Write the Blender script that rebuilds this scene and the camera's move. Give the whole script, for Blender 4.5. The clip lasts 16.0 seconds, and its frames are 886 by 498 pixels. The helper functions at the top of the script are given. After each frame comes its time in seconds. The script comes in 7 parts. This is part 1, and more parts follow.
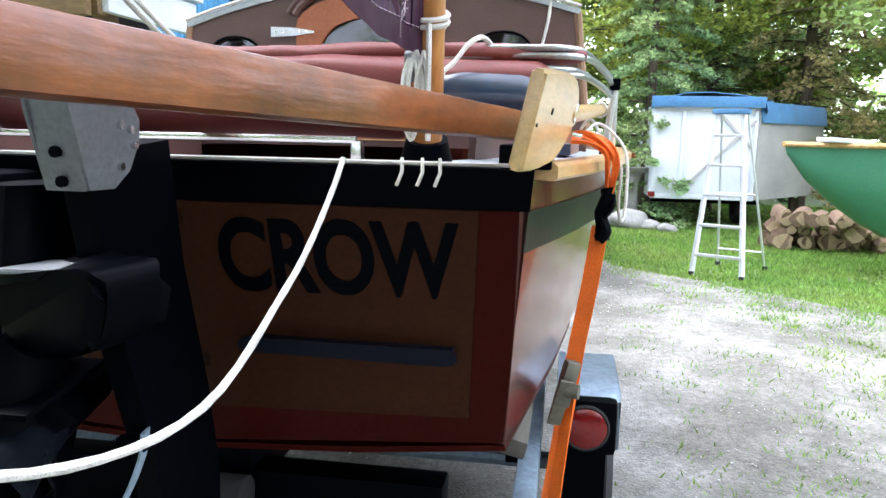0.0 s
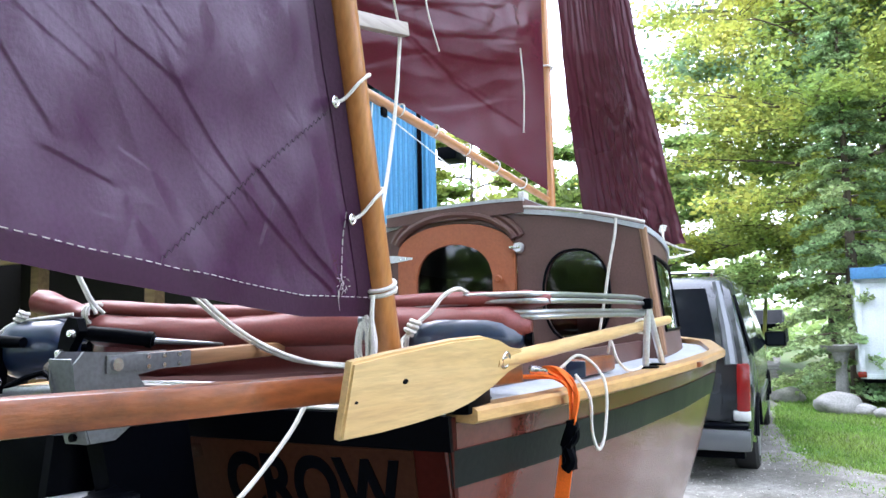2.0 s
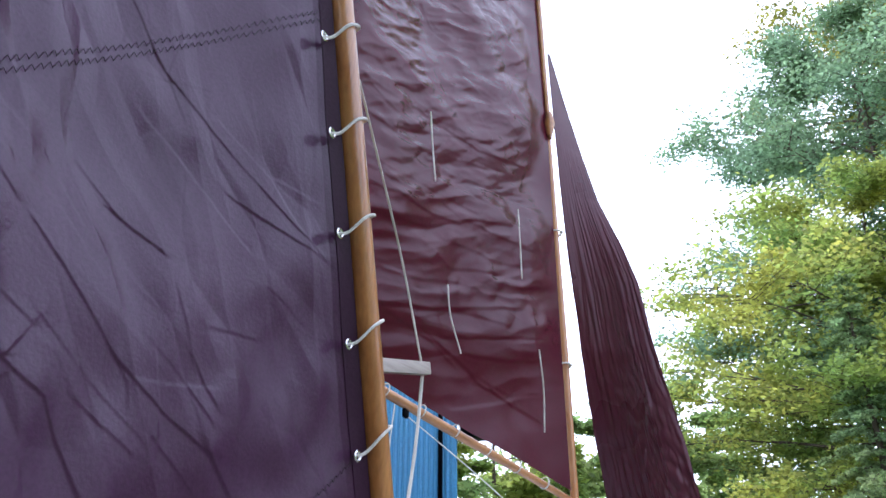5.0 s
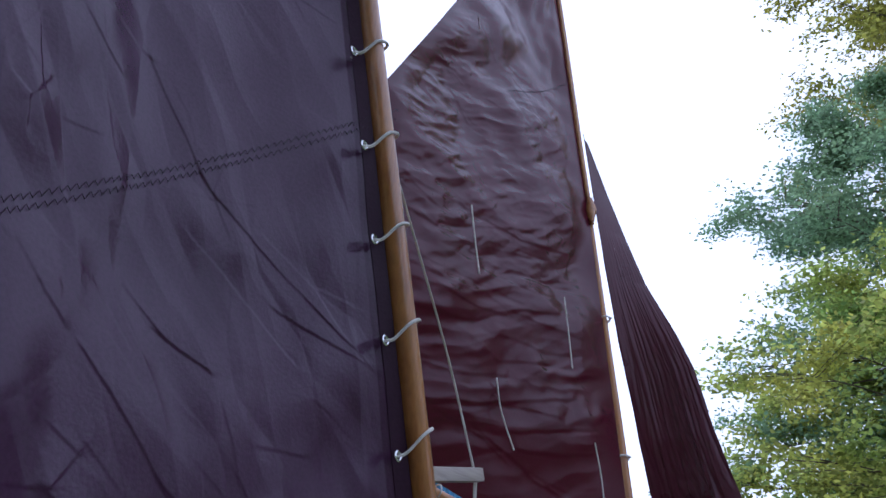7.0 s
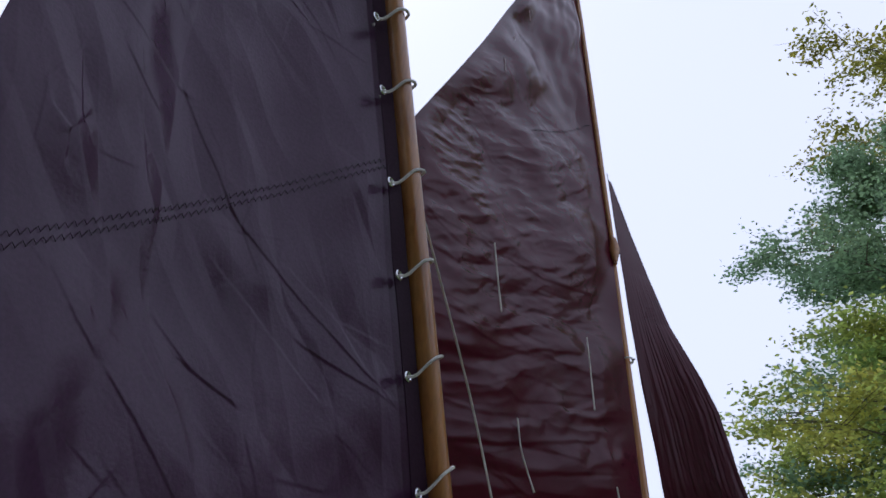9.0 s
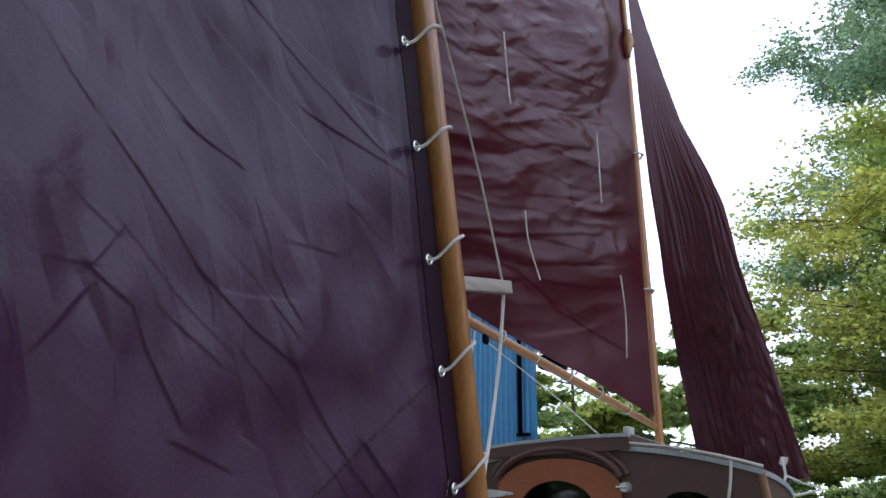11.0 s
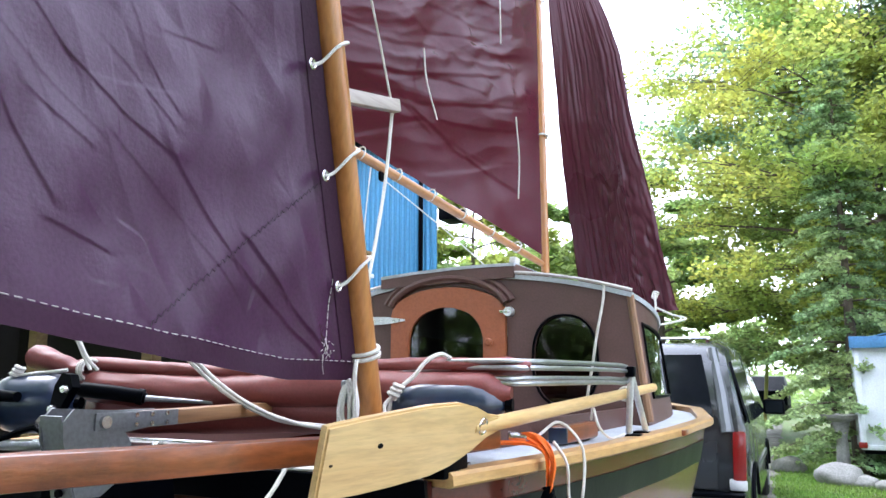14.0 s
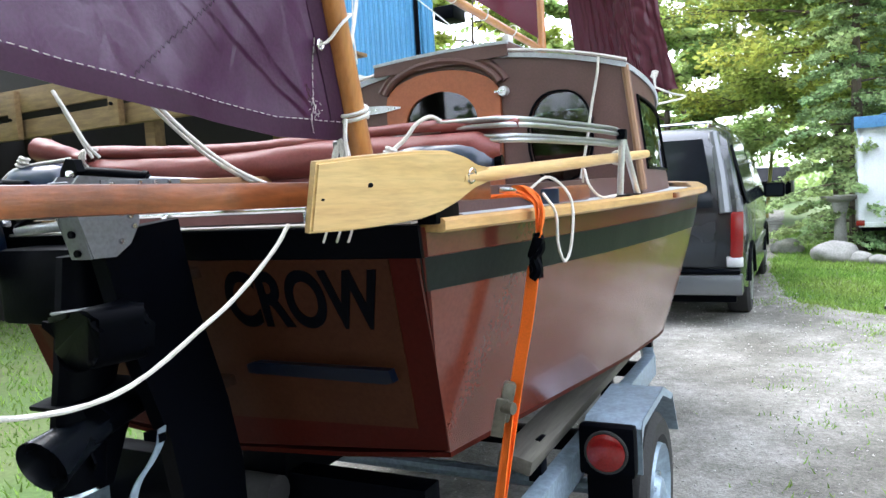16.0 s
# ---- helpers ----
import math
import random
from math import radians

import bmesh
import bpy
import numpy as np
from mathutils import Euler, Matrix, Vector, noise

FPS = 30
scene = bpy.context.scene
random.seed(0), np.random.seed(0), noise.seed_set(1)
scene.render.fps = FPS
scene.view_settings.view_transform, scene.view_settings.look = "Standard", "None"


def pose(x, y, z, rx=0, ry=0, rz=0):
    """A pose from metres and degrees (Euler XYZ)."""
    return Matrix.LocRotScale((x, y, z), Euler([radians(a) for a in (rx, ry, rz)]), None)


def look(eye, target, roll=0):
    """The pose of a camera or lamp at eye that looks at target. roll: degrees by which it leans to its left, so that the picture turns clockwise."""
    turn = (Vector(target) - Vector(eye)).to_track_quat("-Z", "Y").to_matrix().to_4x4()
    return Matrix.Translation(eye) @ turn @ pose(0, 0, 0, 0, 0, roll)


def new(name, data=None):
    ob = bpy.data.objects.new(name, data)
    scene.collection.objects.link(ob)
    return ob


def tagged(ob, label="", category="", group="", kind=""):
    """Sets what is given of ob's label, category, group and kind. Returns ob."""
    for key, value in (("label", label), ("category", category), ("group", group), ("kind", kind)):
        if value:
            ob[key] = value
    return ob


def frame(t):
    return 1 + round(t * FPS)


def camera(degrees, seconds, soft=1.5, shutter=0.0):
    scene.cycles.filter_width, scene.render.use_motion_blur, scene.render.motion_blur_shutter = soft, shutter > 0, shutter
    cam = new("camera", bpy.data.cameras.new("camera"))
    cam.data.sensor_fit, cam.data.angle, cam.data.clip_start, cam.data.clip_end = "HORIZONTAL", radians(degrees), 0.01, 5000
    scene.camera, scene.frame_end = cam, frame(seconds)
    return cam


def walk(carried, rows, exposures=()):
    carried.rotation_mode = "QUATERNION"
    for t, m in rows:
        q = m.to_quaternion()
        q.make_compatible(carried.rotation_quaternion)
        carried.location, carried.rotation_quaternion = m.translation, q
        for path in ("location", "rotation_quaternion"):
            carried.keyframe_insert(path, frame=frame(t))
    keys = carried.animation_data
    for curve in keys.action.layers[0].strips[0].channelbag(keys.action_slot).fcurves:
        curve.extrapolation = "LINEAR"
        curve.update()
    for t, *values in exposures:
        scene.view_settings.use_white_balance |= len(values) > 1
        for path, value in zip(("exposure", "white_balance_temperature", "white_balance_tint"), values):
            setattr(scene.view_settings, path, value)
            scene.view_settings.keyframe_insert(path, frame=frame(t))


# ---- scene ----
cam = camera(61.04, 16.0, soft=1.5)
# seconds, x, y, z, yaw, pitch, roll
ROWS = [
    (0.00, 0.7667, -1.3022, 1.4378, 9.224, -8.639, -1.195),
    (0.25, 0.9120, -1.3380, 1.4540, 13.300, -8.660, -0.450),
    (0.50, 0.9996, -1.3585, 1.4659, 15.553, -8.787, -0.306),
    (0.75, 1.0718, -1.3366, 1.4712, 16.902, -8.213, 0.593),
    (1.00, 1.1209, -1.2958, 1.4725, 17.381, -6.789, 1.511),
    (1.25, 1.1691, -1.2848, 1.4975, 18.509, -2.919, 1.691),
    (1.50, 1.2192, -1.2988, 1.5286, 20.088, 1.211, 1.611),
    (1.75, 1.2806, -1.3387, 1.5560, 22.593, 3.506, 1.454),
    (2.00, 1.3299, -1.3797, 1.5804, 25.048, 4.911, 1.217),
    (2.25, 1.3354, -1.3947, 1.5984, 26.544, 5.296, 0.918),
    (2.50, 1.3259, -1.3977, 1.6143, 27.560, 5.740, 0.559),
    (2.75, 1.3282, -1.4105, 1.6288, 28.222, 7.648, 0.224),
    (3.00, 1.3336, -1.4213, 1.6423, 28.624, 9.977, -0.111),
    (3.25, 1.3376, -1.4275, 1.6579, 28.874, 12.143, -0.491),
    (3.50, 1.3445, -1.4326, 1.6725, 28.893, 14.129, -0.812),
    (3.75, 1.3535, -1.4375, 1.6841, 28.644, 15.448, -0.956),
    (4.00, 1.3624, -1.4455, 1.6947, 28.194, 16.847, -0.951),
    (4.25, 1.3732, -1.4580, 1.7059, 27.447, 19.118, -0.859),
    (4.50, 1.3829, -1.4715, 1.7181, 26.710, 21.528, -0.717),
    (4.75, 1.3869, -1.4790, 1.7266, 26.372, 23.440, -0.490),
    (5.00, 1.3899, -1.4825, 1.7351, 26.404, 24.932, -0.303),
    (5.25, 1.3899, -1.4850, 1.7437, 26.726, 26.074, -0.136),
    (5.50, 1.3889, -1.4845, 1.7502, 27.267, 26.955, -0.009),
    (5.75, 1.3869, -1.4830, 1.7567, 27.949, 27.657, 0.099),
    (6.00, 1.3859, -1.4806, 1.7622, 28.681, 28.269, 0.186),
    (6.25, 1.3839, -1.4791, 1.7677, 29.383, 28.880, 0.243),
    (6.50, 1.3828, -1.4766, 1.7713, 29.984, 29.572, 0.270),
    (6.75, 1.3828, -1.4761, 1.7748, 30.406, 30.424, 0.287),
    (7.00, 1.3858, -1.4776, 1.7773, 30.558, 31.526, 0.275),
    (7.25, 1.3906, -1.4777, 1.7820, 30.495, 32.782, 0.164),
    (7.50, 1.3954, -1.4777, 1.7867, 30.382, 34.069, -0.016),
    (7.75, 1.3977, -1.4812, 1.7889, 30.262, 35.489, -0.225),
    (8.00, 1.4001, -1.4846, 1.7911, 30.163, 36.699, -0.463),
    (8.25, 1.3991, -1.4867, 1.7885, 30.226, 37.139, -0.716),
    (8.50, 1.3961, -1.4869, 1.7849, 30.488, 36.800, -0.980),
    (8.75, 1.3902, -1.4860, 1.7793, 30.891, 35.841, -1.243),
    (9.00, 1.3832, -1.4841, 1.7726, 31.394, 34.371, -1.477),
    (9.25, 1.3753, -1.4803, 1.7650, 31.926, 32.542, -1.690),
    (9.50, 1.3673, -1.4754, 1.7564, 32.439, 30.493, -1.844),
    (9.75, 1.3593, -1.4696, 1.7478, 32.861, 28.354, -1.927),
    (10.00, 1.3534, -1.4627, 1.7392, 33.154, 26.264, -1.930),
    (10.25, 1.3494, -1.4558, 1.7306, 33.257, 24.365, -1.834),
    (10.50, 1.3475, -1.4490, 1.7230, 33.109, 22.786, -1.617),
    (10.75, 1.3479, -1.4401, 1.7169, 32.712, 21.299, -1.365),
    (11.00, 1.3503, -1.4332, 1.7108, 32.226, 19.963, -1.092),
    (11.25, 1.3552, -1.4331, 1.7035, 31.698, 19.110, -0.774),
    (11.50, 1.3601, -1.4320, 1.6962, 31.191, 18.317, -0.526),
    (11.75, 1.3629, -1.4311, 1.6874, 30.907, 17.201, -0.367),
    (12.00, 1.3656, -1.4292, 1.6796, 30.632, 16.035, -0.259),
    (12.25, 1.3675, -1.4287, 1.6703, 30.277, 15.025, -0.056),
    (12.50, 1.3694, -1.4283, 1.6610, 29.771, 14.145, 0.137),
    (12.75, 1.3727, -1.4276, 1.6567, 28.965, 13.546, 0.308),
    (13.00, 1.3760, -1.4259, 1.6503, 28.089, 13.026, 0.418),
    (13.25, 1.3793, -1.4272, 1.6418, 27.363, 12.440, 0.345),
    (13.50, 1.3836, -1.4284, 1.6292, 26.647, 11.694, 0.181),
    (13.75, 1.3912, -1.4281, 1.6136, 25.815, 10.580, 0.047),
    (14.00, 1.3997, -1.4278, 1.5950, 25.062, 9.316, -0.078),
    (14.25, 1.4047, -1.4297, 1.5769, 24.610, 8.072, -0.204),
    (14.50, 1.4107, -1.4336, 1.5578, 24.278, 6.778, -0.130),
    (14.75, 1.4219, -1.4427, 1.5415, 23.911, 5.504, 0.312),
    (15.00, 1.4331, -1.4529, 1.5252, 23.735, 3.990, 0.874),
    (15.25, 1.4426, -1.4637, 1.5047, 24.014, 1.859, 1.337),
    (15.50, 1.4480, -1.4676, 1.4873, 24.504, -0.473, 1.821),
    (15.75, 1.4497, -1.4577, 1.4748, 25.059, -2.666, 2.468),
    (16.00, 1.4484, -1.4428, 1.4643, 25.665, -4.860, 3.165),
]
EXPOSURE = [(0, 1.25, 5950, 12), (1.8, 1.1, 5750, 13), (3.5, 1.05, 5700, 14), (4.7, 0.4, 5600, 16), (6.8, -0.75, 5250, 20), (7.6, -1.3, 5200, 20), (8.2, -1.5, 5250, 20), (9.4, -1.5, 6000, 14),
            (10.3, -1.6, 6350, 12), (10.7, -1.2, 6000, 14), (11.2, -0.2, 5700, 16), (12.2, 0.5, 5700, 15), (14, 0.95, 5800, 12), (16, 1.05, 6000, 10)]
walk(cam, [(t, pose(x, y, z, 90 + p, r, w)) for t, x, y, z, w, p, r in ROWS], EXPOSURE)

# ---------- world, sun, exposure ----------
world = bpy.data.worlds.new("sky")
scene.world = world
world.use_nodes = True
wn = world.node_tree.nodes
sky = wn.new("ShaderNodeTexSky")
sky.sky_type, sky.sun_disc = "NISHITA", False
sky.sun_elevation, sky.sun_rotation = radians(62), radians(-62)
sky.air_density, sky.dust_density, sky.ozone_density = 1.0, 4.0, 0.6
wn["Background"].inputs["Strength"].default_value = 0.15
veil = wn.new("ShaderNodeMixRGB")  # thin even cloud over the whole sky
veil.inputs["Fac"].default_value = 0.8
veil.inputs["Color2"].default_value = (19.5, 20.0, 22.2, 1)
world.node_tree.links.new(sky.outputs["Color"], veil.inputs["Color1"])
world.node_tree.links.new(veil.outputs["Color"], wn["Background"].inputs["Color"])
sun = new("sun", bpy.data.lights.new("sun", "SUN"))
sun.data.energy, sun.data.angle, sun.data.color = 2.0, radians(30), (1.0, 0.96, 0.90)
sun.matrix_world = look((0, 0, 0), (0.42, -0.22, -0.88))


# ---------- materials ----------
def material(name, base, rough=0.5, metal=0.0, dark=0.75, scale=6.0, grain=60.0, bump=0.15, stretch=(1, 1, 1), coat=0.0,
             second=None, island=0.0, spec=0.5, stain=0.0):
    """Principled paint or fibre with large and fine variation. second: a colour mixed in by broad noise."""
    m = bpy.data.materials.new(name)
    m.use_nodes = True
    n, l = m.node_tree.nodes, m.node_tree.links
    p = n["Principled BSDF"]
    tc = n.new("ShaderNodeTexCoord")
    mp = n.new("ShaderNodeMapping")
    mp.inputs["Scale"].default_value = stretch
    l.new(tc.outputs["Object"], mp.inputs["Vector"])
    big, fine = n.new("ShaderNodeTexNoise"), n.new("ShaderNodeTexNoise")
    big.inputs["Scale"].default_value, fine.inputs["Scale"].default_value = scale, grain
    big.inputs["Detail"].default_value, fine.inputs["Detail"].default_value = 5, 3
    for t in (big, fine):
        l.new(mp.outputs["Vector"], t.inputs["Vector"])
    ramp = n.new("ShaderNodeValToRGB")
    b = Vector(base)
    ramp.color_ramp.elements[0].position, ramp.color_ramp.elements[1].position = 0.32, 0.68
    ramp.color_ramp.elements[0].color = (*(Vector(second) if second else b * dark), 1)
    ramp.color_ramp.elements[1].color = (*b, 1)
    l.new(big.outputs["Fac"], ramp.inputs["Fac"])
    mix = n.new("ShaderNodeMixRGB")
    mix.blend_type = "MULTIPLY"
    mix.inputs["Fac"].default_value = 0.55
    gr = n.new("ShaderNodeValToRGB")
    gr.color_ramp.elements[0].position, gr.color_ramp.elements[1].position = 0.3, 0.62
    gr.color_ramp.elements[0].color = (dark * 0.8, dark * 0.8, dark * 0.8, 1)
    l.new(fine.outputs["Fac"], gr.inputs["Fac"])
    l.new(ramp.outputs["Color"], mix.inputs["Color1"])
    l.new(gr.outputs["Color"], mix.inputs["Color2"])
    out = mix.outputs["Color"]
    if island:
        geo = n.new("ShaderNodeNewGeometry")
        hsv = n.new("ShaderNodeHueSaturation")
        mr = n.new("ShaderNodeMapRange")
        mr.inputs["To Min"].default_value, mr.inputs["To Max"].default_value = 1 - island, 1 + island
        l.new(geo.outputs["Random Per Island"], mr.inputs["Value"])
        l.new(mr.outputs["Result"], hsv.inputs["Value"])
        l.new(out, hsv.inputs["Color"])
        out = hsv.outputs["Color"]
    l.new(out, p.inputs["Base Color"])
    rr = n.new("ShaderNodeMapRange")
    rr.inputs["To Min"].default_value, rr.inputs["To Max"].default_value = max(0.02, rough - 0.1), min(1, rough + 0.12)
    l.new(big.outputs["Fac"], rr.inputs["Value"])
    l.new(rr.outputs["Result"], p.inputs["Roughness"])
    p.inputs["Metallic"].default_value = metal
    p.inputs["Specular IOR Level"].default_value = spec
    if coat:
        p.inputs["Coat Weight"].default_value, p.inputs["Coat Roughness"].default_value = coat, 0.08
    if bump:
        bp = n.new("ShaderNodeBump")
        bp.inputs["Strength"].default_value, bp.inputs["Distance"].default_value = bump, 0.01
        l.new(fine.outputs["Fac"], bp.inputs["Height"])
        l.new(bp.outputs["Normal"], p.inputs["Normal"])
    return m


def wood(name, light, dark, rough=0.35, coat=0.5, axis=1, knots=3.0):
    """Varnished or bare timber with grain running along one axis."""
    s = [26, 26, 26]
    s[axis] = 1.6
    m = material(name, light, rough, 0, 0.8, 1.0, 5.0, 0.1, tuple(s), coat, second=dark)
    return m


def foliage(name, base, second, scale=0.6):
    m = material(name, base, 0.55, 0, 0.7, scale, 3.0, 0, second=second, island=0.45, spec=0.3)
    n, l = m.node_tree.nodes, m.node_tree.links
    p = n["Principled BSDF"]
    tr = n.new("ShaderNodeBsdfTranslucent")
    add = n.new("ShaderNodeMixShader")
    add.inputs["Fac"].default_value = 0.62
    src = p.inputs["Base Color"].links[0].from_socket
    l.new(src, tr.inputs["Color"])
    l.new(p.outputs["BSDF"], add.inputs[1])
    l.new(tr.outputs["BSDF"], add.inputs[2])
    l.new(add.outputs["Shader"], n["Material Output"].inputs["Surface"])
    return m


def cloth(name, base, rough, through_light, spec=0.25):
    m = material(name, base, rough, 0, 0.82, 1.6, 140.0, 0.06, spec=spec)
    n, l = m.node_tree.nodes, m.node_tree.links
    p = n["Principled BSDF"]
    crease = n.new("ShaderNodeTexNoise")
    crease.inputs["Scale"].default_value, crease.inputs["Detail"].default_value = 7.0, 6
    crease.inputs["Distortion"].default_value = 1.2
    tc = n.new("ShaderNodeTexCoord")
    l.new(tc.outputs["Object"], crease.inputs["Vector"])
    bp = n["Bump"]
    b2 = n.new("ShaderNodeBump")
    b2.inputs["Strength"].default_value, b2.inputs["Distance"].default_value = 0.08, 0.010
    l.new(crease.outputs["Fac"], b2.inputs["Height"])
    l.new(bp.outputs["Normal"], b2.inputs["Normal"])
    l.new(b2.outputs["Normal"], p.inputs["Normal"])
    tr = n.new("ShaderNodeBsdfTranslucent")
    mx = n.new("ShaderNodeMixShader")
    mx.inputs["Fac"].default_value = through_light
    l.new(p.inputs["Base Color"].links[0].from_socket, tr.inputs["Color"])
    l.new(p.outputs["BSDF"], mx.inputs[1])
    l.new(tr.outputs["BSDF"], mx.inputs[2])
    l.new(mx.outputs["Shader"], n["Material Output"].inputs["Surface"])
    return m


def glass(name, tint):
    m = bpy.data.materials.new(name)
    m.use_nodes = True
    p = m.node_tree.nodes["Principled BSDF"]
    p.inputs["Base Color"].default_value = (*tint, 1)
    p.inputs["Roughness"].default_value = 0.03
    p.inputs["Transmission Weight"].default_value = 1.0
    p.inputs["IOR"].default_value = 1.5
    return m


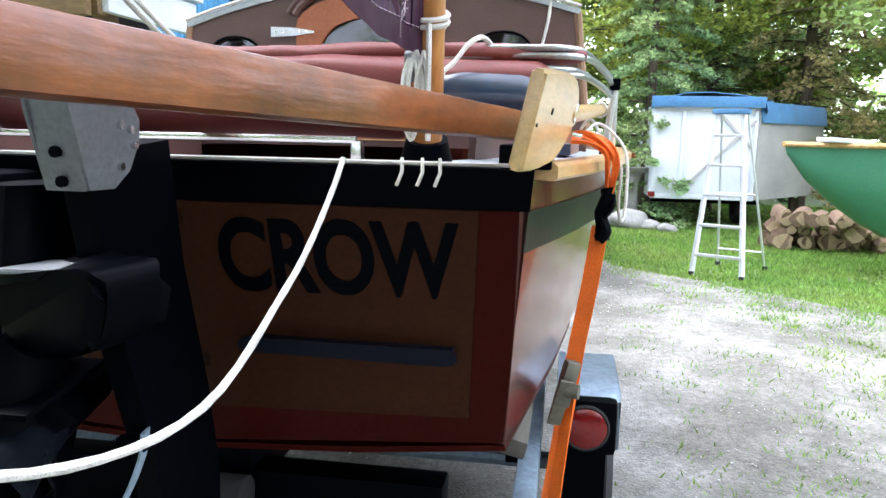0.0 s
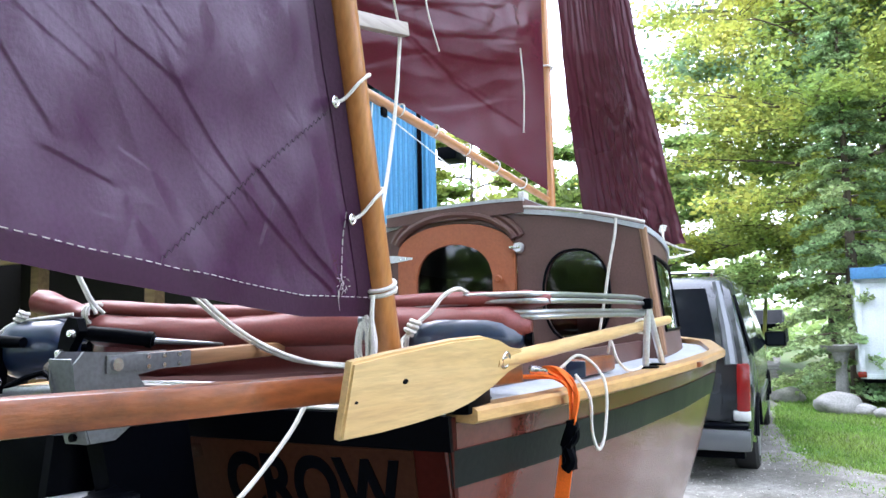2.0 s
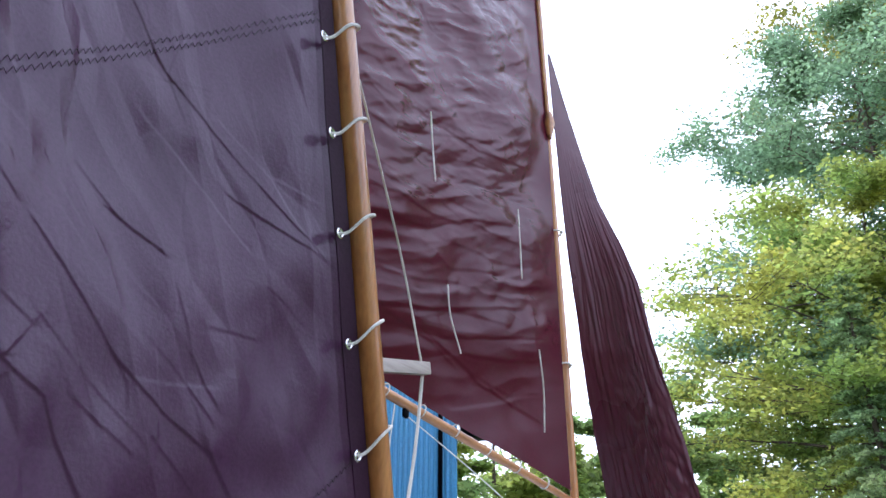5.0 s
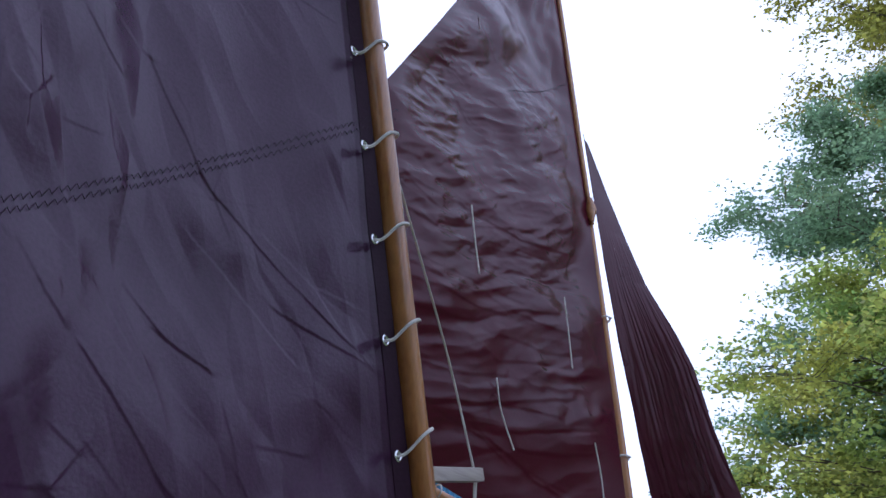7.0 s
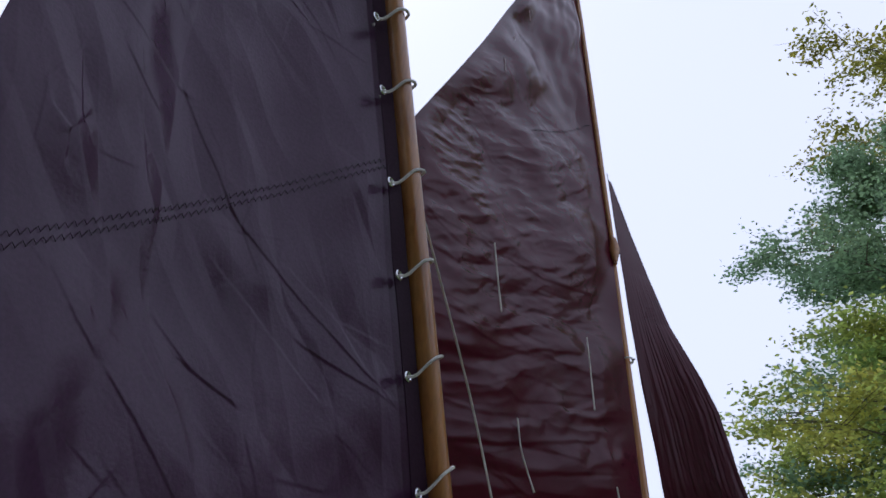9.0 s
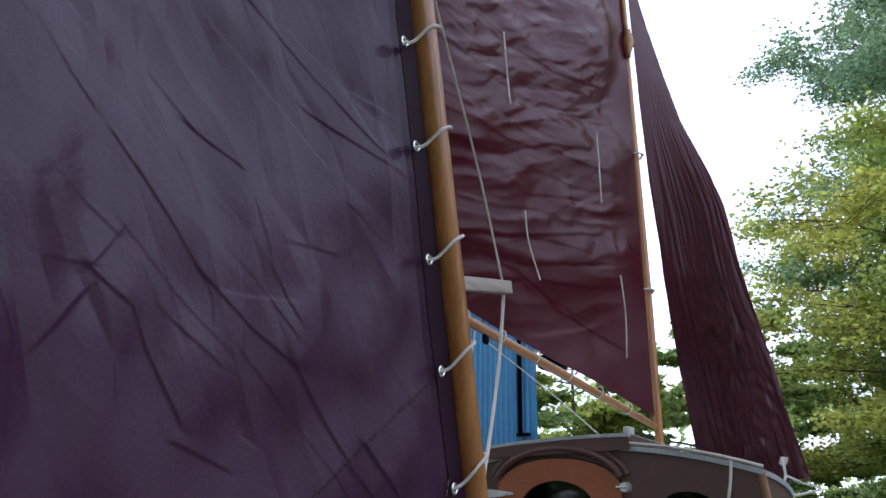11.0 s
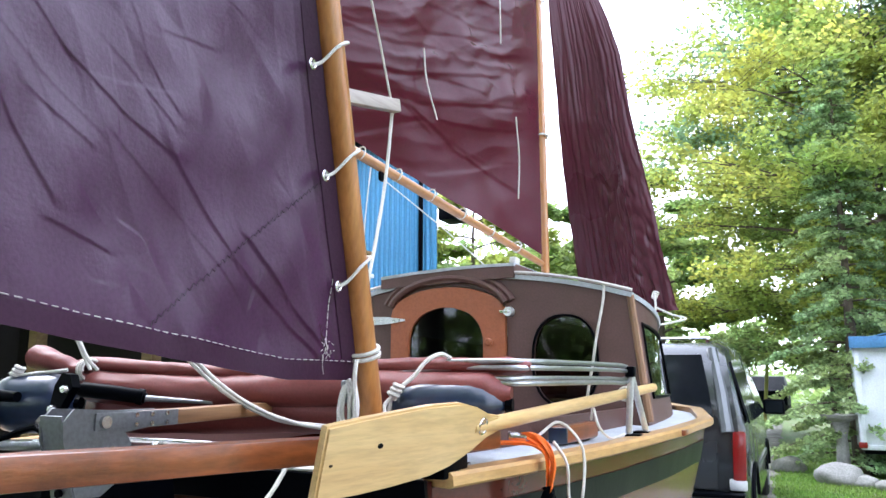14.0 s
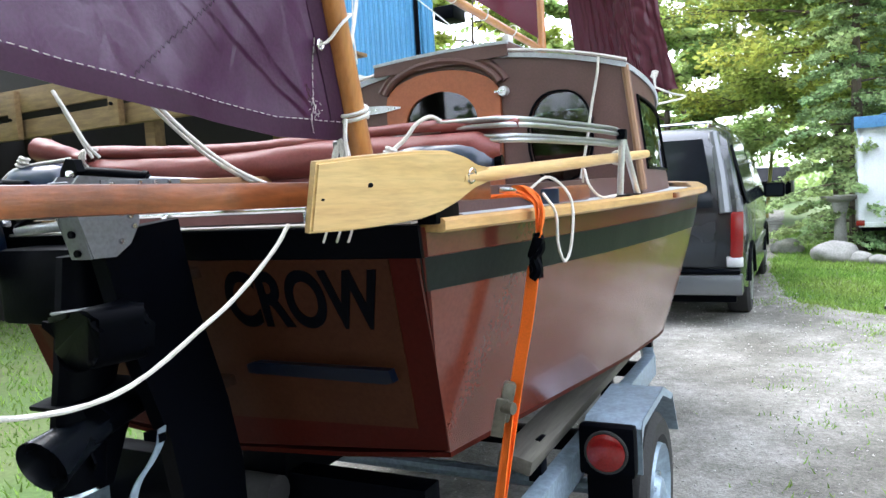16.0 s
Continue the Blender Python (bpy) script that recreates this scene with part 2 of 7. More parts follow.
M = dict(
    hull=material("hull_brown_paint", (0.118, 0.028, 0.018), 0.2, 0, 0.85, 2.5, 90, 0.015, coat=0.3, second=(0.095, 0.021, 0.014)),
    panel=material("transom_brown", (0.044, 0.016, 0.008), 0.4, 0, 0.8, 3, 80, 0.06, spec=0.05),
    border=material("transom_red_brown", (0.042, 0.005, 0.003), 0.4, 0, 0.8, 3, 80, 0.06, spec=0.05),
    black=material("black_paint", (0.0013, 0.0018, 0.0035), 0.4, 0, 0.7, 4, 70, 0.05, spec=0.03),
    hubplastic=material("glossy_black_plastic", (0.006, 0.008, 0.012), 0.25, 0, 0.8, 6, 60, 0.03, spec=0.5),
    stripe=material("dark_green_stripe", (0.010, 0.013, 0.012), 0.35, 0, 0.75, 4, 70, 0.05, spec=0.12),
    bar=material("dark_blue_paint", (0.002, 0.005, 0.014), 0.4, 0, 0.7, 5, 60, 0.05, spec=0.15),
    post=wood("brown_corner_wood", (0.30, 0.17, 0.095), (0.20, 0.10, 0.05), 0.45, 0.1, 2),
    navy=material("navy_plastic", (0.010, 0.022, 0.055), 0.3, 0, 0.7, 5, 60, 0.05, coat=0.3),
    bumkin=wood("varnished_red_wood", (0.30, 0.085, 0.020), (0.12, 0.030, 0.008), 0.32, 0.3, 1),
    spar=wood("varnished_spruce", (0.46, 0.20, 0.055), (0.32, 0.12, 0.03), 0.3, 0.6, 2),
    boomwood=wood("varnished_boom", (0.46, 0.21, 0.07), (0.32, 0.13, 0.04), 0.35, 0.5, 1),
    oar=wood("pale_varnished_wood", (0.66, 0.46, 0.20), (0.59, 0.38, 0.15), 0.4, 0.4, 1),
    strut=wood("grey_white_wood", (0.42, 0.37, 0.33), (0.34, 0.28, 0.25), 0.5, 0.0, 1),
    tiller=wood("brown_tiller_wood", (0.34, 0.18, 0.075), (0.20, 0.095, 0.04), 0.5, 0.1, 1),
    rail=wood("rail_wood", (0.62, 0.38, 0.15), (0.45, 0.25, 0.085), 0.4, 0.4, 1),
    tan=wood("deck_lumber", (0.27, 0.175, 0.08), (0.17, 0.10, 0.045), 0.7, 0.0, 0),
    greywood=wood("weathered_bunk", (0.12, 0.112, 0.09), (0.06, 0.055, 0.045), 0.85, 0.0, 1),
    sail=cloth("maroon_sailcloth", (0.060, 0.018, 0.055), 0.23, 0.03, 0.34),
    # darker than the sail: doubled cloth, with the luff's curled-away shade in its colour
    tape=cloth("doubled_tape_with_shade", (0.042, 0.013, 0.034), 0.4, 0.0, 0.16),
    jib=cloth("dark_maroon_sailcloth", (0.088, 0.016, 0.030), 0.28, 0.16, 0.3),
    thin=cloth("thin_maroon_sailcloth", (0.070, 0.007, 0.017), 0.2, 0.12, 0.22),
    red=cloth("red_canvas", (0.20, 0.040, 0.034), 0.5, 0.03, 0.5),
    cabin=material("cabin_brown", (0.115, 0.055, 0.048), 0.42, 0, 0.85, 5, 110, 0.08),
    door=material("door_orange_brown", (0.36, 0.105, 0.04), 0.4, 0, 0.85, 5, 90, 0.08),
    trim=material("cream_edge", (0.62, 0.58, 0.55), 0.5, 0, 0.85, 8, 90, 0.05),
    deck=material("grey_deck_paint", (0.50, 0.53, 0.58), 0.55, 0, 0.85, 5, 150, 0.2),
    # near-black: dark boards, added blockers, and shade painted under the deck and in cabin
    inside=material("dark_boards_and_shade", (0.014, 0.011, 0.010), 0.8, 0, 0.8, 3, 30, 0),
    alu=material("aluminium", (0.48, 0.49, 0.50), 0.35, 1.0, 0.8, 6, 120, 0.05),
    alu_white=material("satin_aluminium", (0.74, 0.75, 0.77), 0.4, 0.7, 0.85, 6, 120, 0.05),
    dull_alu=material("dull_aluminium", (0.25, 0.26, 0.28), 0.45, 0.6, 0.8, 6, 120, 0.05),
    galv=material("galvanised_steel", (0.34, 0.44, 0.54), 0.38, 0.35, 0.75, 14, 60, 0.08),
    steel=material("stainless", (0.7, 0.7, 0.7), 0.22, 1.0, 0.85, 9, 100, 0.03),
    rubber=material("rubber", (0.02, 0.02, 0.02), 0.8, 0, 0.7, 6, 90, 0.2),
    rope=material("white_rope", (0.78, 0.75, 0.69), 0.85, 0, 0.8, 20, 400, 0.5),
    thread=material("pale_thread", (0.62, 0.55, 0.55), 0.85, 0, 0.85, 20, 300, 0.2),
    orange=material("orange_webbing", (1.0, 0.185, 0.006), 0.6, 0, 0.8, 10, 300, 0.25),
    olive_steel=material("dull_steel", (0.20, 0.19, 0.15), 0.4, 0.7, 0.7, 14, 80, 0.1),
    redlens=material("red_lens", (0.20, 0.006, 0.006), 0.15, 0, 0.85, 20, 120, 0.1, coat=0.5),
    van=material("grey_green_car_paint", (0.042, 0.046, 0.051), 0.25, 0.35, 0.9, 3, 300, 0.01, coat=0.8),
    vansilver=material("silver_car_paint", (0.135, 0.145, 0.155), 0.3, 0.5, 0.9, 3, 300, 0.01, coat=0.6),
    chrome=material("chrome", (0.75, 0.75, 0.76), 0.12, 1.0, 0.9, 4, 60, 0.02),
    blue=material("blue_corrugated_metal", (0.075, 0.28, 0.50), 0.4, 0.1, 0.82, 1.2, 30, 0.05),
    tarp=material("blue_tarp", (0.10, 0.27, 0.52), 0.5, 0, 0.75, 3, 40, 0.25),
    white=material("white_panel", (0.74, 0.77, 0.82), 0.45, 0, 0.86, 2, 60, 0.06),
    greypanel=material("grey_canvas_panel", (0.46, 0.44, 0.42), 0.7, 0, 0.8, 2, 60, 0.12),
    green=material("green_hull_paint", (0.06, 0.23, 0.13), 0.4, 0, 0.85, 2, 70, 0.05),
    bark=material("bark", (0.16, 0.12, 0.09), 0.95, 0, 0.55, 3, 25, 0.6, (1, 1, 0.25)),
    log=material("log_bark", (0.26, 0.17, 0.11), 0.95, 0, 0.6, 6, 40, 0.5),
    logend=material("log_end", (0.55, 0.40, 0.25), 0.9, 0, 0.75, 10, 60, 0.3),
    stone=material("stone", (0.36, 0.35, 0.33), 0.9, 0, 0.65, 5, 40, 0.5),
    gravel=material("gravel_drive", (0.33, 0.32, 0.30), 0.95, 0, 0.55, 1.5, 75, 0.9, second=(0.19, 0.18, 0.16)),
    lawn=material("lawn_soil", (0.09, 0.17, 0.04), 0.95, 0, 0.6, 0.7, 30, 0.5, second=(0.15, 0.17, 0.065)),
    blade=foliage("grass_blades", (0.17, 0.34, 0.06), (0.27, 0.38, 0.09), 0.9),
    maple=foliage("maple_leaves", (0.54, 0.53, 0.11), (0.28, 0.43, 0.12), 0.55),
    green_leaf=foliage("green_leaves", (0.27, 0.42, 0.15), (0.40, 0.47, 0.15), 0.5),
    spruce=foliage("spruce_needles", (0.30, 0.46, 0.24), (0.44, 0.52, 0.22), 0.8),
    teal=foliage("grey_green_leaves", (0.21, 0.34, 0.20), (0.28, 0.40, 0.20), 0.5),
    olive=foliage("olive_yellow_leaves", (0.38, 0.34, 0.06), (0.26, 0.29, 0.06), 0.6),
    dry=foliage("dry_leaves", (0.58, 0.45, 0.22), (0.38, 0.42, 0.18), 0.8),
    glass=glass("dark_glass", (0.10, 0.13, 0.13)),
    seam=material("maroon_thread", (0.040, 0.018, 0.036), 0.8, 0, 0.8, 20, 300, 0.1),
    tint=material("tinted_window", (0.008, 0.011, 0.014), 0.05, 0, 0.9, 2, 20, 0, spec=0.22),
    pebble=material("pale_pebbles", (0.52, 0.50, 0.46), 0.9, 0, 0.7, 30, 90, 0.3, island=0.3),
)


def mottle(m, scale, low, high, lo=0.35, hi=0.65):
    """Multiplies a material's colour by middle-sized blotches."""
    n, l = m.node_tree.nodes, m.node_tree.links
    p = n["Principled BSDF"]
    src = p.inputs["Base Color"].links[0].from_socket
    tc, t, r, x = n.new("ShaderNodeTexCoord"), n.new("ShaderNodeTexNoise"), n.new("ShaderNodeValToRGB"), n.new("ShaderNodeMixRGB")
    t.inputs["Scale"].default_value, t.inputs["Detail"].default_value, t.inputs["Roughness"].default_value = scale, 8, 0.75
    r.color_ramp.elements[0].position, r.color_ramp.elements[1].position = lo, hi
    r.color_ramp.elements[0].color, r.color_ramp.elements[1].color = (low, low, low * 0.95, 1), (high, high, high, 1)
    x.blend_type = "MULTIPLY"
    x.inputs["Fac"].default_value = 1.0
    l.new(tc.outputs["Object"], t.inputs["Vector"])
    l.new(t.outputs["Fac"], r.inputs["Fac"])
    l.new(src, x.inputs["Color1"])
    l.new(r.outputs["Color"], x.inputs["Color2"])
    l.new(x.outputs["Color"], p.inputs["Base Color"])


mottle(M["gravel"], 1.2, 0.78, 1.38, 0.4, 0.6)
mottle(M["gravel"], 5.0, 0.66, 1.04)
mottle(M["gravel"], 34.0, 0.55, 1.05)
mottle(M["hull"], 2.0, 0.88, 1.04)
mottle(M["bumkin"], 6.0, 0.55, 1.05, 0.28, 0.5)
mottle(M["cabin"], 9.0, 0.88, 1.03)
mottle(M["deck"], 12.0, 0.8, 1.03)
mottle(M["galv"], 22.0, 0.75, 1.05)


# ---------- mesh helpers ----------
ORIGIN = {}


def thing(name, at, label, category, group="", kind=""):
    ob = new(name)
    ob.location = at
    ob.empty_display_size = 0.05
    ORIGIN[ob.name] = Vector(at)
    return tagged(ob, label, category, group, kind)


def part(name, bm, mat, parent=None, label="", smooth=35):
    """Links a bmesh in world metres as one mesh object, under a thing or a part."""
    at = ORIGIN[parent.name] if parent else Vector((0, 0, 0))
    me = bpy.data.meshes.new(name)
    bm.normal_update()
    bmesh.ops.translate(bm, verts=bm.verts, vec=-at)
    bm.to_mesh(me)
    bm.free()
    if smooth:
        me.polygons.foreach_set("use_smooth", [True] * len(me.polygons))
        me.set_sharp_from_angle(angle=radians(smooth))
    me.materials.append(mat)
    ob = new(name, me)
    if parent:
        ob.parent = parent
        ORIGIN[ob.name] = at
    else:
        ORIGIN[ob.name] = at
    if label:
        ob["label"] = label
    return ob


def solo(name, bm, mat, label, category, group="", kind="", smooth=35):
    return tagged(part(name, bm, mat, None, "", smooth), label, category, group, kind)


def box(size, at=(0, 0, 0), rot=(0, 0, 0), bevel=0.0, bm=None, seg=2):
    """A bevelled box of that size centred at a place, turned by degrees."""
    own = bmesh.new()
    bmesh.ops.create_cube(own, size=1)
    bmesh.ops.scale(own, vec=size, verts=own.verts)
    if bevel:
        bmesh.ops.bevel(own, geom=own.edges[:], offset=bevel, segments=seg, affect="EDGES", profile=0.6)
    own.transform(pose(*at, *rot))
    return join(bm, own)


def join(bm, own):
    if bm is None:
        return own
    me = bpy.data.meshes.new("tmp")
    own.to_mesh(me)
    own.free()
    bm.from_mesh(me)
    bpy.data.meshes.remove(me)
    return bm


def tube(points, radius, seg=10, bm=None, caps=True, flat=1.0):
    """A round bar along points; radius a number or one for each point; flat squashes it in z."""
    bm = bm or bmesh.new()
    pts = [Vector(p) for p in points]
    rad = radius if isinstance(radius, (list, tuple)) else [radius] * len(pts)
    rings = []
    up = None
    for i, p in enumerate(pts):
        d = (pts[min(i + 1, len(pts) - 1)] - pts[max(i - 1, 0)]).normalized()
        if up is None:
            up = Vector((0, 0, 1)) if abs(d.z) < 0.9 else Vector((1, 0, 0))
        a = d.cross(up).normalized()
        b = a.cross(d).normalized()
        up = b
        rings.append([bm.verts.new(p + (a * math.cos(k * 2 * math.pi / seg) + b * math.sin(k * 2 * math.pi / seg) * flat) * rad[i])
                      for k in range(seg)])
    for r, s in zip(rings, rings[1:]):
        for k in range(seg):
            bm.faces.new((r[k], r[(k + 1) % seg], s[(k + 1) % seg], s[k]))
    if caps:
        bm.faces.new(rings[0][::-1])
        bm.faces.new(rings[-1])
    bmesh.ops.recalc_face_normals(bm, faces=bm.faces)
    return bm


def loft(sections, closed=False, caps=True, bm=None):
    """Skins a row of equal-length point lists. closed: each section is a ring."""
    bm = bm or bmesh.new()
    rows = [[bm.verts.new(p) for p in s] for s in sections]
    n = len(rows[0])
    for r, s in zip(rows, rows[1:]):
        for k in range(n if closed else n - 1):
            j = (k + 1) % n
            bm.faces.new((r[k], r[j], s[j], s[k]))
    if closed and caps:
        bm.faces.new(rows[0][::-1])
        bm.faces.new(rows[-1])
    bmesh.ops.recalc_face_normals(bm, faces=bm.faces)
    return bm


def plate(outline, thick, bevel=0.0, bm=None):
    """A flat piece in its own x, y plane, from z = 0 to thick."""
    own = bmesh.new()
    face = own.faces.new([own.verts.new((x, y, 0)) for x, y in outline])
    if face.normal.z < 0:
        face.normal_flip()
    r = bmesh.ops.extrude_face_region(own, geom=[face])
    bmesh.ops.translate(own, verts=[v for v in r["geom"] if isinstance(v, bmesh.types.BMVert)], vec=(0, 0, thick))
    bmesh.ops.recalc_face_normals(own, faces=own.faces)
    if bevel:
        bmesh.ops.bevel(own, geom=[e for e in own.edges if abs(e.verts[0].co.z - e.verts[1].co.z) < 1e-6], offset=bevel, segments=2, affect="EDGES")
    return join(bm, own) if bm else own


def ring_plate(outer, inner, thick):
    """A flat frame between two outlines with as many points each, from z = 0 to thick."""
    bm = bmesh.new()
    v = [[bm.verts.new((x, y, z)) for x, y in o] for o, z in ((outer, 0), (outer, thick), (inner, thick), (inner, 0))]
    n = len(outer)
    for a, b in ((0, 1), (1, 2), (2, 3), (3, 0)):
        for k in range(n):
            j = (k + 1) % n
            bm.faces.new((v[a][k], v[a][j], v[b][j], v[b][k]))
    bmesh.ops.recalc_face_normals(bm, faces=bm.faces)
    return bm


def solid(bm, thick):
    bmesh.ops.recalc_face_normals(bm, faces=bm.faces)
    bmesh.ops.solidify(bm, geom=bm.faces[:], thickness=thick)
    return bm


def smoothcurve(pts, n=24):
    """Catmull-Rom through points."""
    p = [Vector(q) for q in pts]
    p = [p[0] * 2 - p[1]] + p + [p[-1] * 2 - p[-2]]
    out = []
    spans = len(p) - 3
    for i in range(n + 1):
        u = i / n * spans
        k = min(int(u), spans - 1)
        t = u - k
        a, b, c, d = p[k:k + 4]
        out.append(0.5 * ((2 * b) + (c - a) * t + (2 * a - 5 * b + 4 * c - d) * t * t + (3 * b - a - 3 * c + d) * t ** 3))
    return out


def rope(name, pts, radius, label, n=24, mat=None, parent=None):
    """A laid line through points, its strands as a slight twist in thickness."""
    c = smoothcurve(pts, n)
    r = [radius * (1 + 0.06 * math.sin(i * 2.3)) for i in range(len(c))]
    bm = tube(c, r, 8)
    mat = mat or M["rope"]
    if parent:
        return part(name, bm, mat, parent, label)
    return solo(name, bm, mat, label, "rope")


def coil(centre, axis, radius, thick, turns=1.2, n=26):
    """Points of a lashing round a bar."""
    a = Vector(axis).normalized()
    u = a.orthogonal().normalized()
    v = a.cross(u)
    return [Vector(centre) + (u * math.cos(t) + v * math.sin(t)) * radius + a * thick * 2 * t / (2 * math.pi)
            for t in [i / n * turns * 2 * math.pi for i in range(n + 1)]]


def mesh_np(name, verts, faces, mat):
    """A big mesh from arrays of quads or triangles."""
    me = bpy.data.meshes.new(name)
    k = faces.shape[1]
    me.vertices.add(len(verts))
    me.vertices.foreach_set("co", np.ascontiguousarray(verts, dtype=np.float32).ravel())
    me.loops.add(faces.size)
    me.loops.foreach_set("vertex_index", np.ascontiguousarray(faces, dtype=np.int32).ravel())
    me.polygons.add(len(faces))
    me.polygons.foreach_set("loop_start", np.arange(0, faces.size, k, dtype=np.int32))
    me.update(calc_edges=True)
    me.materials.append(mat)
    return me


def leaves(centres, size, spread, rng, flat=0.55):
    """Leaf-shaped quads scattered round centres."""
    n = len(centres)
    c = centres + rng.normal(0, 1, (n, 3)) * spread
    d = rng.normal(0, 1, (n, 3))
    d[:, 2] *= flat
    d /= np.linalg.norm(d, axis=1)[:, None]
    e = np.cross(d, rng.normal(0, 1, (n, 3)))
    e /= np.linalg.norm(e, axis=1)[:, None] + 1e-9
    s = size * rng.uniform(0.6, 1.35, (n, 1))
    v = np.stack([c - d * s, c + e * s * 0.55 + d * s * 0.1, c + d * s, c - e * s * 0.55 + d * s * 0.1], 1).reshape(-1, 3)
    return v, np.arange(n * 4).reshape(n, 4)


# ---------- ground ----------
def drive_edge(y):
    """x of the drive's edge towards the lawn at y."""
    return float(np.interp(y, [-12, 0, 3, 4.6, 5.5, 6.7, 7.4, 9.8, 15, 30], [6.5, 6.0, 5.2, 4.4, 3.5, 2.15, 1.35, 1.0, 0.9, 0.8]))


def build_ground():
    xs = np.concatenate([[-900, -300, -100, -40], np.linspace(-18, 18, 73), [40, 100, 300, 900]])
    ys = np.concatenate([[-900, -300, -100, -40], np.linspace(-14, 30, 89), [60, 120, 300, 900]])
    bm = bmesh.new()
    g = [[bm.verts.new((x, y, -0.02 + 0.018 * noise.noise((x * 0.7, y * 0.7, 0)) if abs(x) < 19 and -15 < y < 31 else -0.02)) for x in xs] for y in ys]
    for a, b in zip(g, g[1:]):
        for k in range(len(xs) - 1):
            bm.faces.new((a[k], a[k + 1], b[k + 1], b[k]))
    solo("ground", bm, M["lawn"], "patchy green lawn and soil reaching the trees", "ground", kind="structure", smooth=60)
    bm = bmesh.new()
    rows = []
    for y in np.linspace(-11, 26, 186):
        e = drive_edge(y) + 0.16 * noise.noise((0.0, y * 1.7, 3.0)) + 0.07 * noise.noise((0.0, y * 6.0, 9.0))
        w = -1.9 + 0.25 * noise.noise((5.0, y * 0.8, 1.0)) if y < 12 else -1.5
        rows.append([bm.verts.new((w + (e - w) * u, y, 0.012 + 0.012 * noise.noise(((w + (e - w) * u) * 1.3, y * 1.3, 2.0)) - (0.03 if u in (0.0, 1.0) else 0)))
                     for u in np.linspace(0, 1, 41)])
    for a, b in zip(rows, rows[1:]):
        for k in range(40):
            bm.faces.new((a[k], a[k + 1], b[k + 1], b[k]))
    solo("driveway", bm, M["gravel"], "pale crushed gravel driveway with dusty worn patches", "driveway", kind="structure", smooth=60)
    rng = np.random.default_rng(4)
    # loose stones lying on the drive
    n = 4500
    p = np.stack([rng.uniform(-1.5, 4.2, n), rng.uniform(0.5, 9.5, n) ** 1.0, np.full(n, 0.016)], 1)
    p = p[[a[0] < drive_edge(a[1]) + 0.1 for a in p]]
    s = rng.uniform(0.003, 0.010, (len(p), 1)) * (0.7 + 0.12 * p[:, 1:2])
    oct_ = np.array([(1, 0, 0), (0, 1, 0), (-1, 0, 0), (0, -1, 0), (0, 0, 0.7), (0, 0, -0.5)], float)
    a = rng.uniform(0, 6.28, len(p))
    rot = np.stack([np.cos(a), -np.sin(a), np.sin(a), np.cos(a)], 1).reshape(-1, 2, 2)
    v = np.repeat(oct_[None], len(p), 0) * rng.uniform(0.6, 1.3, (len(p), 6, 1)) * s[:, None]
    v[:, :, :2] = np.einsum("nij,nkj->nki", rot, v[:, :, :2])
    v += p[:, None]
    f = np.array([(0, 1, 4), (1, 2, 4), (2, 3, 4), (3, 0, 4), (1, 0, 5), (2, 1, 5), (3, 2, 5), (0, 3, 5)])
    faces = (f[None] + 6 * np.arange(len(p))[:, None, None]).reshape(-1, 3)
    tagged(new("loose_gravel", mesh_np("loose_gravel", v.reshape(-1, 3), faces, M["pebble"])), "small loose grey stones lying on the gravel drive", "gravel", kind="stuff")
    # grass blades
    n = 150000
    x = np.concatenate([rng.uniform(0.6, 9, n // 2), rng.uniform(-9, -1.7, n // 5), rng.uniform(-1, 5, n - n // 2 - n // 5)])
    y = np.concatenate([rng.uniform(4.2, 17, n // 2), rng.uniform(-1, 12, n // 5), rng.uniform(4, 12, n - n // 2 - n // 5)])
    keep = []
    for i in range(len(x)):
        e = drive_edge(y[i])
        inside = -1.85 < x[i] < e
        tuft = noise.noise((x[i] * 1.5, y[i] * 1.5, 7.0)) > 0.16 + 0.34 * min(1, max(0, (e - x[i]) / 2.6))
        keep.append((not inside) or (x[i] > 0.8 and tuft and rng.random() < 0.75) or (inside and e - x[i] < 0.25 and rng.random() < 0.3))
    keep = np.array(keep)
    x, y = x[keep], y[keep]
    for k in range(420):
        ty = rng.uniform(1.5, 9.0)
        e = drive_edge(ty)
        tx = e - rng.exponential(0.8) - 0.1
        if tx < 1.25:
            continue
        m = rng.integers(15, 90)
        r = rng.uniform(0.03, 0.16)
        x, y = np.concatenate([x, tx + rng.normal(0, r, m)]), np.concatenate([y, ty + rng.normal(0, r, m)])
    for k in range(170):
        tx, ty = rng.uniform(1.35, 4.6), rng.uniform(0.9, 6.2)
        if tx > drive_edge(ty):
            continue
        m = rng.integers(8, 60)
        r = rng.uniform(0.02, 0.13)
        x, y = np.concatenate([x, tx + rng.normal(0, r * 1.5, m)]), np.concatenate([y, ty + rng.normal(0, r, m)])
    n = len(x)
    h = rng.uniform(0.02, 0.058, n)
    a = rng.uniform(0, 6.28, n)
    w = rng.uniform(0.005, 0.010, n)
    lean = rng.normal(0, 0.5, (n, 2)) * h[:, None]
    b = np.stack([x, y, np.full(n, -0.01)], 1)
    side = np.stack([np.cos(a) * w, np.sin(a) * w, 0 * a], 1)
    v = np.stack([b - side, b + side, b + np.stack([lean[:, 0], lean[:, 1], h], 1)], 1).reshape(-1, 3)
    tagged(new("grass", mesh_np("grass", v, np.arange(n * 3).reshape(n, 3), M["blade"])), "short green lawn grass with yellowish tufts", "grass", kind="stuff")


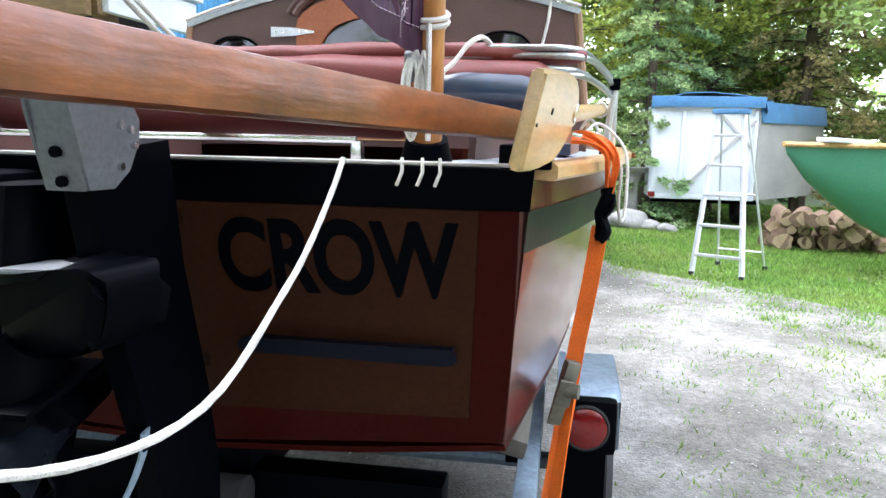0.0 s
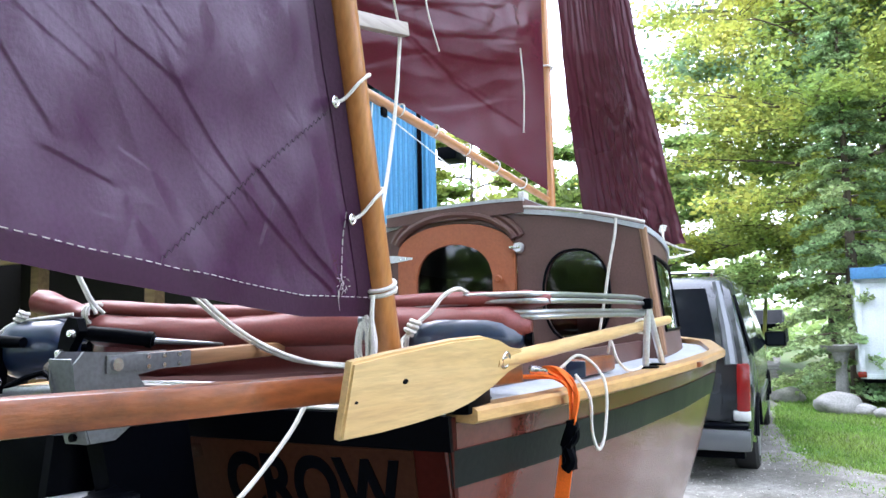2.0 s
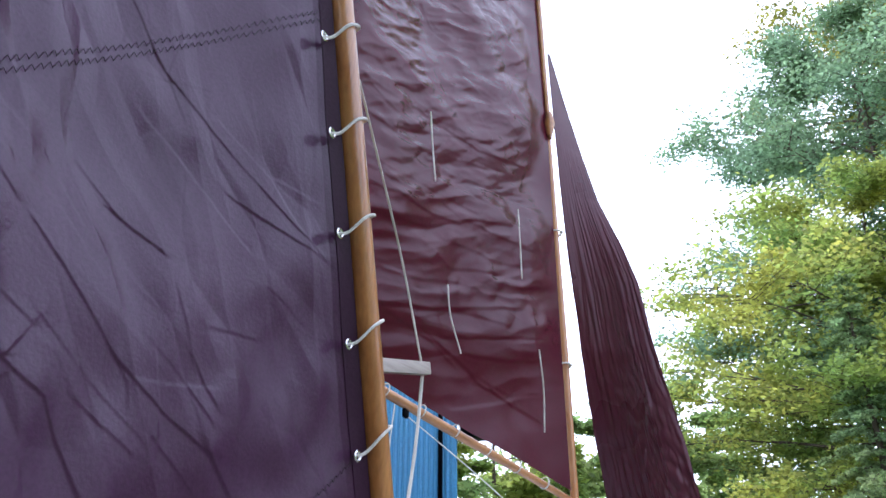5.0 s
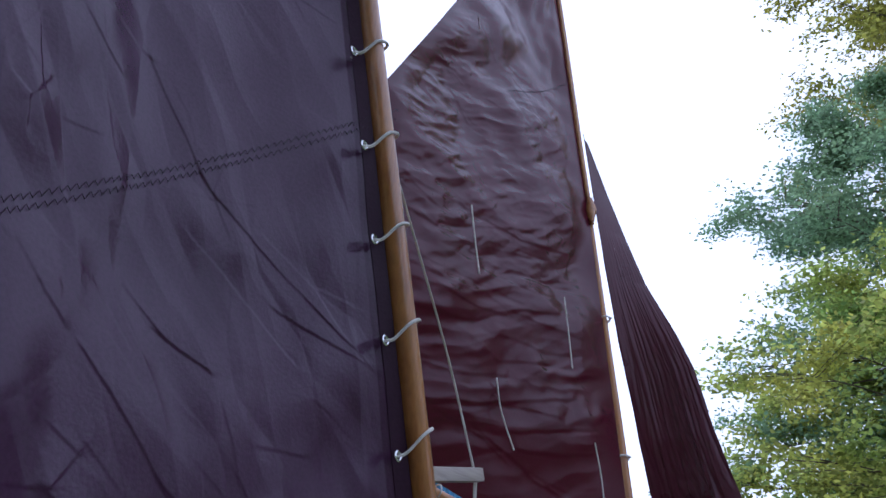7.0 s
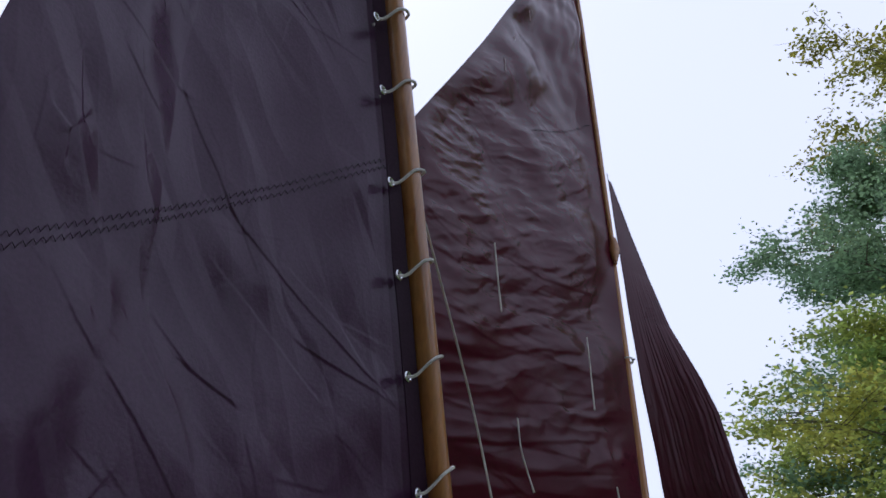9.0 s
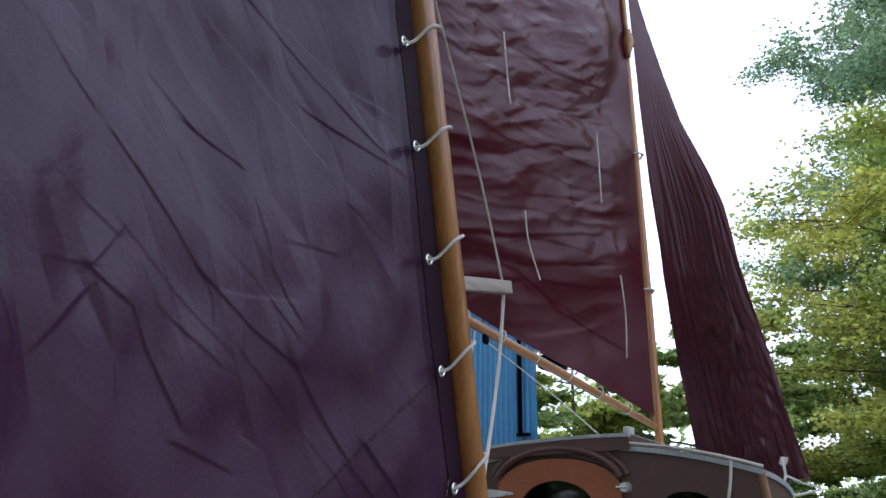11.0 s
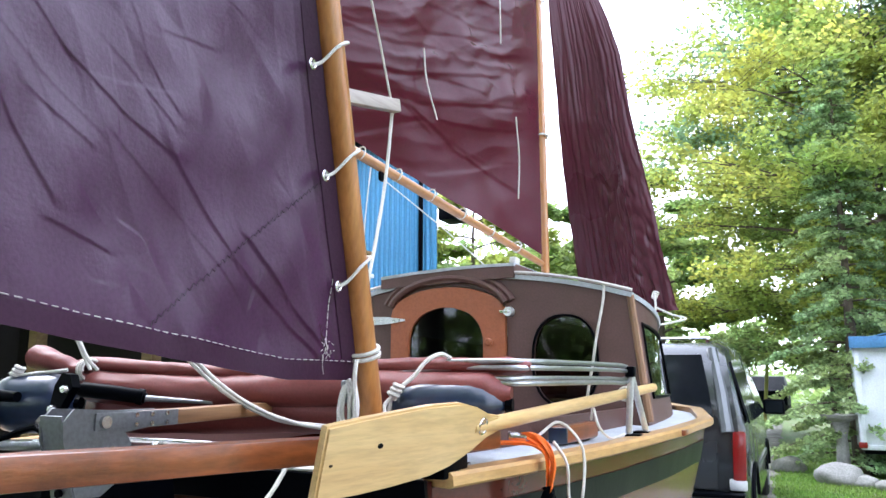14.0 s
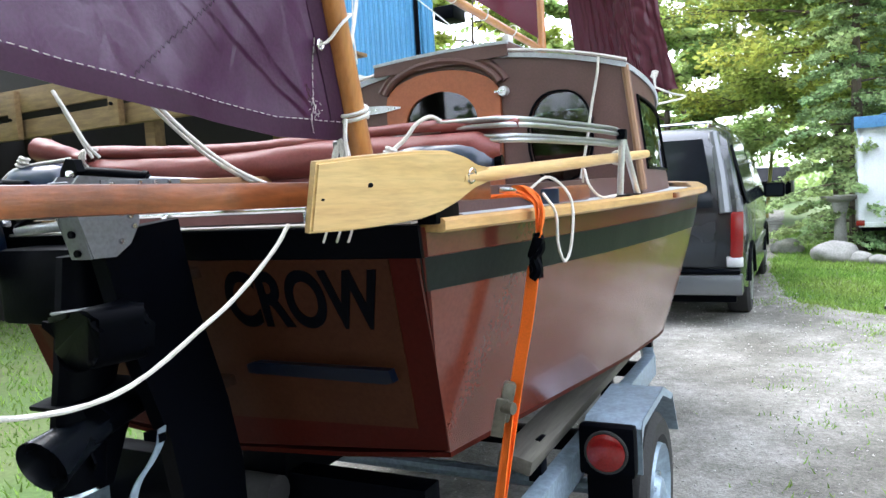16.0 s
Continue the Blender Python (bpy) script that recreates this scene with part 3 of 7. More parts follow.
# ---------- trees ----------
def tree(name, at, height, radius, mat, seed, label, leaf=0.07, count=22000, low=0.25, limbs=22, trunk=0.16, category="tree", lean=(0, 0)):
    """Broadleaf tree: tapered trunk, forking limbs, leaves in flat sprays along the twigs."""
    rng = np.random.default_rng(seed)
    t = thing(name, (at[0], at[1], 0), label, category)
    top = Vector((at[0] + lean[0], at[1] + lean[1], height * 0.93))
    base = Vector((at[0], at[1], -0.05))
    pts = [base.lerp(top, u) + Vector((math.sin(u * 5 + seed), math.cos(u * 4 + seed), 0)) * 0.12 * u for u in np.linspace(0, 1, 12)]
    bm = tube(pts, [trunk * (1.35 if i == 0 else 1) * (1 - 0.9 * i / 11) for i in range(12)], 9)
    cent = []
    for k in range(limbs):
        u = low + (0.97 - low) * (k + 0.5) / limbs
        s = base.lerp(top, u)
        ang = k * 2.4 + rng.uniform(-0.5, 0.5)
        prof = math.sin(math.pi * min(1, (u - low * 0.7) / (1.04 - low * 0.7)) ** 0.75)
        ln = radius * (0.35 + 0.75 * prof) * rng.uniform(0.7, 1.12)
        rise = ln * rng.uniform(0.1, 0.55)
        d = Vector((math.cos(ang), math.sin(ang), 0))
        limb = [s + d * ln * q + Vector((0, 0, rise * q ** 0.8 - 0.16 * ln * q * q)) for q in np.linspace(0, 1, 7)]
        r0 = trunk * 0.42 * (1 - u * 0.6)
        tube(limb, [r0 * (1 - 0.88 * i / 6) for i in range(7)], 5, bm)
        for j in range(13):
            q = rng.uniform(0.25, 1)
            o = limb[0].lerp(limb[-1], q) if q > 0.98 else limb[int(q * 6)].lerp(limb[min(6, int(q * 6) + 1)], q * 6 % 1)
            a2 = ang + rng.choice([-1, 1]) * rng.uniform(0.4, 1.2)
            l2 = ln * rng.uniform(0.18, 0.42)
            tip = o + Vector((math.cos(a2) * l2, math.sin(a2) * l2, l2 * rng.uniform(-0.15, 0.35)))
            tube([o, o.lerp(tip, 0.5) + Vector((0, 0, 0.04)), tip], [r0 * 0.3, r0 * 0.18, r0 * 0.06], 4, bm)
            for i in range(9):
                cent.append(o.lerp(tip, rng.uniform(0.15, 1.08)))
    part("trunk", bm, M["bark"], t)
    cent = np.array(cent)
    c = cent[rng.integers(0, len(cent), count)]
    v, f = leaves(c, leaf, np.array([radius * 0.045, radius * 0.045, radius * 0.026]), rng, 0.4)
    me = mesh_np("crown", v - np.array([at[0], at[1], 0]), f, mat)
    cr = new("crown", me)
    cr.parent = t
    return t


def spruce(name, at, height, radius, seed, label, count=26000, mat=None, bare=0.06):
    rng = np.random.default_rng(seed)
    t = thing(name, (at[0], at[1], 0), label, "conifer")
    bm = tube([(at[0], at[1], -0.05), (at[0], at[1], height * 0.5), (at[0], at[1], height)], [0.05 + height * 0.012, height * 0.008, 0.01], 8)
    cent = []
    n = int(height * 13)
    for k in range(n):
        u = bare + (1 - bare) * (k / n)
        ln = radius * (1 - u) ** 0.8 * rng.uniform(0.7, 1.15) + 0.08
        a = k * 2.39 + rng.uniform(-0.3, 0.3)
        d = Vector((math.cos(a), math.sin(a), 0))
        o = Vector((at[0], at[1], height * u))
        pts = [o + d * ln * q + Vector((0, 0, ln * (0.18 * q - 0.42 * q * q))) for q in np.linspace(0, 1, 5)]
        tube(pts, [0.02 * (1 - 0.8 * i / 4) for i in range(5)], 4, bm)
        side = Vector((-d.y, d.x, 0))
        for i in range(int(10 + 34 * ln / radius)):
            q = rng.uniform(0.12, 1)
            p = pts[int(q * 3.99)].lerp(pts[int(q * 3.99) + 1], q * 3.99 % 1)
            s = rng.uniform(-1, 1) * ln * 0.34 * (1.15 - q)
            cent.append(p + side * s + d * abs(s) * 0.5 + Vector((0, 0, -abs(s) * 0.35)))
    part("trunk", bm, M["bark"], t)
    cent = np.array(cent)
    c = cent[rng.integers(0, len(cent), count)]
    v, f = leaves(c, 0.042, np.array([0.045, 0.045, 0.025]), rng, 0.5)
    cr = new("crown", mesh_np("crown", v - np.array([at[0], at[1], 0]), f, mat or M["spruce"]))
    cr.parent = t
    return t


def build_light_blockers():
    """An unseen dark wall and overhang, added behind the viewpoint to block light on the stern."""
    bm = box((15, 0.2, 1.15), (-2.5, -3.3, 0.575))
    for x in (-9.9, -6.2, -2.5, 1.2, 4.9):
        box((0.16, 0.16, 1.63), (x, -3.3, 1.955), bm=bm)
    solo("blocker_wall_south", bm, M["inside"], "unseen low dark wall with posts, added to cut light from behind", "wall", kind="structure")
    # unseen slab overhead, added to shade the stern and the ground behind it
    solo("ceiling", box((15, 1.75, 0.16), (-2.5, -2.5, 2.85)), M["inside"], "unseen overhead slab added to keep sky light off the stern", "ceiling", kind="structure")


def build_trees():
    tree("maple_tree", (3.1, 16.0), 10.2, 4.3, M["maple"], 11, "maple with yellow-green early autumn leaves beside the lawn", 0.058, 120000, 0.20, 60, 0.15)
    tree("poplar_tree", (4.0, 18.6), 17.5, 5.0, M["teal"], 12, "tall grey-green leafy tree behind the maple", 0.06, 110000, 0.34, 50, 0.18)
    tree("birch_tree", (7.6, 21.5), 26.0, 5.6, M["olive"], 14, "very tall tree with olive-yellow leaves", 0.08, 65000, 0.50, 44, 0.22)
    tree("maple_tree", (8.6, 13.5), 12, 3.8, M["green_leaf"], 15, "tall green broadleaf tree behind the trailer shed", 0.07, 60000, 0.12, 40, 0.2)
    tree("ash_tree", (2.2, 20.5), 8.5, 3.2, M["green_leaf"], 13, "green broadleaf tree at the end of the lawn", 0.08, 26000, 0.14, 30, 0.15)
    spruce("spruce_tree", (2.2, 12.5), 7.0, 1.5, 21, "dark green spruce with drooping boughs beside the white trailer shed", 36000, bare=0.03)
    spruce("spruce_tree", (3.7, 15.2), 9.5, 2.0, 22, "green spruce with brown tips rising behind the white trailer shed", 36000)
    spruce("spruce_tree", (5.3, 14.4), 9.5, 2.3, 23, "spruce with dry yellow-brown boughs above the shed roof", 34000, M["dry"])
    spruce("spruce_tree", (7.4, 8.6), 6.0, 1.9, 24, "bushy green spruce behind the green boat", 30000)
    rng = np.random.default_rng(77)
    kinds = [M["green_leaf"], M["green_leaf"], M["maple"], M["spruce"]]
    # the three at x 13 to 15 are unseen, added to darken the sail's reflection
    far = [(-2.0, 20, 7.5), (-4.5, 22, 8.0), (-7.5, 20, 8.5), (5.0, 24, 10.0), (10, 20, 12.0), (13, 15, 10.0), (15, 9, 8.5),
           (15, 2, 7.5), (-11, 17, 9.0), (-3.0, 31, 8.0)]
    for i, (x, y, h) in enumerate(far):
        tree("woodland_tree", (x, y), h, h * 0.33, kinds[i % 4], 100 + i, "green woodland tree at the edge of the yard, unseen ones added at right", 0.11, 24000, 0.06, 24, 0.13)
    # unseen trees added behind and to the left, blocking sky light on the stern
    dark = [(-11, 1, 12), (-9, -5, 13), (-5, -8.0, 16), (-0.5, -8.5, 18), (4, -8.5, 17), (8, -8.5, 12)]
    for i, (x, y, h) in enumerate(dark):
        tree("woodland_tree", (x, y), h, h * 0.36, M["green_leaf"], 200 + i, "unseen dense green tree added to block sky light", 0.15, 13000, 0.05, 20, 0.16)
    # far woods as one mass of leaves
    c = []
    for k in range(5200):
        a = rng.uniform(0, 6.283)
        r = rng.uniform(36, 46)
        c.append((r * math.cos(a), r * math.sin(a), rng.uniform(0, 1) ** 1.2 * (6.5 + 2.5 * math.sin(a * 7) + 1.5 * math.sin(a * 17 + 1))))
    c = np.array(c)[rng.integers(0, 5200, 60000)]
    v, f = leaves(c, 0.22, np.array([0.8, 0.8, 0.5]), rng, 0.5)
    tagged(new("far_woods", mesh_np("far_woods", v, f, M["green_leaf"])), "distant band of green woodland round the yard", "woods", kind="stuff")


# ---------- house with raised deck ----------
def build_house():
    h = thing("house", (-6.5, 10.0, 0), "blue corrugated metal house wall above a raised timber deck", "house")
    # corrugated sheet facing the drive
    bm = bmesh.new()
    x0, x1, y = -10.0, -4.08, 10.0
    n = 236
    pr = []
    for i in range(n + 1):
        k = i % 4
        pr.append((x0 + (x1 - x0) * i / n, y - (0.028 if k in (1, 2) else 0.0)))
    loft([[(a, b, z) for a, b in pr] for z in (1.6, 5.6)], bm=bm)
    part("corrugated_wall", bm, M["blue"], h, "blue ribbed metal cladding", 20)
    bm = loft([[(-10.0, 10.03, z), (-4.10, 10.03, z), (-8.4, 17.0, z), (-14.0, 17.0, z)] for z in (0.0, 5.58)], True)
    part("wall", bm, M["blue"], h, "", 20)
    part("corner_trim", box((0.06, 0.05, 4.0), (-4.09, 9.985, 3.6), bevel=0.01), M["blue"], h)
    # dark box stands for a thin gap in the cladding
    part("gap_strip", box((0.07, 0.05, 3.0), (-4.345, 9.945, 4.6), bevel=0.01), M["black"], h, "narrow dark strip standing for a gap in the blue wall")
    part("ledge", box((0.22, 0.10, 0.05), (-4.28, 9.92, 3.08), bevel=0.01), M["black"], h)
    part("eave", box((6.4, 0.8, 0.16), (-7.1, 10.0, 5.68), (0, 0, 0), 0.02), M["black"], h, "dark roof edge")
    part("gutter", box((0.35, 0.5, 0.22), (-3.80, 10.1, 4.25), bevel=0.03), M["black"], h, "dark soffit end")
    d = thing("raised_deck", (-5.0, 6.5, 0), "raised tan lumber deck with open dark space below", "deck")
    bm = box((5.2, 0.045, 0.24), (-5.1, 3.95, 2.62), (0, 0, -6), 0.006)
    part("rim_board", bm, M["tan"], d)
    part("rim_board", box((5.2, 0.09, 0.20), (-5.1, 4.02, 2.33), (0, 0, -6), 0.006), M["tan"], d)
    for x in (-2.62, -4.55, -6.3):
        part("joist_block", box((0.15, 0.07, 0.52), (x, 3.95 - 0.105 * (x + 5.1) - 0.05, 2.47), (0, 0, -6), 0.006), M["tan"], d)
        part("bolt", tube([(x, 3.85 - 0.105 * (x + 5.1), 2.42), (x, 3.83 - 0.105 * (x + 5.1), 2.42)], 0.018, 8), M["black"], d)
    for i in range(7):
        part("deck_board", box((5.6, 0.138, 0.035), (-5.2, 4.0 + 0.2 + 0.15 * i, 2.77), (0, 0, -3), 0.004), M["tan"], d)
    for x, y in ((-2.75, 4.0), (-4.6, 4.2), (-6.6, 4.4), (-3.6, 5.0)):
        part("post", box((0.14, 0.14, 2.3), (x, y + 0.15, 1.15), bevel=0.01), M["tan"], d)
    part("side_beam", box((0.07, 1.3, 0.26), (-2.50, 4.40, 2.38), bevel=0.006), M["white"], d, "pale grey painted side board")
    part("side_cap", box((0.12, 1.4, 0.04), (-2.48, 4.40, 2.55), bevel=0.006), M["white"], d)
    # two near-black sheets give the open space under the deck its shade by colour
    part("shade_backing", box((5.0, 0.08, 2.5), (-5.6, 5.4, 1.25)), M["inside"], d, "near-black sheet standing for the deep shade below")
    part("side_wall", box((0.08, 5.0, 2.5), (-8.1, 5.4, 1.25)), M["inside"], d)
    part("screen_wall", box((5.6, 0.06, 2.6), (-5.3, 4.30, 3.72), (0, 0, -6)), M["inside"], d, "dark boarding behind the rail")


# ---------- trailer shed, ladder, green boat, logs ----------
def build_shed():
    s = thing("cargo_trailer", (3.0, 12.2, 0), "white boxy trailer shed under a blue tarpaulin roof", "trailer")
    w = 1.62
    part("rear_wall", box((w, 0.06, 1.52), (2.97, 11.5, 1.24), bevel=0.015), M["white"], s, "white painted panel wall")
    part("side_wall", box((0.06, 2.6, 1.5), (4.58, 12.52, 1.24), (0, 0, -38), 0.01), M["greypanel"], s, "grey weathered side panel")
    part("left_wall", box((0.06, 2.4, 1.5), (2.19, 12.75, 1.24), bevel=0.01), M["white"], s)
    part("floor", box((1.7, 2.6, 0.08), (3.05, 12.8, 0.46), bevel=0.01), M["black"], s)
    for z in (0.52, 1.94):
        part("frame_rail", box((w, 0.035, 0.07), (2.97, 11.455, z), bevel=0.006), M["white"], s)
    for x in (2.2, 2.62, 3.74):
        part("frame_post", box((0.05, 0.035, 1.42), (x, 11.455, 1.23), bevel=0.006), M["white"], s)
    part("brace", box((0.05, 0.03, 1.62), (3.18, 11.45, 1.18), (0, 44, 0), 0.006), M["greypanel"], s, "grey diagonal brace")
    part("brace", box((0.05, 0.03, 0.8), (3.42, 11.45, 1.62), (0, -44, 0), 0.006), M["greypanel"], s, "grey diagonal brace")
    prof = [(-0.95, 1.94), (-0.9, 2.08), (-0.4, 2.17), (0, 2.19), (0.4, 2.17), (0.9, 2.08), (0.95, 1.9)]
    secs = []
    for i, yy in enumerate(np.linspace(11.36, 14.6, 12)):
        secs.append([(3.0 + x * 0.92 + max(0, yy - 11.5) * 0.42 * (1 if x > 0 else 0.2), yy, z + 0.02 * math.sin(i * 2.1 + x * 9)) for x, z in prof])
    part("tarpaulin", solid(loft(secs), 0.012), M["tarp"], s, "blue sagging tarpaulin")
    part("tarp_flap", box((1.74, 0.02, 0.17), (2.97, 11.35, 2.045), (6, 0, 0), 0.006), M["tarp"], s, "blue tarpaulin hem over the wall")
    part("tarp_side", box((0.03, 2.62, 0.34), (4.62, 12.50, 1.90), (0, -8, -38), 0.01), M["tarp"], s, "blue tarpaulin hanging over the side wall")
    part("tail_lamp", box((0.12, 0.05, 0.09), (2.18, 11.43, 0.55), bevel=0.02), M["redlens"], s, "small red lamp")
    for x in (2.35, 3.8):
        part("wheel", wheel_mesh((x, 12.6, 0.3), 0.3, 0.18), M["rubber"], s)


def wheel_mesh(at, r, w, seg=28):
    """Tyre turned about x, with rounded shoulders and a hollow hub."""
    prof = [(-w / 2 * 0.7, r * 0.6), (-w / 2, r * 0.72), (-w / 2, r * 0.9), (-w / 2 * 0.75, r * 0.99), (0, r), (w / 2 * 0.75, r * 0.99), (w / 2, r * 0.9), (w / 2, r * 0.72), (w / 2 * 0.7, r * 0.6)]
    return loft([[(at[0] + x, at[1] + q * math.cos(a), at[2] + q * math.sin(a)) for x, q in prof] for a in [k * 2 * math.pi / seg for k in range(seg + 1)]])


def hub_mesh(at, r, out=1, seg=24):
    prof = [(0.0, r), (0.02, r * 0.97), (0.0, r * 0.85), (-0.03, r * 0.5), (0.02, r * 0.3), (0.035, 0.004)]
    bm = loft([[(at[0] + out * x, at[1] + q * math.cos(a), at[2] + q * math.sin(a)) for x, q in prof] for a in [k * 2 * math.pi / seg for k in range(seg + 1)]])
    return bm


def build_ladder():
    l = thing("step_ladder", (2.45, 6.9, 0), "tall aluminium step ladder standing open on the lawn edge", "ladder")
    a, b = Vector((2.16, 7.0, 0)), Vector((2.63, 6.78, 0))
    ta, tb = Vector((2.36, 7.22, 1.72)), Vector((2.60, 7.10, 1.72))
    for f, t in ((a, ta), (b, tb)):
        part("front_rail", tube([f, t], 0.02, 6, flat=1.6), M["alu_white"], l)
    for k in range(5):
        u = 0.13 + 0.185 * k
        p, q = a.lerp(ta, u), b.lerp(tb, u)
        part("tread", box(((q - p).length, 0.085, 0.028), (p + q) / 2, (0, 0, -26), 0.005), M["alu_white"], l)
    back = Vector((0.42, 0.78, 0))
    for f, t in ((a, ta), (b, tb)):
        part("back_rail", tube([f + back, t + Vector((0.05, 0.06, 0))], 0.014, 6), M["alu_white"], l)
    for u in (0.12, 0.5):
        p, q = (a + back).lerp(ta, u), (b + back).lerp(tb, u)
        part("back_brace", tube([p, q], 0.011, 6), M["alu_white"], l)
    part("top_cap", box((0.36, 0.2, 0.05), (2.49, 7.17, 1.745), (0, 0, -26), 0.01), M["tarp"], l, "blue plastic top step")
    for f in (a, b, a + back, b + back):
        part("foot", box((0.05, 0.06, 0.045), f + Vector((0, 0, 0.022)), (0, 0, -26), 0.008), M["rubber"], l)


def build_yard_things():
    g = thing("rowing_boat", (4.6, 7.8, 0.6), "green wooden dinghy with a pale timber rail, set on logs", "boat")
    secs = []
    for u in np.linspace(0, 1, 14):
        x = 3.22 + 2.6 * u
        half = 0.62 * math.sin(min(1, u * 1.5 + 0.02) * math.pi / 2) ** 0.8
        low = 1.42 - 1.02 * (min(1, u * 2.6 + 0.03) ** 0.62)
        secs.append([(x + (1.40 - z) * 0.1, 7.75 + y, z) for y, z in ((-half, 1.40), (-half * 0.97, 1.40 - (1.4 - low) * 0.35), (-half * 0.82, 1.40 - (1.4 - low) * 0.72),
                                                 (-half * 0.4, low + 0.02), (0, low), (half * 0.4, low + 0.02), (half * 0.82, 1.40 - (1.4 - low) * 0.72), (half, 1.40))])
    part("hull", solid(loft(secs), 0.02), M["green"], g)
    for s in (-1, 1):
        part("gunwale", tube([(3.2 + 2.6 * u, 7.75 + s * 0.63 * math.sin(min(1, u * 1.5 + 0.02) * math.pi / 2) ** 0.8, 1.415) for u in np.linspace(0, 1, 14)], 0.03, 8), M["rail"], g, "pale timber rail")
    part("oilskin", box((0.5, 0.3, 0.05), (3.75, 7.5, 1.46), (0, 3, 10), 0.02), M["white"], g, "white folded sheet")
    rng = random.Random(5)
    for i in range(26):
        row = 0 if i < 13 else (1 if i < 21 else 2)
        x = 3.62 + (i % 13 if row == 0 else (i - 13) % 8 + 0.5 if row == 1 else i - 20) * 0.17 + rng.uniform(-0.07, 0.07)
        r = rng.uniform(0.06, 0.14)
        y = 9.65 - 0.12 * row + rng.uniform(-0.22, 0.22)
        z = 0.1 + row * 0.17
        lg = thing("firewood_log", (x, y, z), "split round of firewood with pale sawn end in a heap", "log", "firewood heap")
        ring = [(r * (1 + 0.30 * rng.uniform(-1, 1)) * math.cos(k * 0.628), r * (1 + 0.12 * rng.uniform(-1, 1)) * math.sin(k * 0.628)) for k in range(10)]
        L = rng.uniform(0.3, 0.42)
        bm = loft([[(a, -L / 2 + q, b) for a, b in ring] for q in (0, L * 0.3, L * 0.7, L)], closed=True)
        bm.transform(pose(x, y, z, rng.uniform(-22, 22), 0, rng.uniform(-40, 40)))
        part("bark", bm, M["log"], lg)
        bm = plate([(a * 0.92, b * 0.92) for a, b in ring], 0.006)
        bm.transform(pose(x, y - L / 2 - 0.001, z, 90, 0, 0))
        part("sawn_end", bm, M["logend"], lg, "pale sawn end")
    # stones and bird bath beside the lawn
    for i, (x, y, r) in enumerate(((1.86, 11.35, 0.27), (1.15, 12.7, 0.2), (2.15, 11.2, 0.14), (2.4, 10.9, 0.12))):
        bm = bmesh.new()
        bmesh.ops.create_icosphere(bm, subdivisions=3, radius=1)
        for v in bm.verts:
            v.co *= 1 + 0.22 * noise.noise(v.co * 1.3 + Vector((i * 7, 0, 0))) + 0.06 * noise.noise(v.co * 4)
            v.co = Vector((v.co.x * r * 1.3 + x, v.co.y * r + y, v.co.z * r * 0.75 + r * 0.35))
        solo("boulder", bm, M["stone"], "rounded grey field stone at the lawn edge", "stone", "garden stones", smooth=60)
    b = thing("bird_bath", (1.93, 11.95, 0), "weathered grey stone bird bath under the spruce", "bird bath")
    part("pedestal", tube([(1.93, 11.95, 0), (1.93, 11.95, 0.1), (1.93, 11.95, 0.6), (1.93, 11.95, 0.86)], [0.18, 0.11, 0.08, 0.13], 14), M["stone"], b)
    part("basin", tube([(1.93, 11.95, 0.85), (1.93, 11.95, 0.91), (1.93, 11.95, 0.96)], [0.12, 0.26, 0.29], 20), M["stone"], b)
    c = thing("parked_car", (0.15, 33, 0), "small dark car parked far down the drive", "car")
    secs = [[(0.15 + x * k, 33 + y, z) for x, z in ((-0.85, 0.35), (-0.85, 0.85), (-0.68, zt), (0.68, zt), (0.85, 0.85), (0.85, 0.35))]
            for y, k, zt in ((-1.8, 0.9, 0.9), (-1.5, 1, 0.98), (-0.8, 1, 1.42), (1, 1, 1.45), (1.8, 1, 1.0), (2.4, 0.9, 0.9))]
    part("body", loft(secs, True), M["black"], c)
    for x in (-0.6, 0.9):
        for y in (31.9, 34.7):
            part("wheel", wheel_mesh((x, y, 0.31), 0.31, 0.2, 16), M["rubber"], c)
    solo("marker_post", tube([(0.42, 22, 0), (0.60, 22.1, 2.0)], 0.05, 8), M["dry"], "yellow leaning post at the end of the drive", "post")


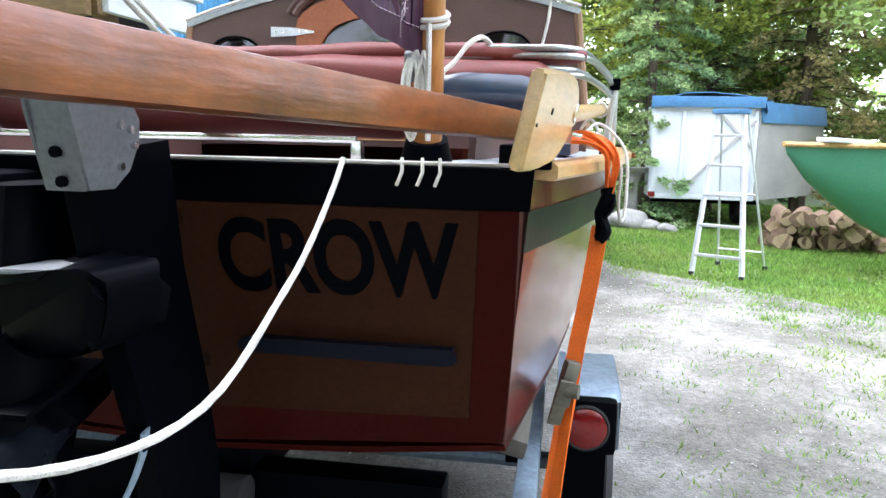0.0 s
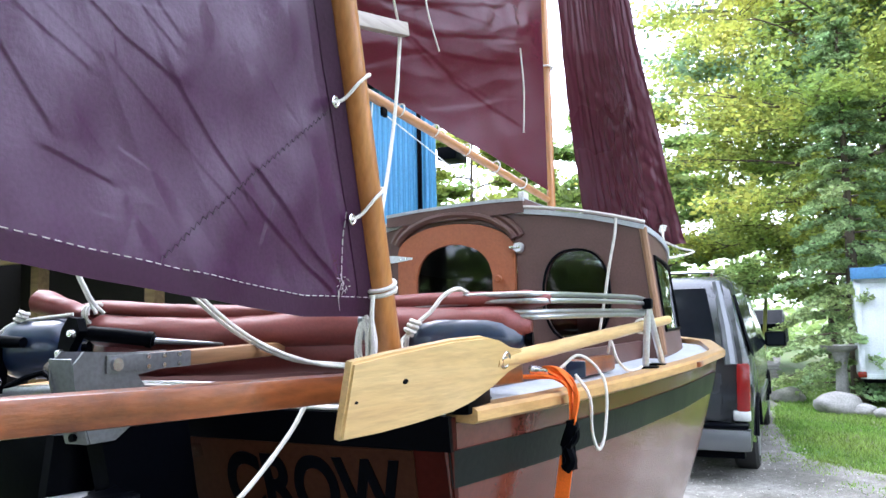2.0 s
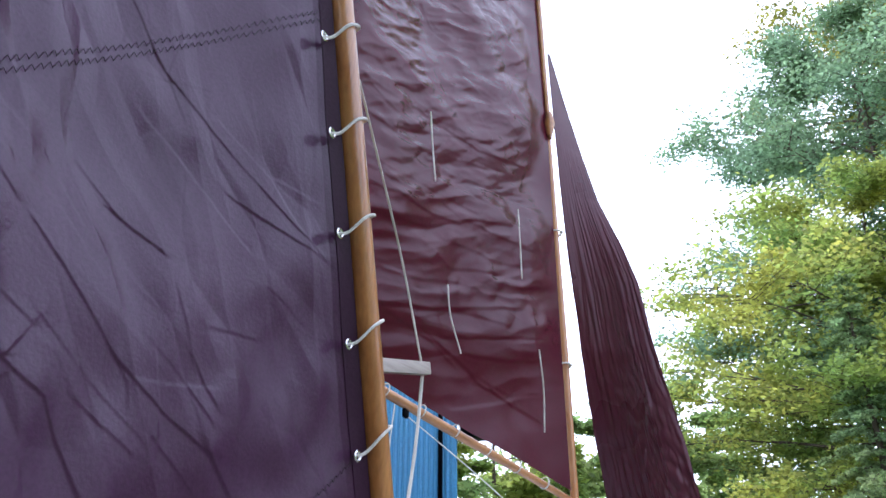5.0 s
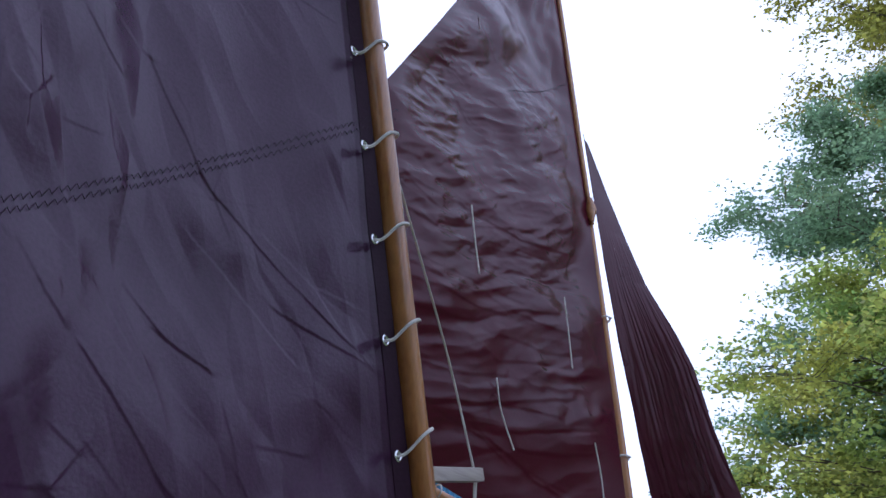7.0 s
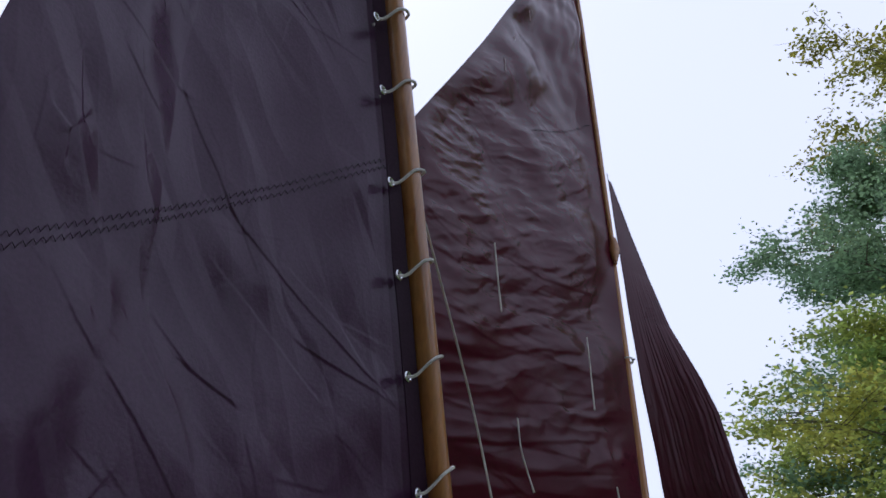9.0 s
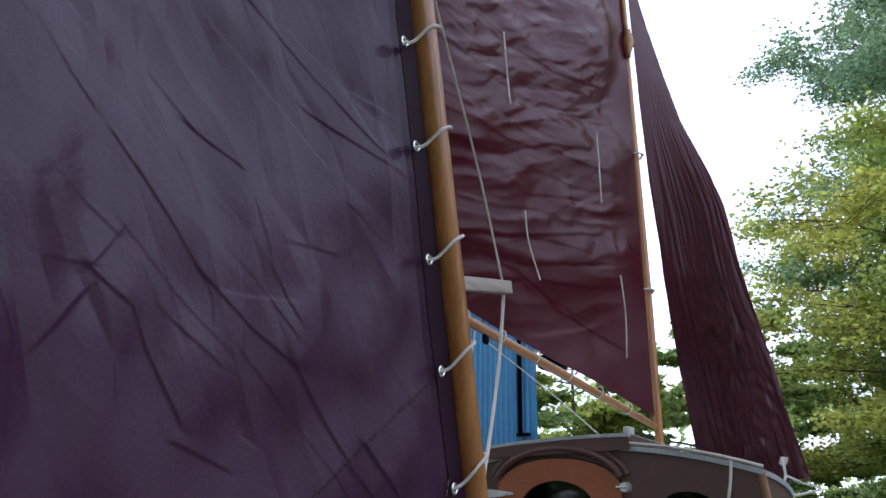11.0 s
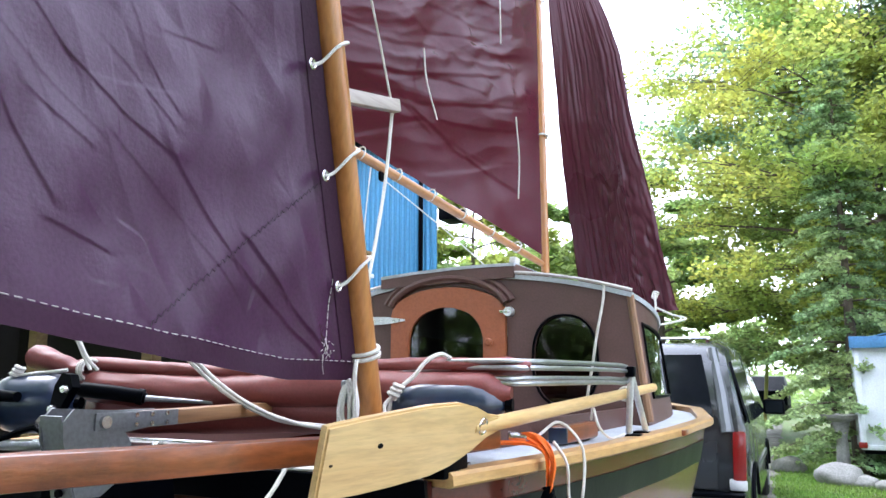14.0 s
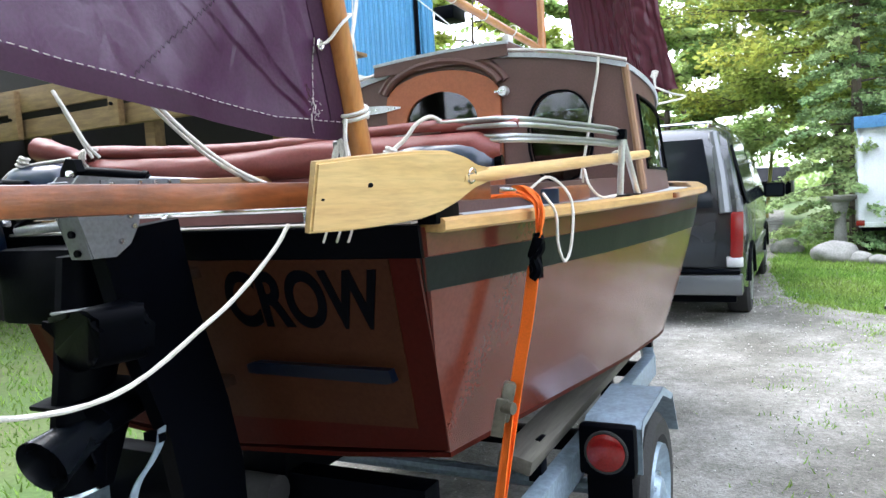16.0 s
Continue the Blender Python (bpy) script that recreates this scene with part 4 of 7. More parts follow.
# ---------- van ----------
def build_van():
    v = thing("van", (0.0, 8.2, 0), "dark grey-green van with silver lower bumper, hitched ahead of the boat", "van")
    Y0 = 5.95
    xc = 0.0

    def sec(y, half, zb, shoulder, ztop, top):
        return [(xc - half, y, zb), (xc - half * 1.01, y, shoulder * 0.72), (xc - half * 0.985, y, shoulder), (xc - top, y, ztop - 0.07), (xc - top * 0.86, y, ztop), (xc + top * 0.86, y, ztop),
                (xc + top, y, ztop - 0.07), (xc + half * 0.985, y, shoulder), (xc + half * 1.01, y, shoulder * 0.72), (xc + half, y, zb)]
    secs = [sec(Y0 + 0.10, 0.88, 0.42, 1.06, 1.06 + 0.16, 0.86), sec(Y0 + 0.02 + 0.16, 0.91, 0.36, 1.07, 1.70, 0.80), sec(Y0 + 0.36, 0.93, 0.32, 1.08, 1.88, 0.76), sec(Y0 + 1.2, 0.94, 0.3, 1.08, 1.91, 0.76),
            sec(Y0 + 2.8, 0.94, 0.3, 1.08, 1.90, 0.75), sec(Y0 + 3.3, 0.94, 0.3, 1.06, 1.80, 0.72), sec(Y0 + 4.1, 0.93, 0.3, 1.03, 1.14, 0.86), sec(Y0 + 4.7, 0.88, 0.32, 0.9, 0.96, 0.8)]
    part("body", loft(secs, True), M["van"], v, smooth=50)
    # lift gate face
    bm = loft([[(-0.84, Y0 + 0.075, 0.56), (-0.86, Y0 + 0.06, 0.8), (-0.84, Y0 + 0.07, 1.06)], [(0.66, Y0 + 0.075, 0.56), (0.68, Y0 + 0.06, 0.8), (0.68, Y0 + 0.07, 1.06)]])
    part("lift_gate", solid(bm, 0.05), M["van"], v)
    bm = loft([[(-0.70, Y0 + 0.07, 1.11), (-0.66, Y0 + 0.115, 1.42), (-0.60, Y0 + 0.20, 1.76)], [(0.66, Y0 + 0.07, 1.11), (0.63, Y0 + 0.115, 1.42), (0.57, Y0 + 0.20, 1.76)]])
    part("rear_window", solid(bm, 0.02), M["tint"], v, "tinted rear window reflecting trees")
    for s in (-1, 1):
        bm = tube([(s * 0.77, Y0 + 0.08, 1.06), (s * 0.735, Y0 + 0.125, 1.40), (s * 0.66, Y0 + 0.26, 1.82)], [0.06, 0.055, 0.045], 8)
        part("rear_pillar", bm, M["vansilver"], v, "light grey rear pillar")
        part("tail_lamp", box((0.12, 0.10, 0.50), (s * 0.86, Y0 + 0.095, 0.82), (0, s * 2, s * 6), 0.025), M["redlens"], v, "tall red tail lamp")
        part("lamp_lens", box((0.15, 0.09, 0.10), (s * 0.84, Y0 + 0.085, 0.60), (0, 0, s * 6), 0.02), M["alu_white"], v, "pale reversing lamp")
        bm = loft([[(s * 0.935, Y0 + 0.42, 1.12), (s * 0.79, Y0 + 0.5, 1.70)], [(s * 0.945, Y0 + 1.75, 1.12), (s * 0.79, Y0 + 1.75, 1.74)]])
        part("side_window", solid(bm, 0.018), M["tint"], v, "dark side window")
        bm = loft([[(s * 0.945, Y0 + 1.85, 1.12), (s * 0.79, Y0 + 1.85, 1.74)], [(s * 0.945, Y0 + 3.6, 1.10), (s * 0.78, Y0 + 3.1, 1.68)]])
        part("front_window", solid(bm, 0.018), M["tint"], v, "dark side window")
        part("roof_rail", tube([(s * 0.6, Y0 + 0.5, 1.90), (s * 0.62, Y0 + 1.2, 1.945), (s * 0.62, Y0 + 2.5, 1.945)], 0.02, 8), M["chrome"], v)
        m = part("mirror", box((0.26, 0.10, 0.19), (s * 1.08, Y0 + 3.25, 1.17), (0, 0, s * -8), 0.04), M["black"], v, "large black door mirror")
        part("glass", box((0.2, 0.006, 0.14), (s * 1.08, Y0 + 3.195, 1.17), (0, 0, s * -8)), M["tint"], m)
        for y in (Y0 + 0.78, Y0 + 3.75):
            w = part("wheel", wheel_mesh((s * 0.83, y, 0.33), 0.33, 0.22), M["rubber"], v)
            part("rim", hub_mesh((s * 0.925, y, 0.33), 0.2, s), M["alu"], w, "silver wheel rim")
            part("wheel_arch", tube([(s * 0.945, y + 0.40 * math.cos(a), 0.34 + 0.38 * math.sin(a)) for a in np.linspace(0.1, 3.04, 14)], 0.025, 6), M["black"], v)
        part("side_trim", box((0.02, 2.2, 0.07), (s * 0.952, Y0 + 2.25, 0.62), bevel=0.006), M["vansilver"], v)
    bm = box((1.84, 0.16, 0.20), (0, Y0 - 0.02, 0.40), bevel=0.04)
    part("bumper", bm, M["vansilver"], v, "silver rear bumper")
    part("bumper_pad", box((1.80, 0.15, 0.035), (0, Y0 - 0.02, 0.52), bevel=0.012), M["black"], v)
    part("valance", box((1.7, 0.1, 0.14), (0, Y0 + 0.12, 0.28), bevel=0.02), M["black"], v)
    part("plate", box((0.30, 0.012, 0.15), (-0.1, Y0 + 0.035, 0.72), bevel=0.004), M["white"], v, "white number plate without writing")
    part("gate_trim", box((1.4, 0.02, 0.03), (-0.06, Y0 + 0.035, 1.03), bevel=0.006), M["chrome"], v)
    part("roof_rack_bar", tube([(-0.62, Y0 + 0.55, 1.935), (0.62, Y0 + 0.55, 1.935)], 0.016, 6), M["chrome"], v)


build_ground()
build_house()
build_light_blockers()
build_shed()
build_ladder()
build_yard_things()
build_van()
build_trees()


# ---------- boat trailer ----------
def build_trailer():
    t = thing("boat_trailer", (0, 2.2, 0), "galvanised steel boat trailer with timber bunks under the hull", "trailer")
    for s in (-1, 1):
        part("side_rail", box((0.06, 2.5, 0.11), (s * 0.70, 1.25, 0.47), bevel=0.006), M["galv"], t)
        part("tongue_bar", box((0.06, 3.15, 0.10), (s * 0.35, 4.0, 0.47), (0, 0, s * 13), 0.006), M["galv"], t)
        part("bunk", box((0.11, 2.5, 0.05), (s * 0.650, 1.87, 0.640), (1.2, s * 14, 0), 0.006), M["greywood"], t, "weathered timber bunk")
        for y in (0.8, 1.75, 2.7):
            # black rather than galvanised: the shade under the hull is in the colour
            part("bunk_post", box((0.045, 0.06, 0.14), (s * 0.655, y, 0.57), bevel=0.004), M["black"], t)
        # mudguard: flat top with angled ends
        prof = [(0.93, 0.50), (0.93, 0.650), (0.965, 0.672), (1.34, 0.680), (1.54, 0.60), (1.66, 0.42)]
        bm = loft([[(s * x, y, z) for y, z in prof] for x in (0.775, 0.965)])
        part("mudguard", solid(bm, 0.006), M["galv"], t, "angular galvanised mudguard")
        part("guard_skirt", plate_x(s * 0.963, [(0.93, 0.60), (0.93, 0.650), (0.965, 0.672), (1.34, 0.680), (1.54, 0.60), (1.51, 0.585), (1.33, 0.65), (0.98, 0.645)], 0.005), M["galv"], t)
        h = part("lamp_housing", box((0.185, 0.06, 0.17), (s * 0.862, 0.90, 0.585), bevel=0.02), M["black"], t, "black lamp housing")
        bm = tube([(s * 0.862, 0.875, 0.585), (s * 0.862, 0.862, 0.585), (s * 0.862, 0.857, 0.585)], [0.062, 0.062, 0.05], 24)
        part("lens", bm, M["redlens"], h, "round red lamp lens")
        part("lens_ring", tube([(s * 0.862 + 0.066 * math.cos(a), 0.868, 0.585 + 0.066 * math.sin(a)) for a in np.linspace(0, 2 * math.pi, 25)], 0.006, 6), M["rubber"], h)
        part("lamp_bracket", box((0.15, 0.012, 0.26), (s * 0.855, 0.935, 0.40), bevel=0.004), M["black"], t)
        w = part("wheel", wheel_mesh((s * 0.875, 1.26, 0.30), 0.30, 0.17), M["rubber"], t)
        part("rim", hub_mesh((s * 0.945, 1.26, 0.30), 0.19, s), M["galv"], w, "galvanised spoked rim")
        for k in range(5):
            a = k * 1.2566
            part("lug_nut", tube([(s * 0.93, 1.26 + 0.075 * math.cos(a), 0.30 + 0.075 * math.sin(a)), (s * 0.955, 1.26 + 0.075 * math.cos(a), 0.30 + 0.075 * math.sin(a))], 0.010, 6), M["steel"], w)
    for y, w in ((0.12, 1.36), (1.30, 1.36), (2.42, 1.36), (3.6, 0.8)):
        # cross members in black to carry the under-hull shade
        part("cross_member", box((w, 0.07, 0.07), (0, y, 0.46), bevel=0.005), M["black"], t)
    part("axle", tube([(-0.85, 1.26, 0.30), (0.85, 1.26, 0.30)], 0.03, 10), M["galv"], t)
    # beam and keel block added in black where there is only deep shade
    part("rear_shade_beam", box((1.3, 0.09, 0.20), (-0.12, 0.30, 0.56), bevel=0.008), M["black"], t, "black beam added to stand for the shade under the stern")
    part("keel_shade_block", box((0.16, 3.0, 0.12), (0.0, 1.75, 0.66), bevel=0.008), M["black"], t, "black block added to stand for the shade under the keel")
    part("keel_roller", tube([(-0.09, 0.2, 0.62), (0.09, 0.2, 0.62)], 0.05, 14), M["rubber"], t)
    part("roller_post", box((0.05, 0.05, 0.14), (0, 0.2, 0.54)), M["galv"], t)
    part("coupler", box((0.1, 0.5, 0.09), (0, 5.7, 0.47), bevel=0.015), M["galv"], t)
    part("bow_post", box((0.07, 0.07, 0.85), (0, 4.42, 0.9), bevel=0.006), M["galv"], t)
    part("jack_wheel", wheel_mesh((0.12, 5.1, 0.12), 0.12, 0.06, 16), M["rubber"], t)


def plate_x(x, outline, thick):
    """A flat piece in the y, z plane at x."""
    bm = plate(outline, thick)
    bm.transform(Matrix(((0, 0, 1, x - thick / 2), (1, 0, 0, 0), (0, 1, 0, 0), (0, 0, 0, 1))))
    return bm


def plate_y(y, outline, thick):
    """A flat piece in the x, z plane, its back at y and its face towards the stern."""
    bm = plate(outline, thick)
    bm.transform(Matrix(((1, 0, 0, 0), (0, 0, -1, y), (0, 1, 0, 0), (0, 0, 0, 1))))
    return bm


def holed(outer, holes, thick):
    """A flat piece with openings through it, in its own plane."""
    bm = bmesh.new()
    for loop in (outer, *holes):
        v = [bm.verts.new((x, y, 0)) for x, y in loop]
        for a, b in zip(v, v[1:] + v[:1]):
            bm.edges.new((a, b))
    bmesh.ops.triangle_fill(bm, use_beauty=True, use_dissolve=False, edges=bm.edges[:], normal=(0, 0, 1))
    r = bmesh.ops.extrude_face_region(bm, geom=bm.faces[:])
    bmesh.ops.translate(bm, verts=[v for v in r["geom"] if isinstance(v, bmesh.types.BMVert)], vec=(0, 0, thick))
    bmesh.ops.recalc_face_normals(bm, faces=bm.faces)
    return bm


TO_Y = Matrix(((1, 0, 0, 0), (0, 0, -1, 0), (0, 1, 0, 0), (0, 0, 0, 1)))


def arch(cx, half, bottom, spring, top, n=14):
    """A round-headed outline."""
    pts = [(cx - half, bottom), (cx + half, bottom)]
    for k in range(n + 1):
        a = math.pi * k / n
        pts.append((cx + half * math.cos(a), spring + (top - spring) * math.sin(a)))
    return pts


def oval(cx, cz, hw, hh, n=28, p=2.4):
    out = []
    for k in range(n):
        a = 2 * math.pi * k / n
        c, s = math.cos(a), math.sin(a)
        out.append((cx + hw * math.copysign(abs(c) ** (2 / p), c), cz + hh * math.copysign(abs(s) ** (2 / p), s)))
    return out


SHEER = ([-0.05, 0.33, 0.8, 1.5, 2.2, 3.0, 3.6, 4.05, 4.28], [0.705, 0.80, 0.885, 0.965, 1.005, 0.87, 0.57, 0.22, 0.0])
CHINE_X = ([0.13, 0.8, 1.5, 2.2, 3.0, 3.6, 4.0, 4.2], [0.672, 0.755, 0.81, 0.82, 0.72, 0.46, 0.17, 0.0])
CHINE_Z = ([0.13, 0.8, 1.5, 2.2, 3.0, 3.6, 4.2], [0.825, 0.80, 0.755, 0.71, 0.70, 0.76, 0.90])
RAIL_Z = 1.365


def rake(z):
    """y of the raked transom at height z."""
    return -0.045 + (1.38 - z) * 0.32


def build_boat():
    b = thing("sailboat", (0, 2.0, 0.75), "brown wooden pocket cruiser with maroon cabin, on its trailer", "sailboat")
    us = np.linspace(0, 1, 30)
    for s, nm in ((1, "hull_side"), (-1, "hull_side")):
        secs = []
        for u in us:
            top = Vector((s * np.interp(-0.05 + u * 4.33, *SHEER), -0.045 + u * 4.325, RAIL_Z + 0.05 * max(0, u - 0.5)))
            yc = rake(0.825) + u * 4.07
            ch = Vector((s * np.interp(yc, *CHINE_X), yc, np.interp(yc, *CHINE_Z)))
            row = []
            for q in np.linspace(0, 1, 9):
                p = top.lerp(ch, q)
                p.x += s * 0.03 * math.sin(q * math.pi) * (1 - u) * min(1, u * 5)
                row.append(p)
            secs.append(row)
        part(nm, solid(loft(secs), 0.014), M["hull"], b, "glossy brown hull side", 50)
        # dark band under the rail
        band = []
        for r in secs:
            n = Vector((s, 0.0, 0.02)) * 0.004
            band.append([r[0].lerp(r[-1], q) + n + Vector((s * 0.03 * math.sin(q * math.pi) * (1 - us[len(band)]) * min(1, us[len(band)] * 5), 0, 0)) for q in (0.10, 0.17, 0.24)])
        part("painted_stripe", solid(loft(band), 0.002), M["stripe"], b, "dark green band below the rail", 60)
        # bottom
        bot = []
        for u in us:
            yc = rake(0.825) + u * 4.07
            x, z = np.interp(yc, *CHINE_X), np.interp(yc, *CHINE_Z)
            bot.append([(s * x, yc, z), (s * x * 0.55, yc + 0.01, z - 0.035), (0, yc + 0.02, z - 0.06)])
        part("bottom", solid(loft(bot), 0.012), M["border"], b, "dull red bottom", 50)
    # rail cap
    for s in (1, -1):
        secs = []
        for u in np.linspace(0, 1, 40):
            y = 0.0 + u * 4.2
            x = np.interp(y, *SHEER)
            z = RAIL_Z + 0.05 * max(0, u - 0.5)
            o, i = x + 0.038, x - 0.03
            secs.append([(s * i, y, z + 0.002), (s * i, y, z + 0.028), (s * (o - 0.008), y, z + 0.030), (s * o, y, z + 0.023), (s * o, y, z + 0.004), (s * (o - 0.008), y, z - 0.002)])
        part("rail", loft(secs, True), M["rail"], b, "pale varnished rubbing rail", 40)
    part("rail_block", box((0.02, 0.06, 0.02), (1.004, 1.50, RAIL_Z + 0.014), (0, 0, -4), 0.004), M["bumkin"], b, "dark wooden plug in the rail")
    # transom
    def tr(x, z, off=0.0):
        return (x, rake(z) - off, z)

    def slab(pts, off, thick, name, mat, label=""):
        bm = bmesh.new()
        f = [bm.verts.new(tr(x, z, off)) for x, z in pts]
        k = [bm.verts.new(tr(x, z, off - thick)) for x, z in pts]
        bm.faces.new(f)
        bm.faces.new(k[::-1])
        for a in range(len(pts)):
            c = (a + 1) % len(pts)
            bm.faces.new((f[a], f[c], k[c], k[a]))
        bmesh.ops.recalc_face_normals(bm, faces=bm.faces)
        return part(name, bm, mat, b, label)
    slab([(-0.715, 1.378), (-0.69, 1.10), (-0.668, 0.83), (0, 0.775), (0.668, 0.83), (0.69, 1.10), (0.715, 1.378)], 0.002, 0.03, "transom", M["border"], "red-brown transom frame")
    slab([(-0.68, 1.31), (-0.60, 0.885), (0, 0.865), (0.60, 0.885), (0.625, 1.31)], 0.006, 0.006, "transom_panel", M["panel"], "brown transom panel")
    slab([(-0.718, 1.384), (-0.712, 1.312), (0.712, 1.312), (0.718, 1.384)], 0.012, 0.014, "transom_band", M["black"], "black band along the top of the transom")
    part("transom_cap", box((1.40, 0.045, 0.006), (0, -0.028, 1.389), bevel=0.002), M["trim"], b, "pale worn cap strip")
    bar = [(0.155, 1.012), (0.155, 1.036), (0.185, 1.044), (0.575, 1.044), (0.58, 1.014), (0.56, 1.008)]
    slab(bar, 0.034, 0.03, "step_bar", M["bar"], "dark blue step bar on the transom")
    # boat name
    cu = bpy.data.curves.new("name", "FONT")
    cu.body, cu.size, cu.extrude, cu.offset, cu.space_character = "CROW", 0.2, 0.0012, 0.006, 0.98
    fo = new("tmp_name", cu)
    me = bpy.data.meshes.new_from_object(fo.evaluated_get(bpy.context.evaluated_depsgraph_get()))
    bpy.data.objects.remove(fo)
    bm = bmesh.new()
    bm.from_mesh(me)
    lo = Vector([min(v.co[k] for v in bm.verts) for k in range(3)])
    hi = Vector([max(v.co[k] for v in bm.verts) for k in range(3)])
    for v in bm.verts:
        u, w = (v.co.x - lo.x) / (hi.x - lo.x), (v.co.y - lo.y) / (hi.y - lo.y)
        z = 1.135 + 0.148 * w + 0.006 * u
        v.co = Vector((0.135 + 0.455 * u, rake(z) - 0.0075 - v.co.z, z))
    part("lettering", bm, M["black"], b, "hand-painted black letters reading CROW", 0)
    # decks and cockpit
    for s in (1, -1):
        secs = [[(s * (np.interp(y, *SHEER) - 0.02), y, 1.378), (s * (np.interp(y, *SHEER) - 0.22), y, 1.388)] for y in np.linspace(0.0, 3.9, 24)]
        part("side_deck", solid(loft(secs), 0.01), M["deck"], b, "grey painted side deck")
        secs = [[(s * (np.interp(y, *SHEER) - 0.215), y, 1.30), (s * (np.interp(y, *SHEER) - 0.205), y, 1.455)] for y in np.linspace(0.28, 1.69, 12)]
        part("coaming", solid(loft(secs), 0.016), M["cabin"], b, "brown cockpit coaming")
    part("aft_deck", box((1.30, 0.26, 0.012), (0, 0.12, 1.378), bevel=0.003), M["black"], b, "dark aft deck")
    part("cockpit_sole", box((1.2, 1.5, 0.02), (0, 0.95, 1.02)), M["cabin"], b)
    part("foredeck", loft([[(-0.75, 3.2, 1.40), (0, 3.2, 1.46), (0.75, 3.2, 1.40)], [(-0.45, 3.7, 1.40), (0, 3.7, 1.45), (0.45, 3.7, 1.40)], [(-0.03, 4.2, 1.41), (0, 4.22, 1.43), (0.03, 4.2, 1.41)]]), M["deck"], b)
    part("traveller", tube([(-0.45, 0.02, 1.425), (0.40, 0.0, 1.425)], 0.007, 8), M["steel"], b, "bright traveller rod")
    for x in (-0.45, -0.05, 0.40):
        part("traveller_foot", box((0.02, 0.03, 0.04), (x, 0.01, 1.405), bevel=0.004), M["steel"], b)
    for x in (0.495, 0.53, 0.56):
        part("bungee_hook", tube([(x, -0.055, 1.398), (x + 0.003, -0.068, 1.375), (x - 0.006, -0.070, 1.352)], 0.003, 6), M["rope"], b)
    # cabin
    Y = 1.70

    def roof(x):
        return 2.025 - 0.21 * x * x + 0.03 * x
    outer = [(-0.845, 1.385), (0.845, 1.385), (0.785, 1.915)] + [(x, roof(x)) for x in np.linspace(0.70, -0.70, 15)] + [(-0.785, 1.878)]
    door = arch(-0.04, 0.29, 1.41, 1.855, 1.985)
    win_r, win_l = oval(0.508, 1.645, 0.137, 0.187), oval(-0.59, 1.625, 0.137, 0.187)
    bm = holed(outer, (door, win_r, win_l), 0.02)
    bm.transform(Matrix.Translation((0, Y + 0.02, 0)) @ TO_Y)
    part("bulkhead", bm, M["cabin"], b, "maroon-brown cabin bulkhead", 0)
    for w, nm in ((win_r, 0), (win_l, 1)):
        cx, cz = (0.508, 1.645) if nm == 0 else (-0.59, 1.625)
        wf = part("portlight", loft_ring(oval(cx, cz, 0.146, 0.196), w, Y - 0.001, 0.012), M["black"], b, "dark rim of the rounded cabin window")
        part("pane", plate_y(Y + 0.012, oval(cx, cz, 0.139, 0.189), 0.004), M["glass"], wf, "dark glass pane")
    lite = [(-0.231, 1.47), (0.141, 1.47)] + [(q.x, q.z) for q in smoothcurve([(0.141, 0, 1.745), (0.118, 0, 1.81), (0.062, 0, 1.862), (-0.045, 0, 1.888), (-0.152, 0, 1.862), (-0.208, 0, 1.81), (-0.231, 0, 1.745)], 24)]
    bm = holed(arch(-0.04, 0.285, 1.415, 1.855, 1.98), (lite,), 0.026)
    bm.transform(Matrix.Translation((0, Y + 0.008, 0)) @ TO_Y)
    d = part("door", bm, M["door"], b, "orange-brown arched companionway door", 0)
    part("pane", plate_y(Y + 0.002, [((x + 0.045) * 1.02 - 0.045, (z - 1.68) * 1.02 + 0.0 + 1.68) for x, z in lite], 0.004), M["glass"], d, "dark door glass")
    part("knob", tube([(0.175, Y - 0.018, 1.726), (0.175, Y - 0.045, 1.726), (0.175, Y - 0.05, 1.726)], [0.012, 0.018, 0.012], 14), M["door"], d, "small turned wooden knob")
    for z in (1.835, 1.50):
        hg = part("hinge", plate_y(Y - 0.018, [(-0.43, z - 0.020), (-0.34, z - 0.016), (-0.25, z - 0.004), (-0.25, z + 0.004), (-0.34, z + 0.016), (-0.43, z + 0.020)], 0.004), M["alu_white"], d, "stainless strap hinge")
        for x in (-0.41, -0.38, -0.31, -0.28):
            part("screw", tube([(x, Y - 0.021, z), (x, Y - 0.025, z)], 0.006, 8), M["steel"], hg)
    part("latch", tube([(0.262, Y - 0.001, 1.858), (0.262, Y - 0.03, 1.858)], [0.024, 0.02], 16), M["alu_white"], b, "round stainless latch")
    part("latch_tongue", box((0.05, 0.008, 0.012), (0.25, Y - 0.028, 1.858), bevel=0.002), M["steel"], b)
    for r, off in ((0.0, 0.022), (0.030, 0.034)):
        pts = []
        for k in range(25):
            a = math.radians(162 - 144 * k / 24)
            pts.append((-0.042 + (0.336 - r) * math.cos(a) * 0.985, Y - off + 0.018, 1.835 + (0.212 - r * 0.9) * math.sin(a) ** 0.9))
        part("hood_moulding", tube(pts, 0.017, 8), M["cabin"], b, "brown arched drip moulding over the door")
    # cabin sides, roof, front
    for s in (1, -1):
        lo, hi = [], []
        for y in np.linspace(Y, 3.35, 10):
            u = (y - Y) / 1.65
            lo.append((s * (0.845 - 0.20 * u ** 2.6), y, 1.385))
            hi.append((s * (0.785 - 0.21 * u ** 2.6), y, (1.915 if s > 0 else 1.878) - 0.10 * u ** 1.5))
        # window cut as a run of panels: below, above, before and behind the pane
        rows = []
        for a, c in zip(lo, hi):
            a, c = Vector(a), Vector(c)
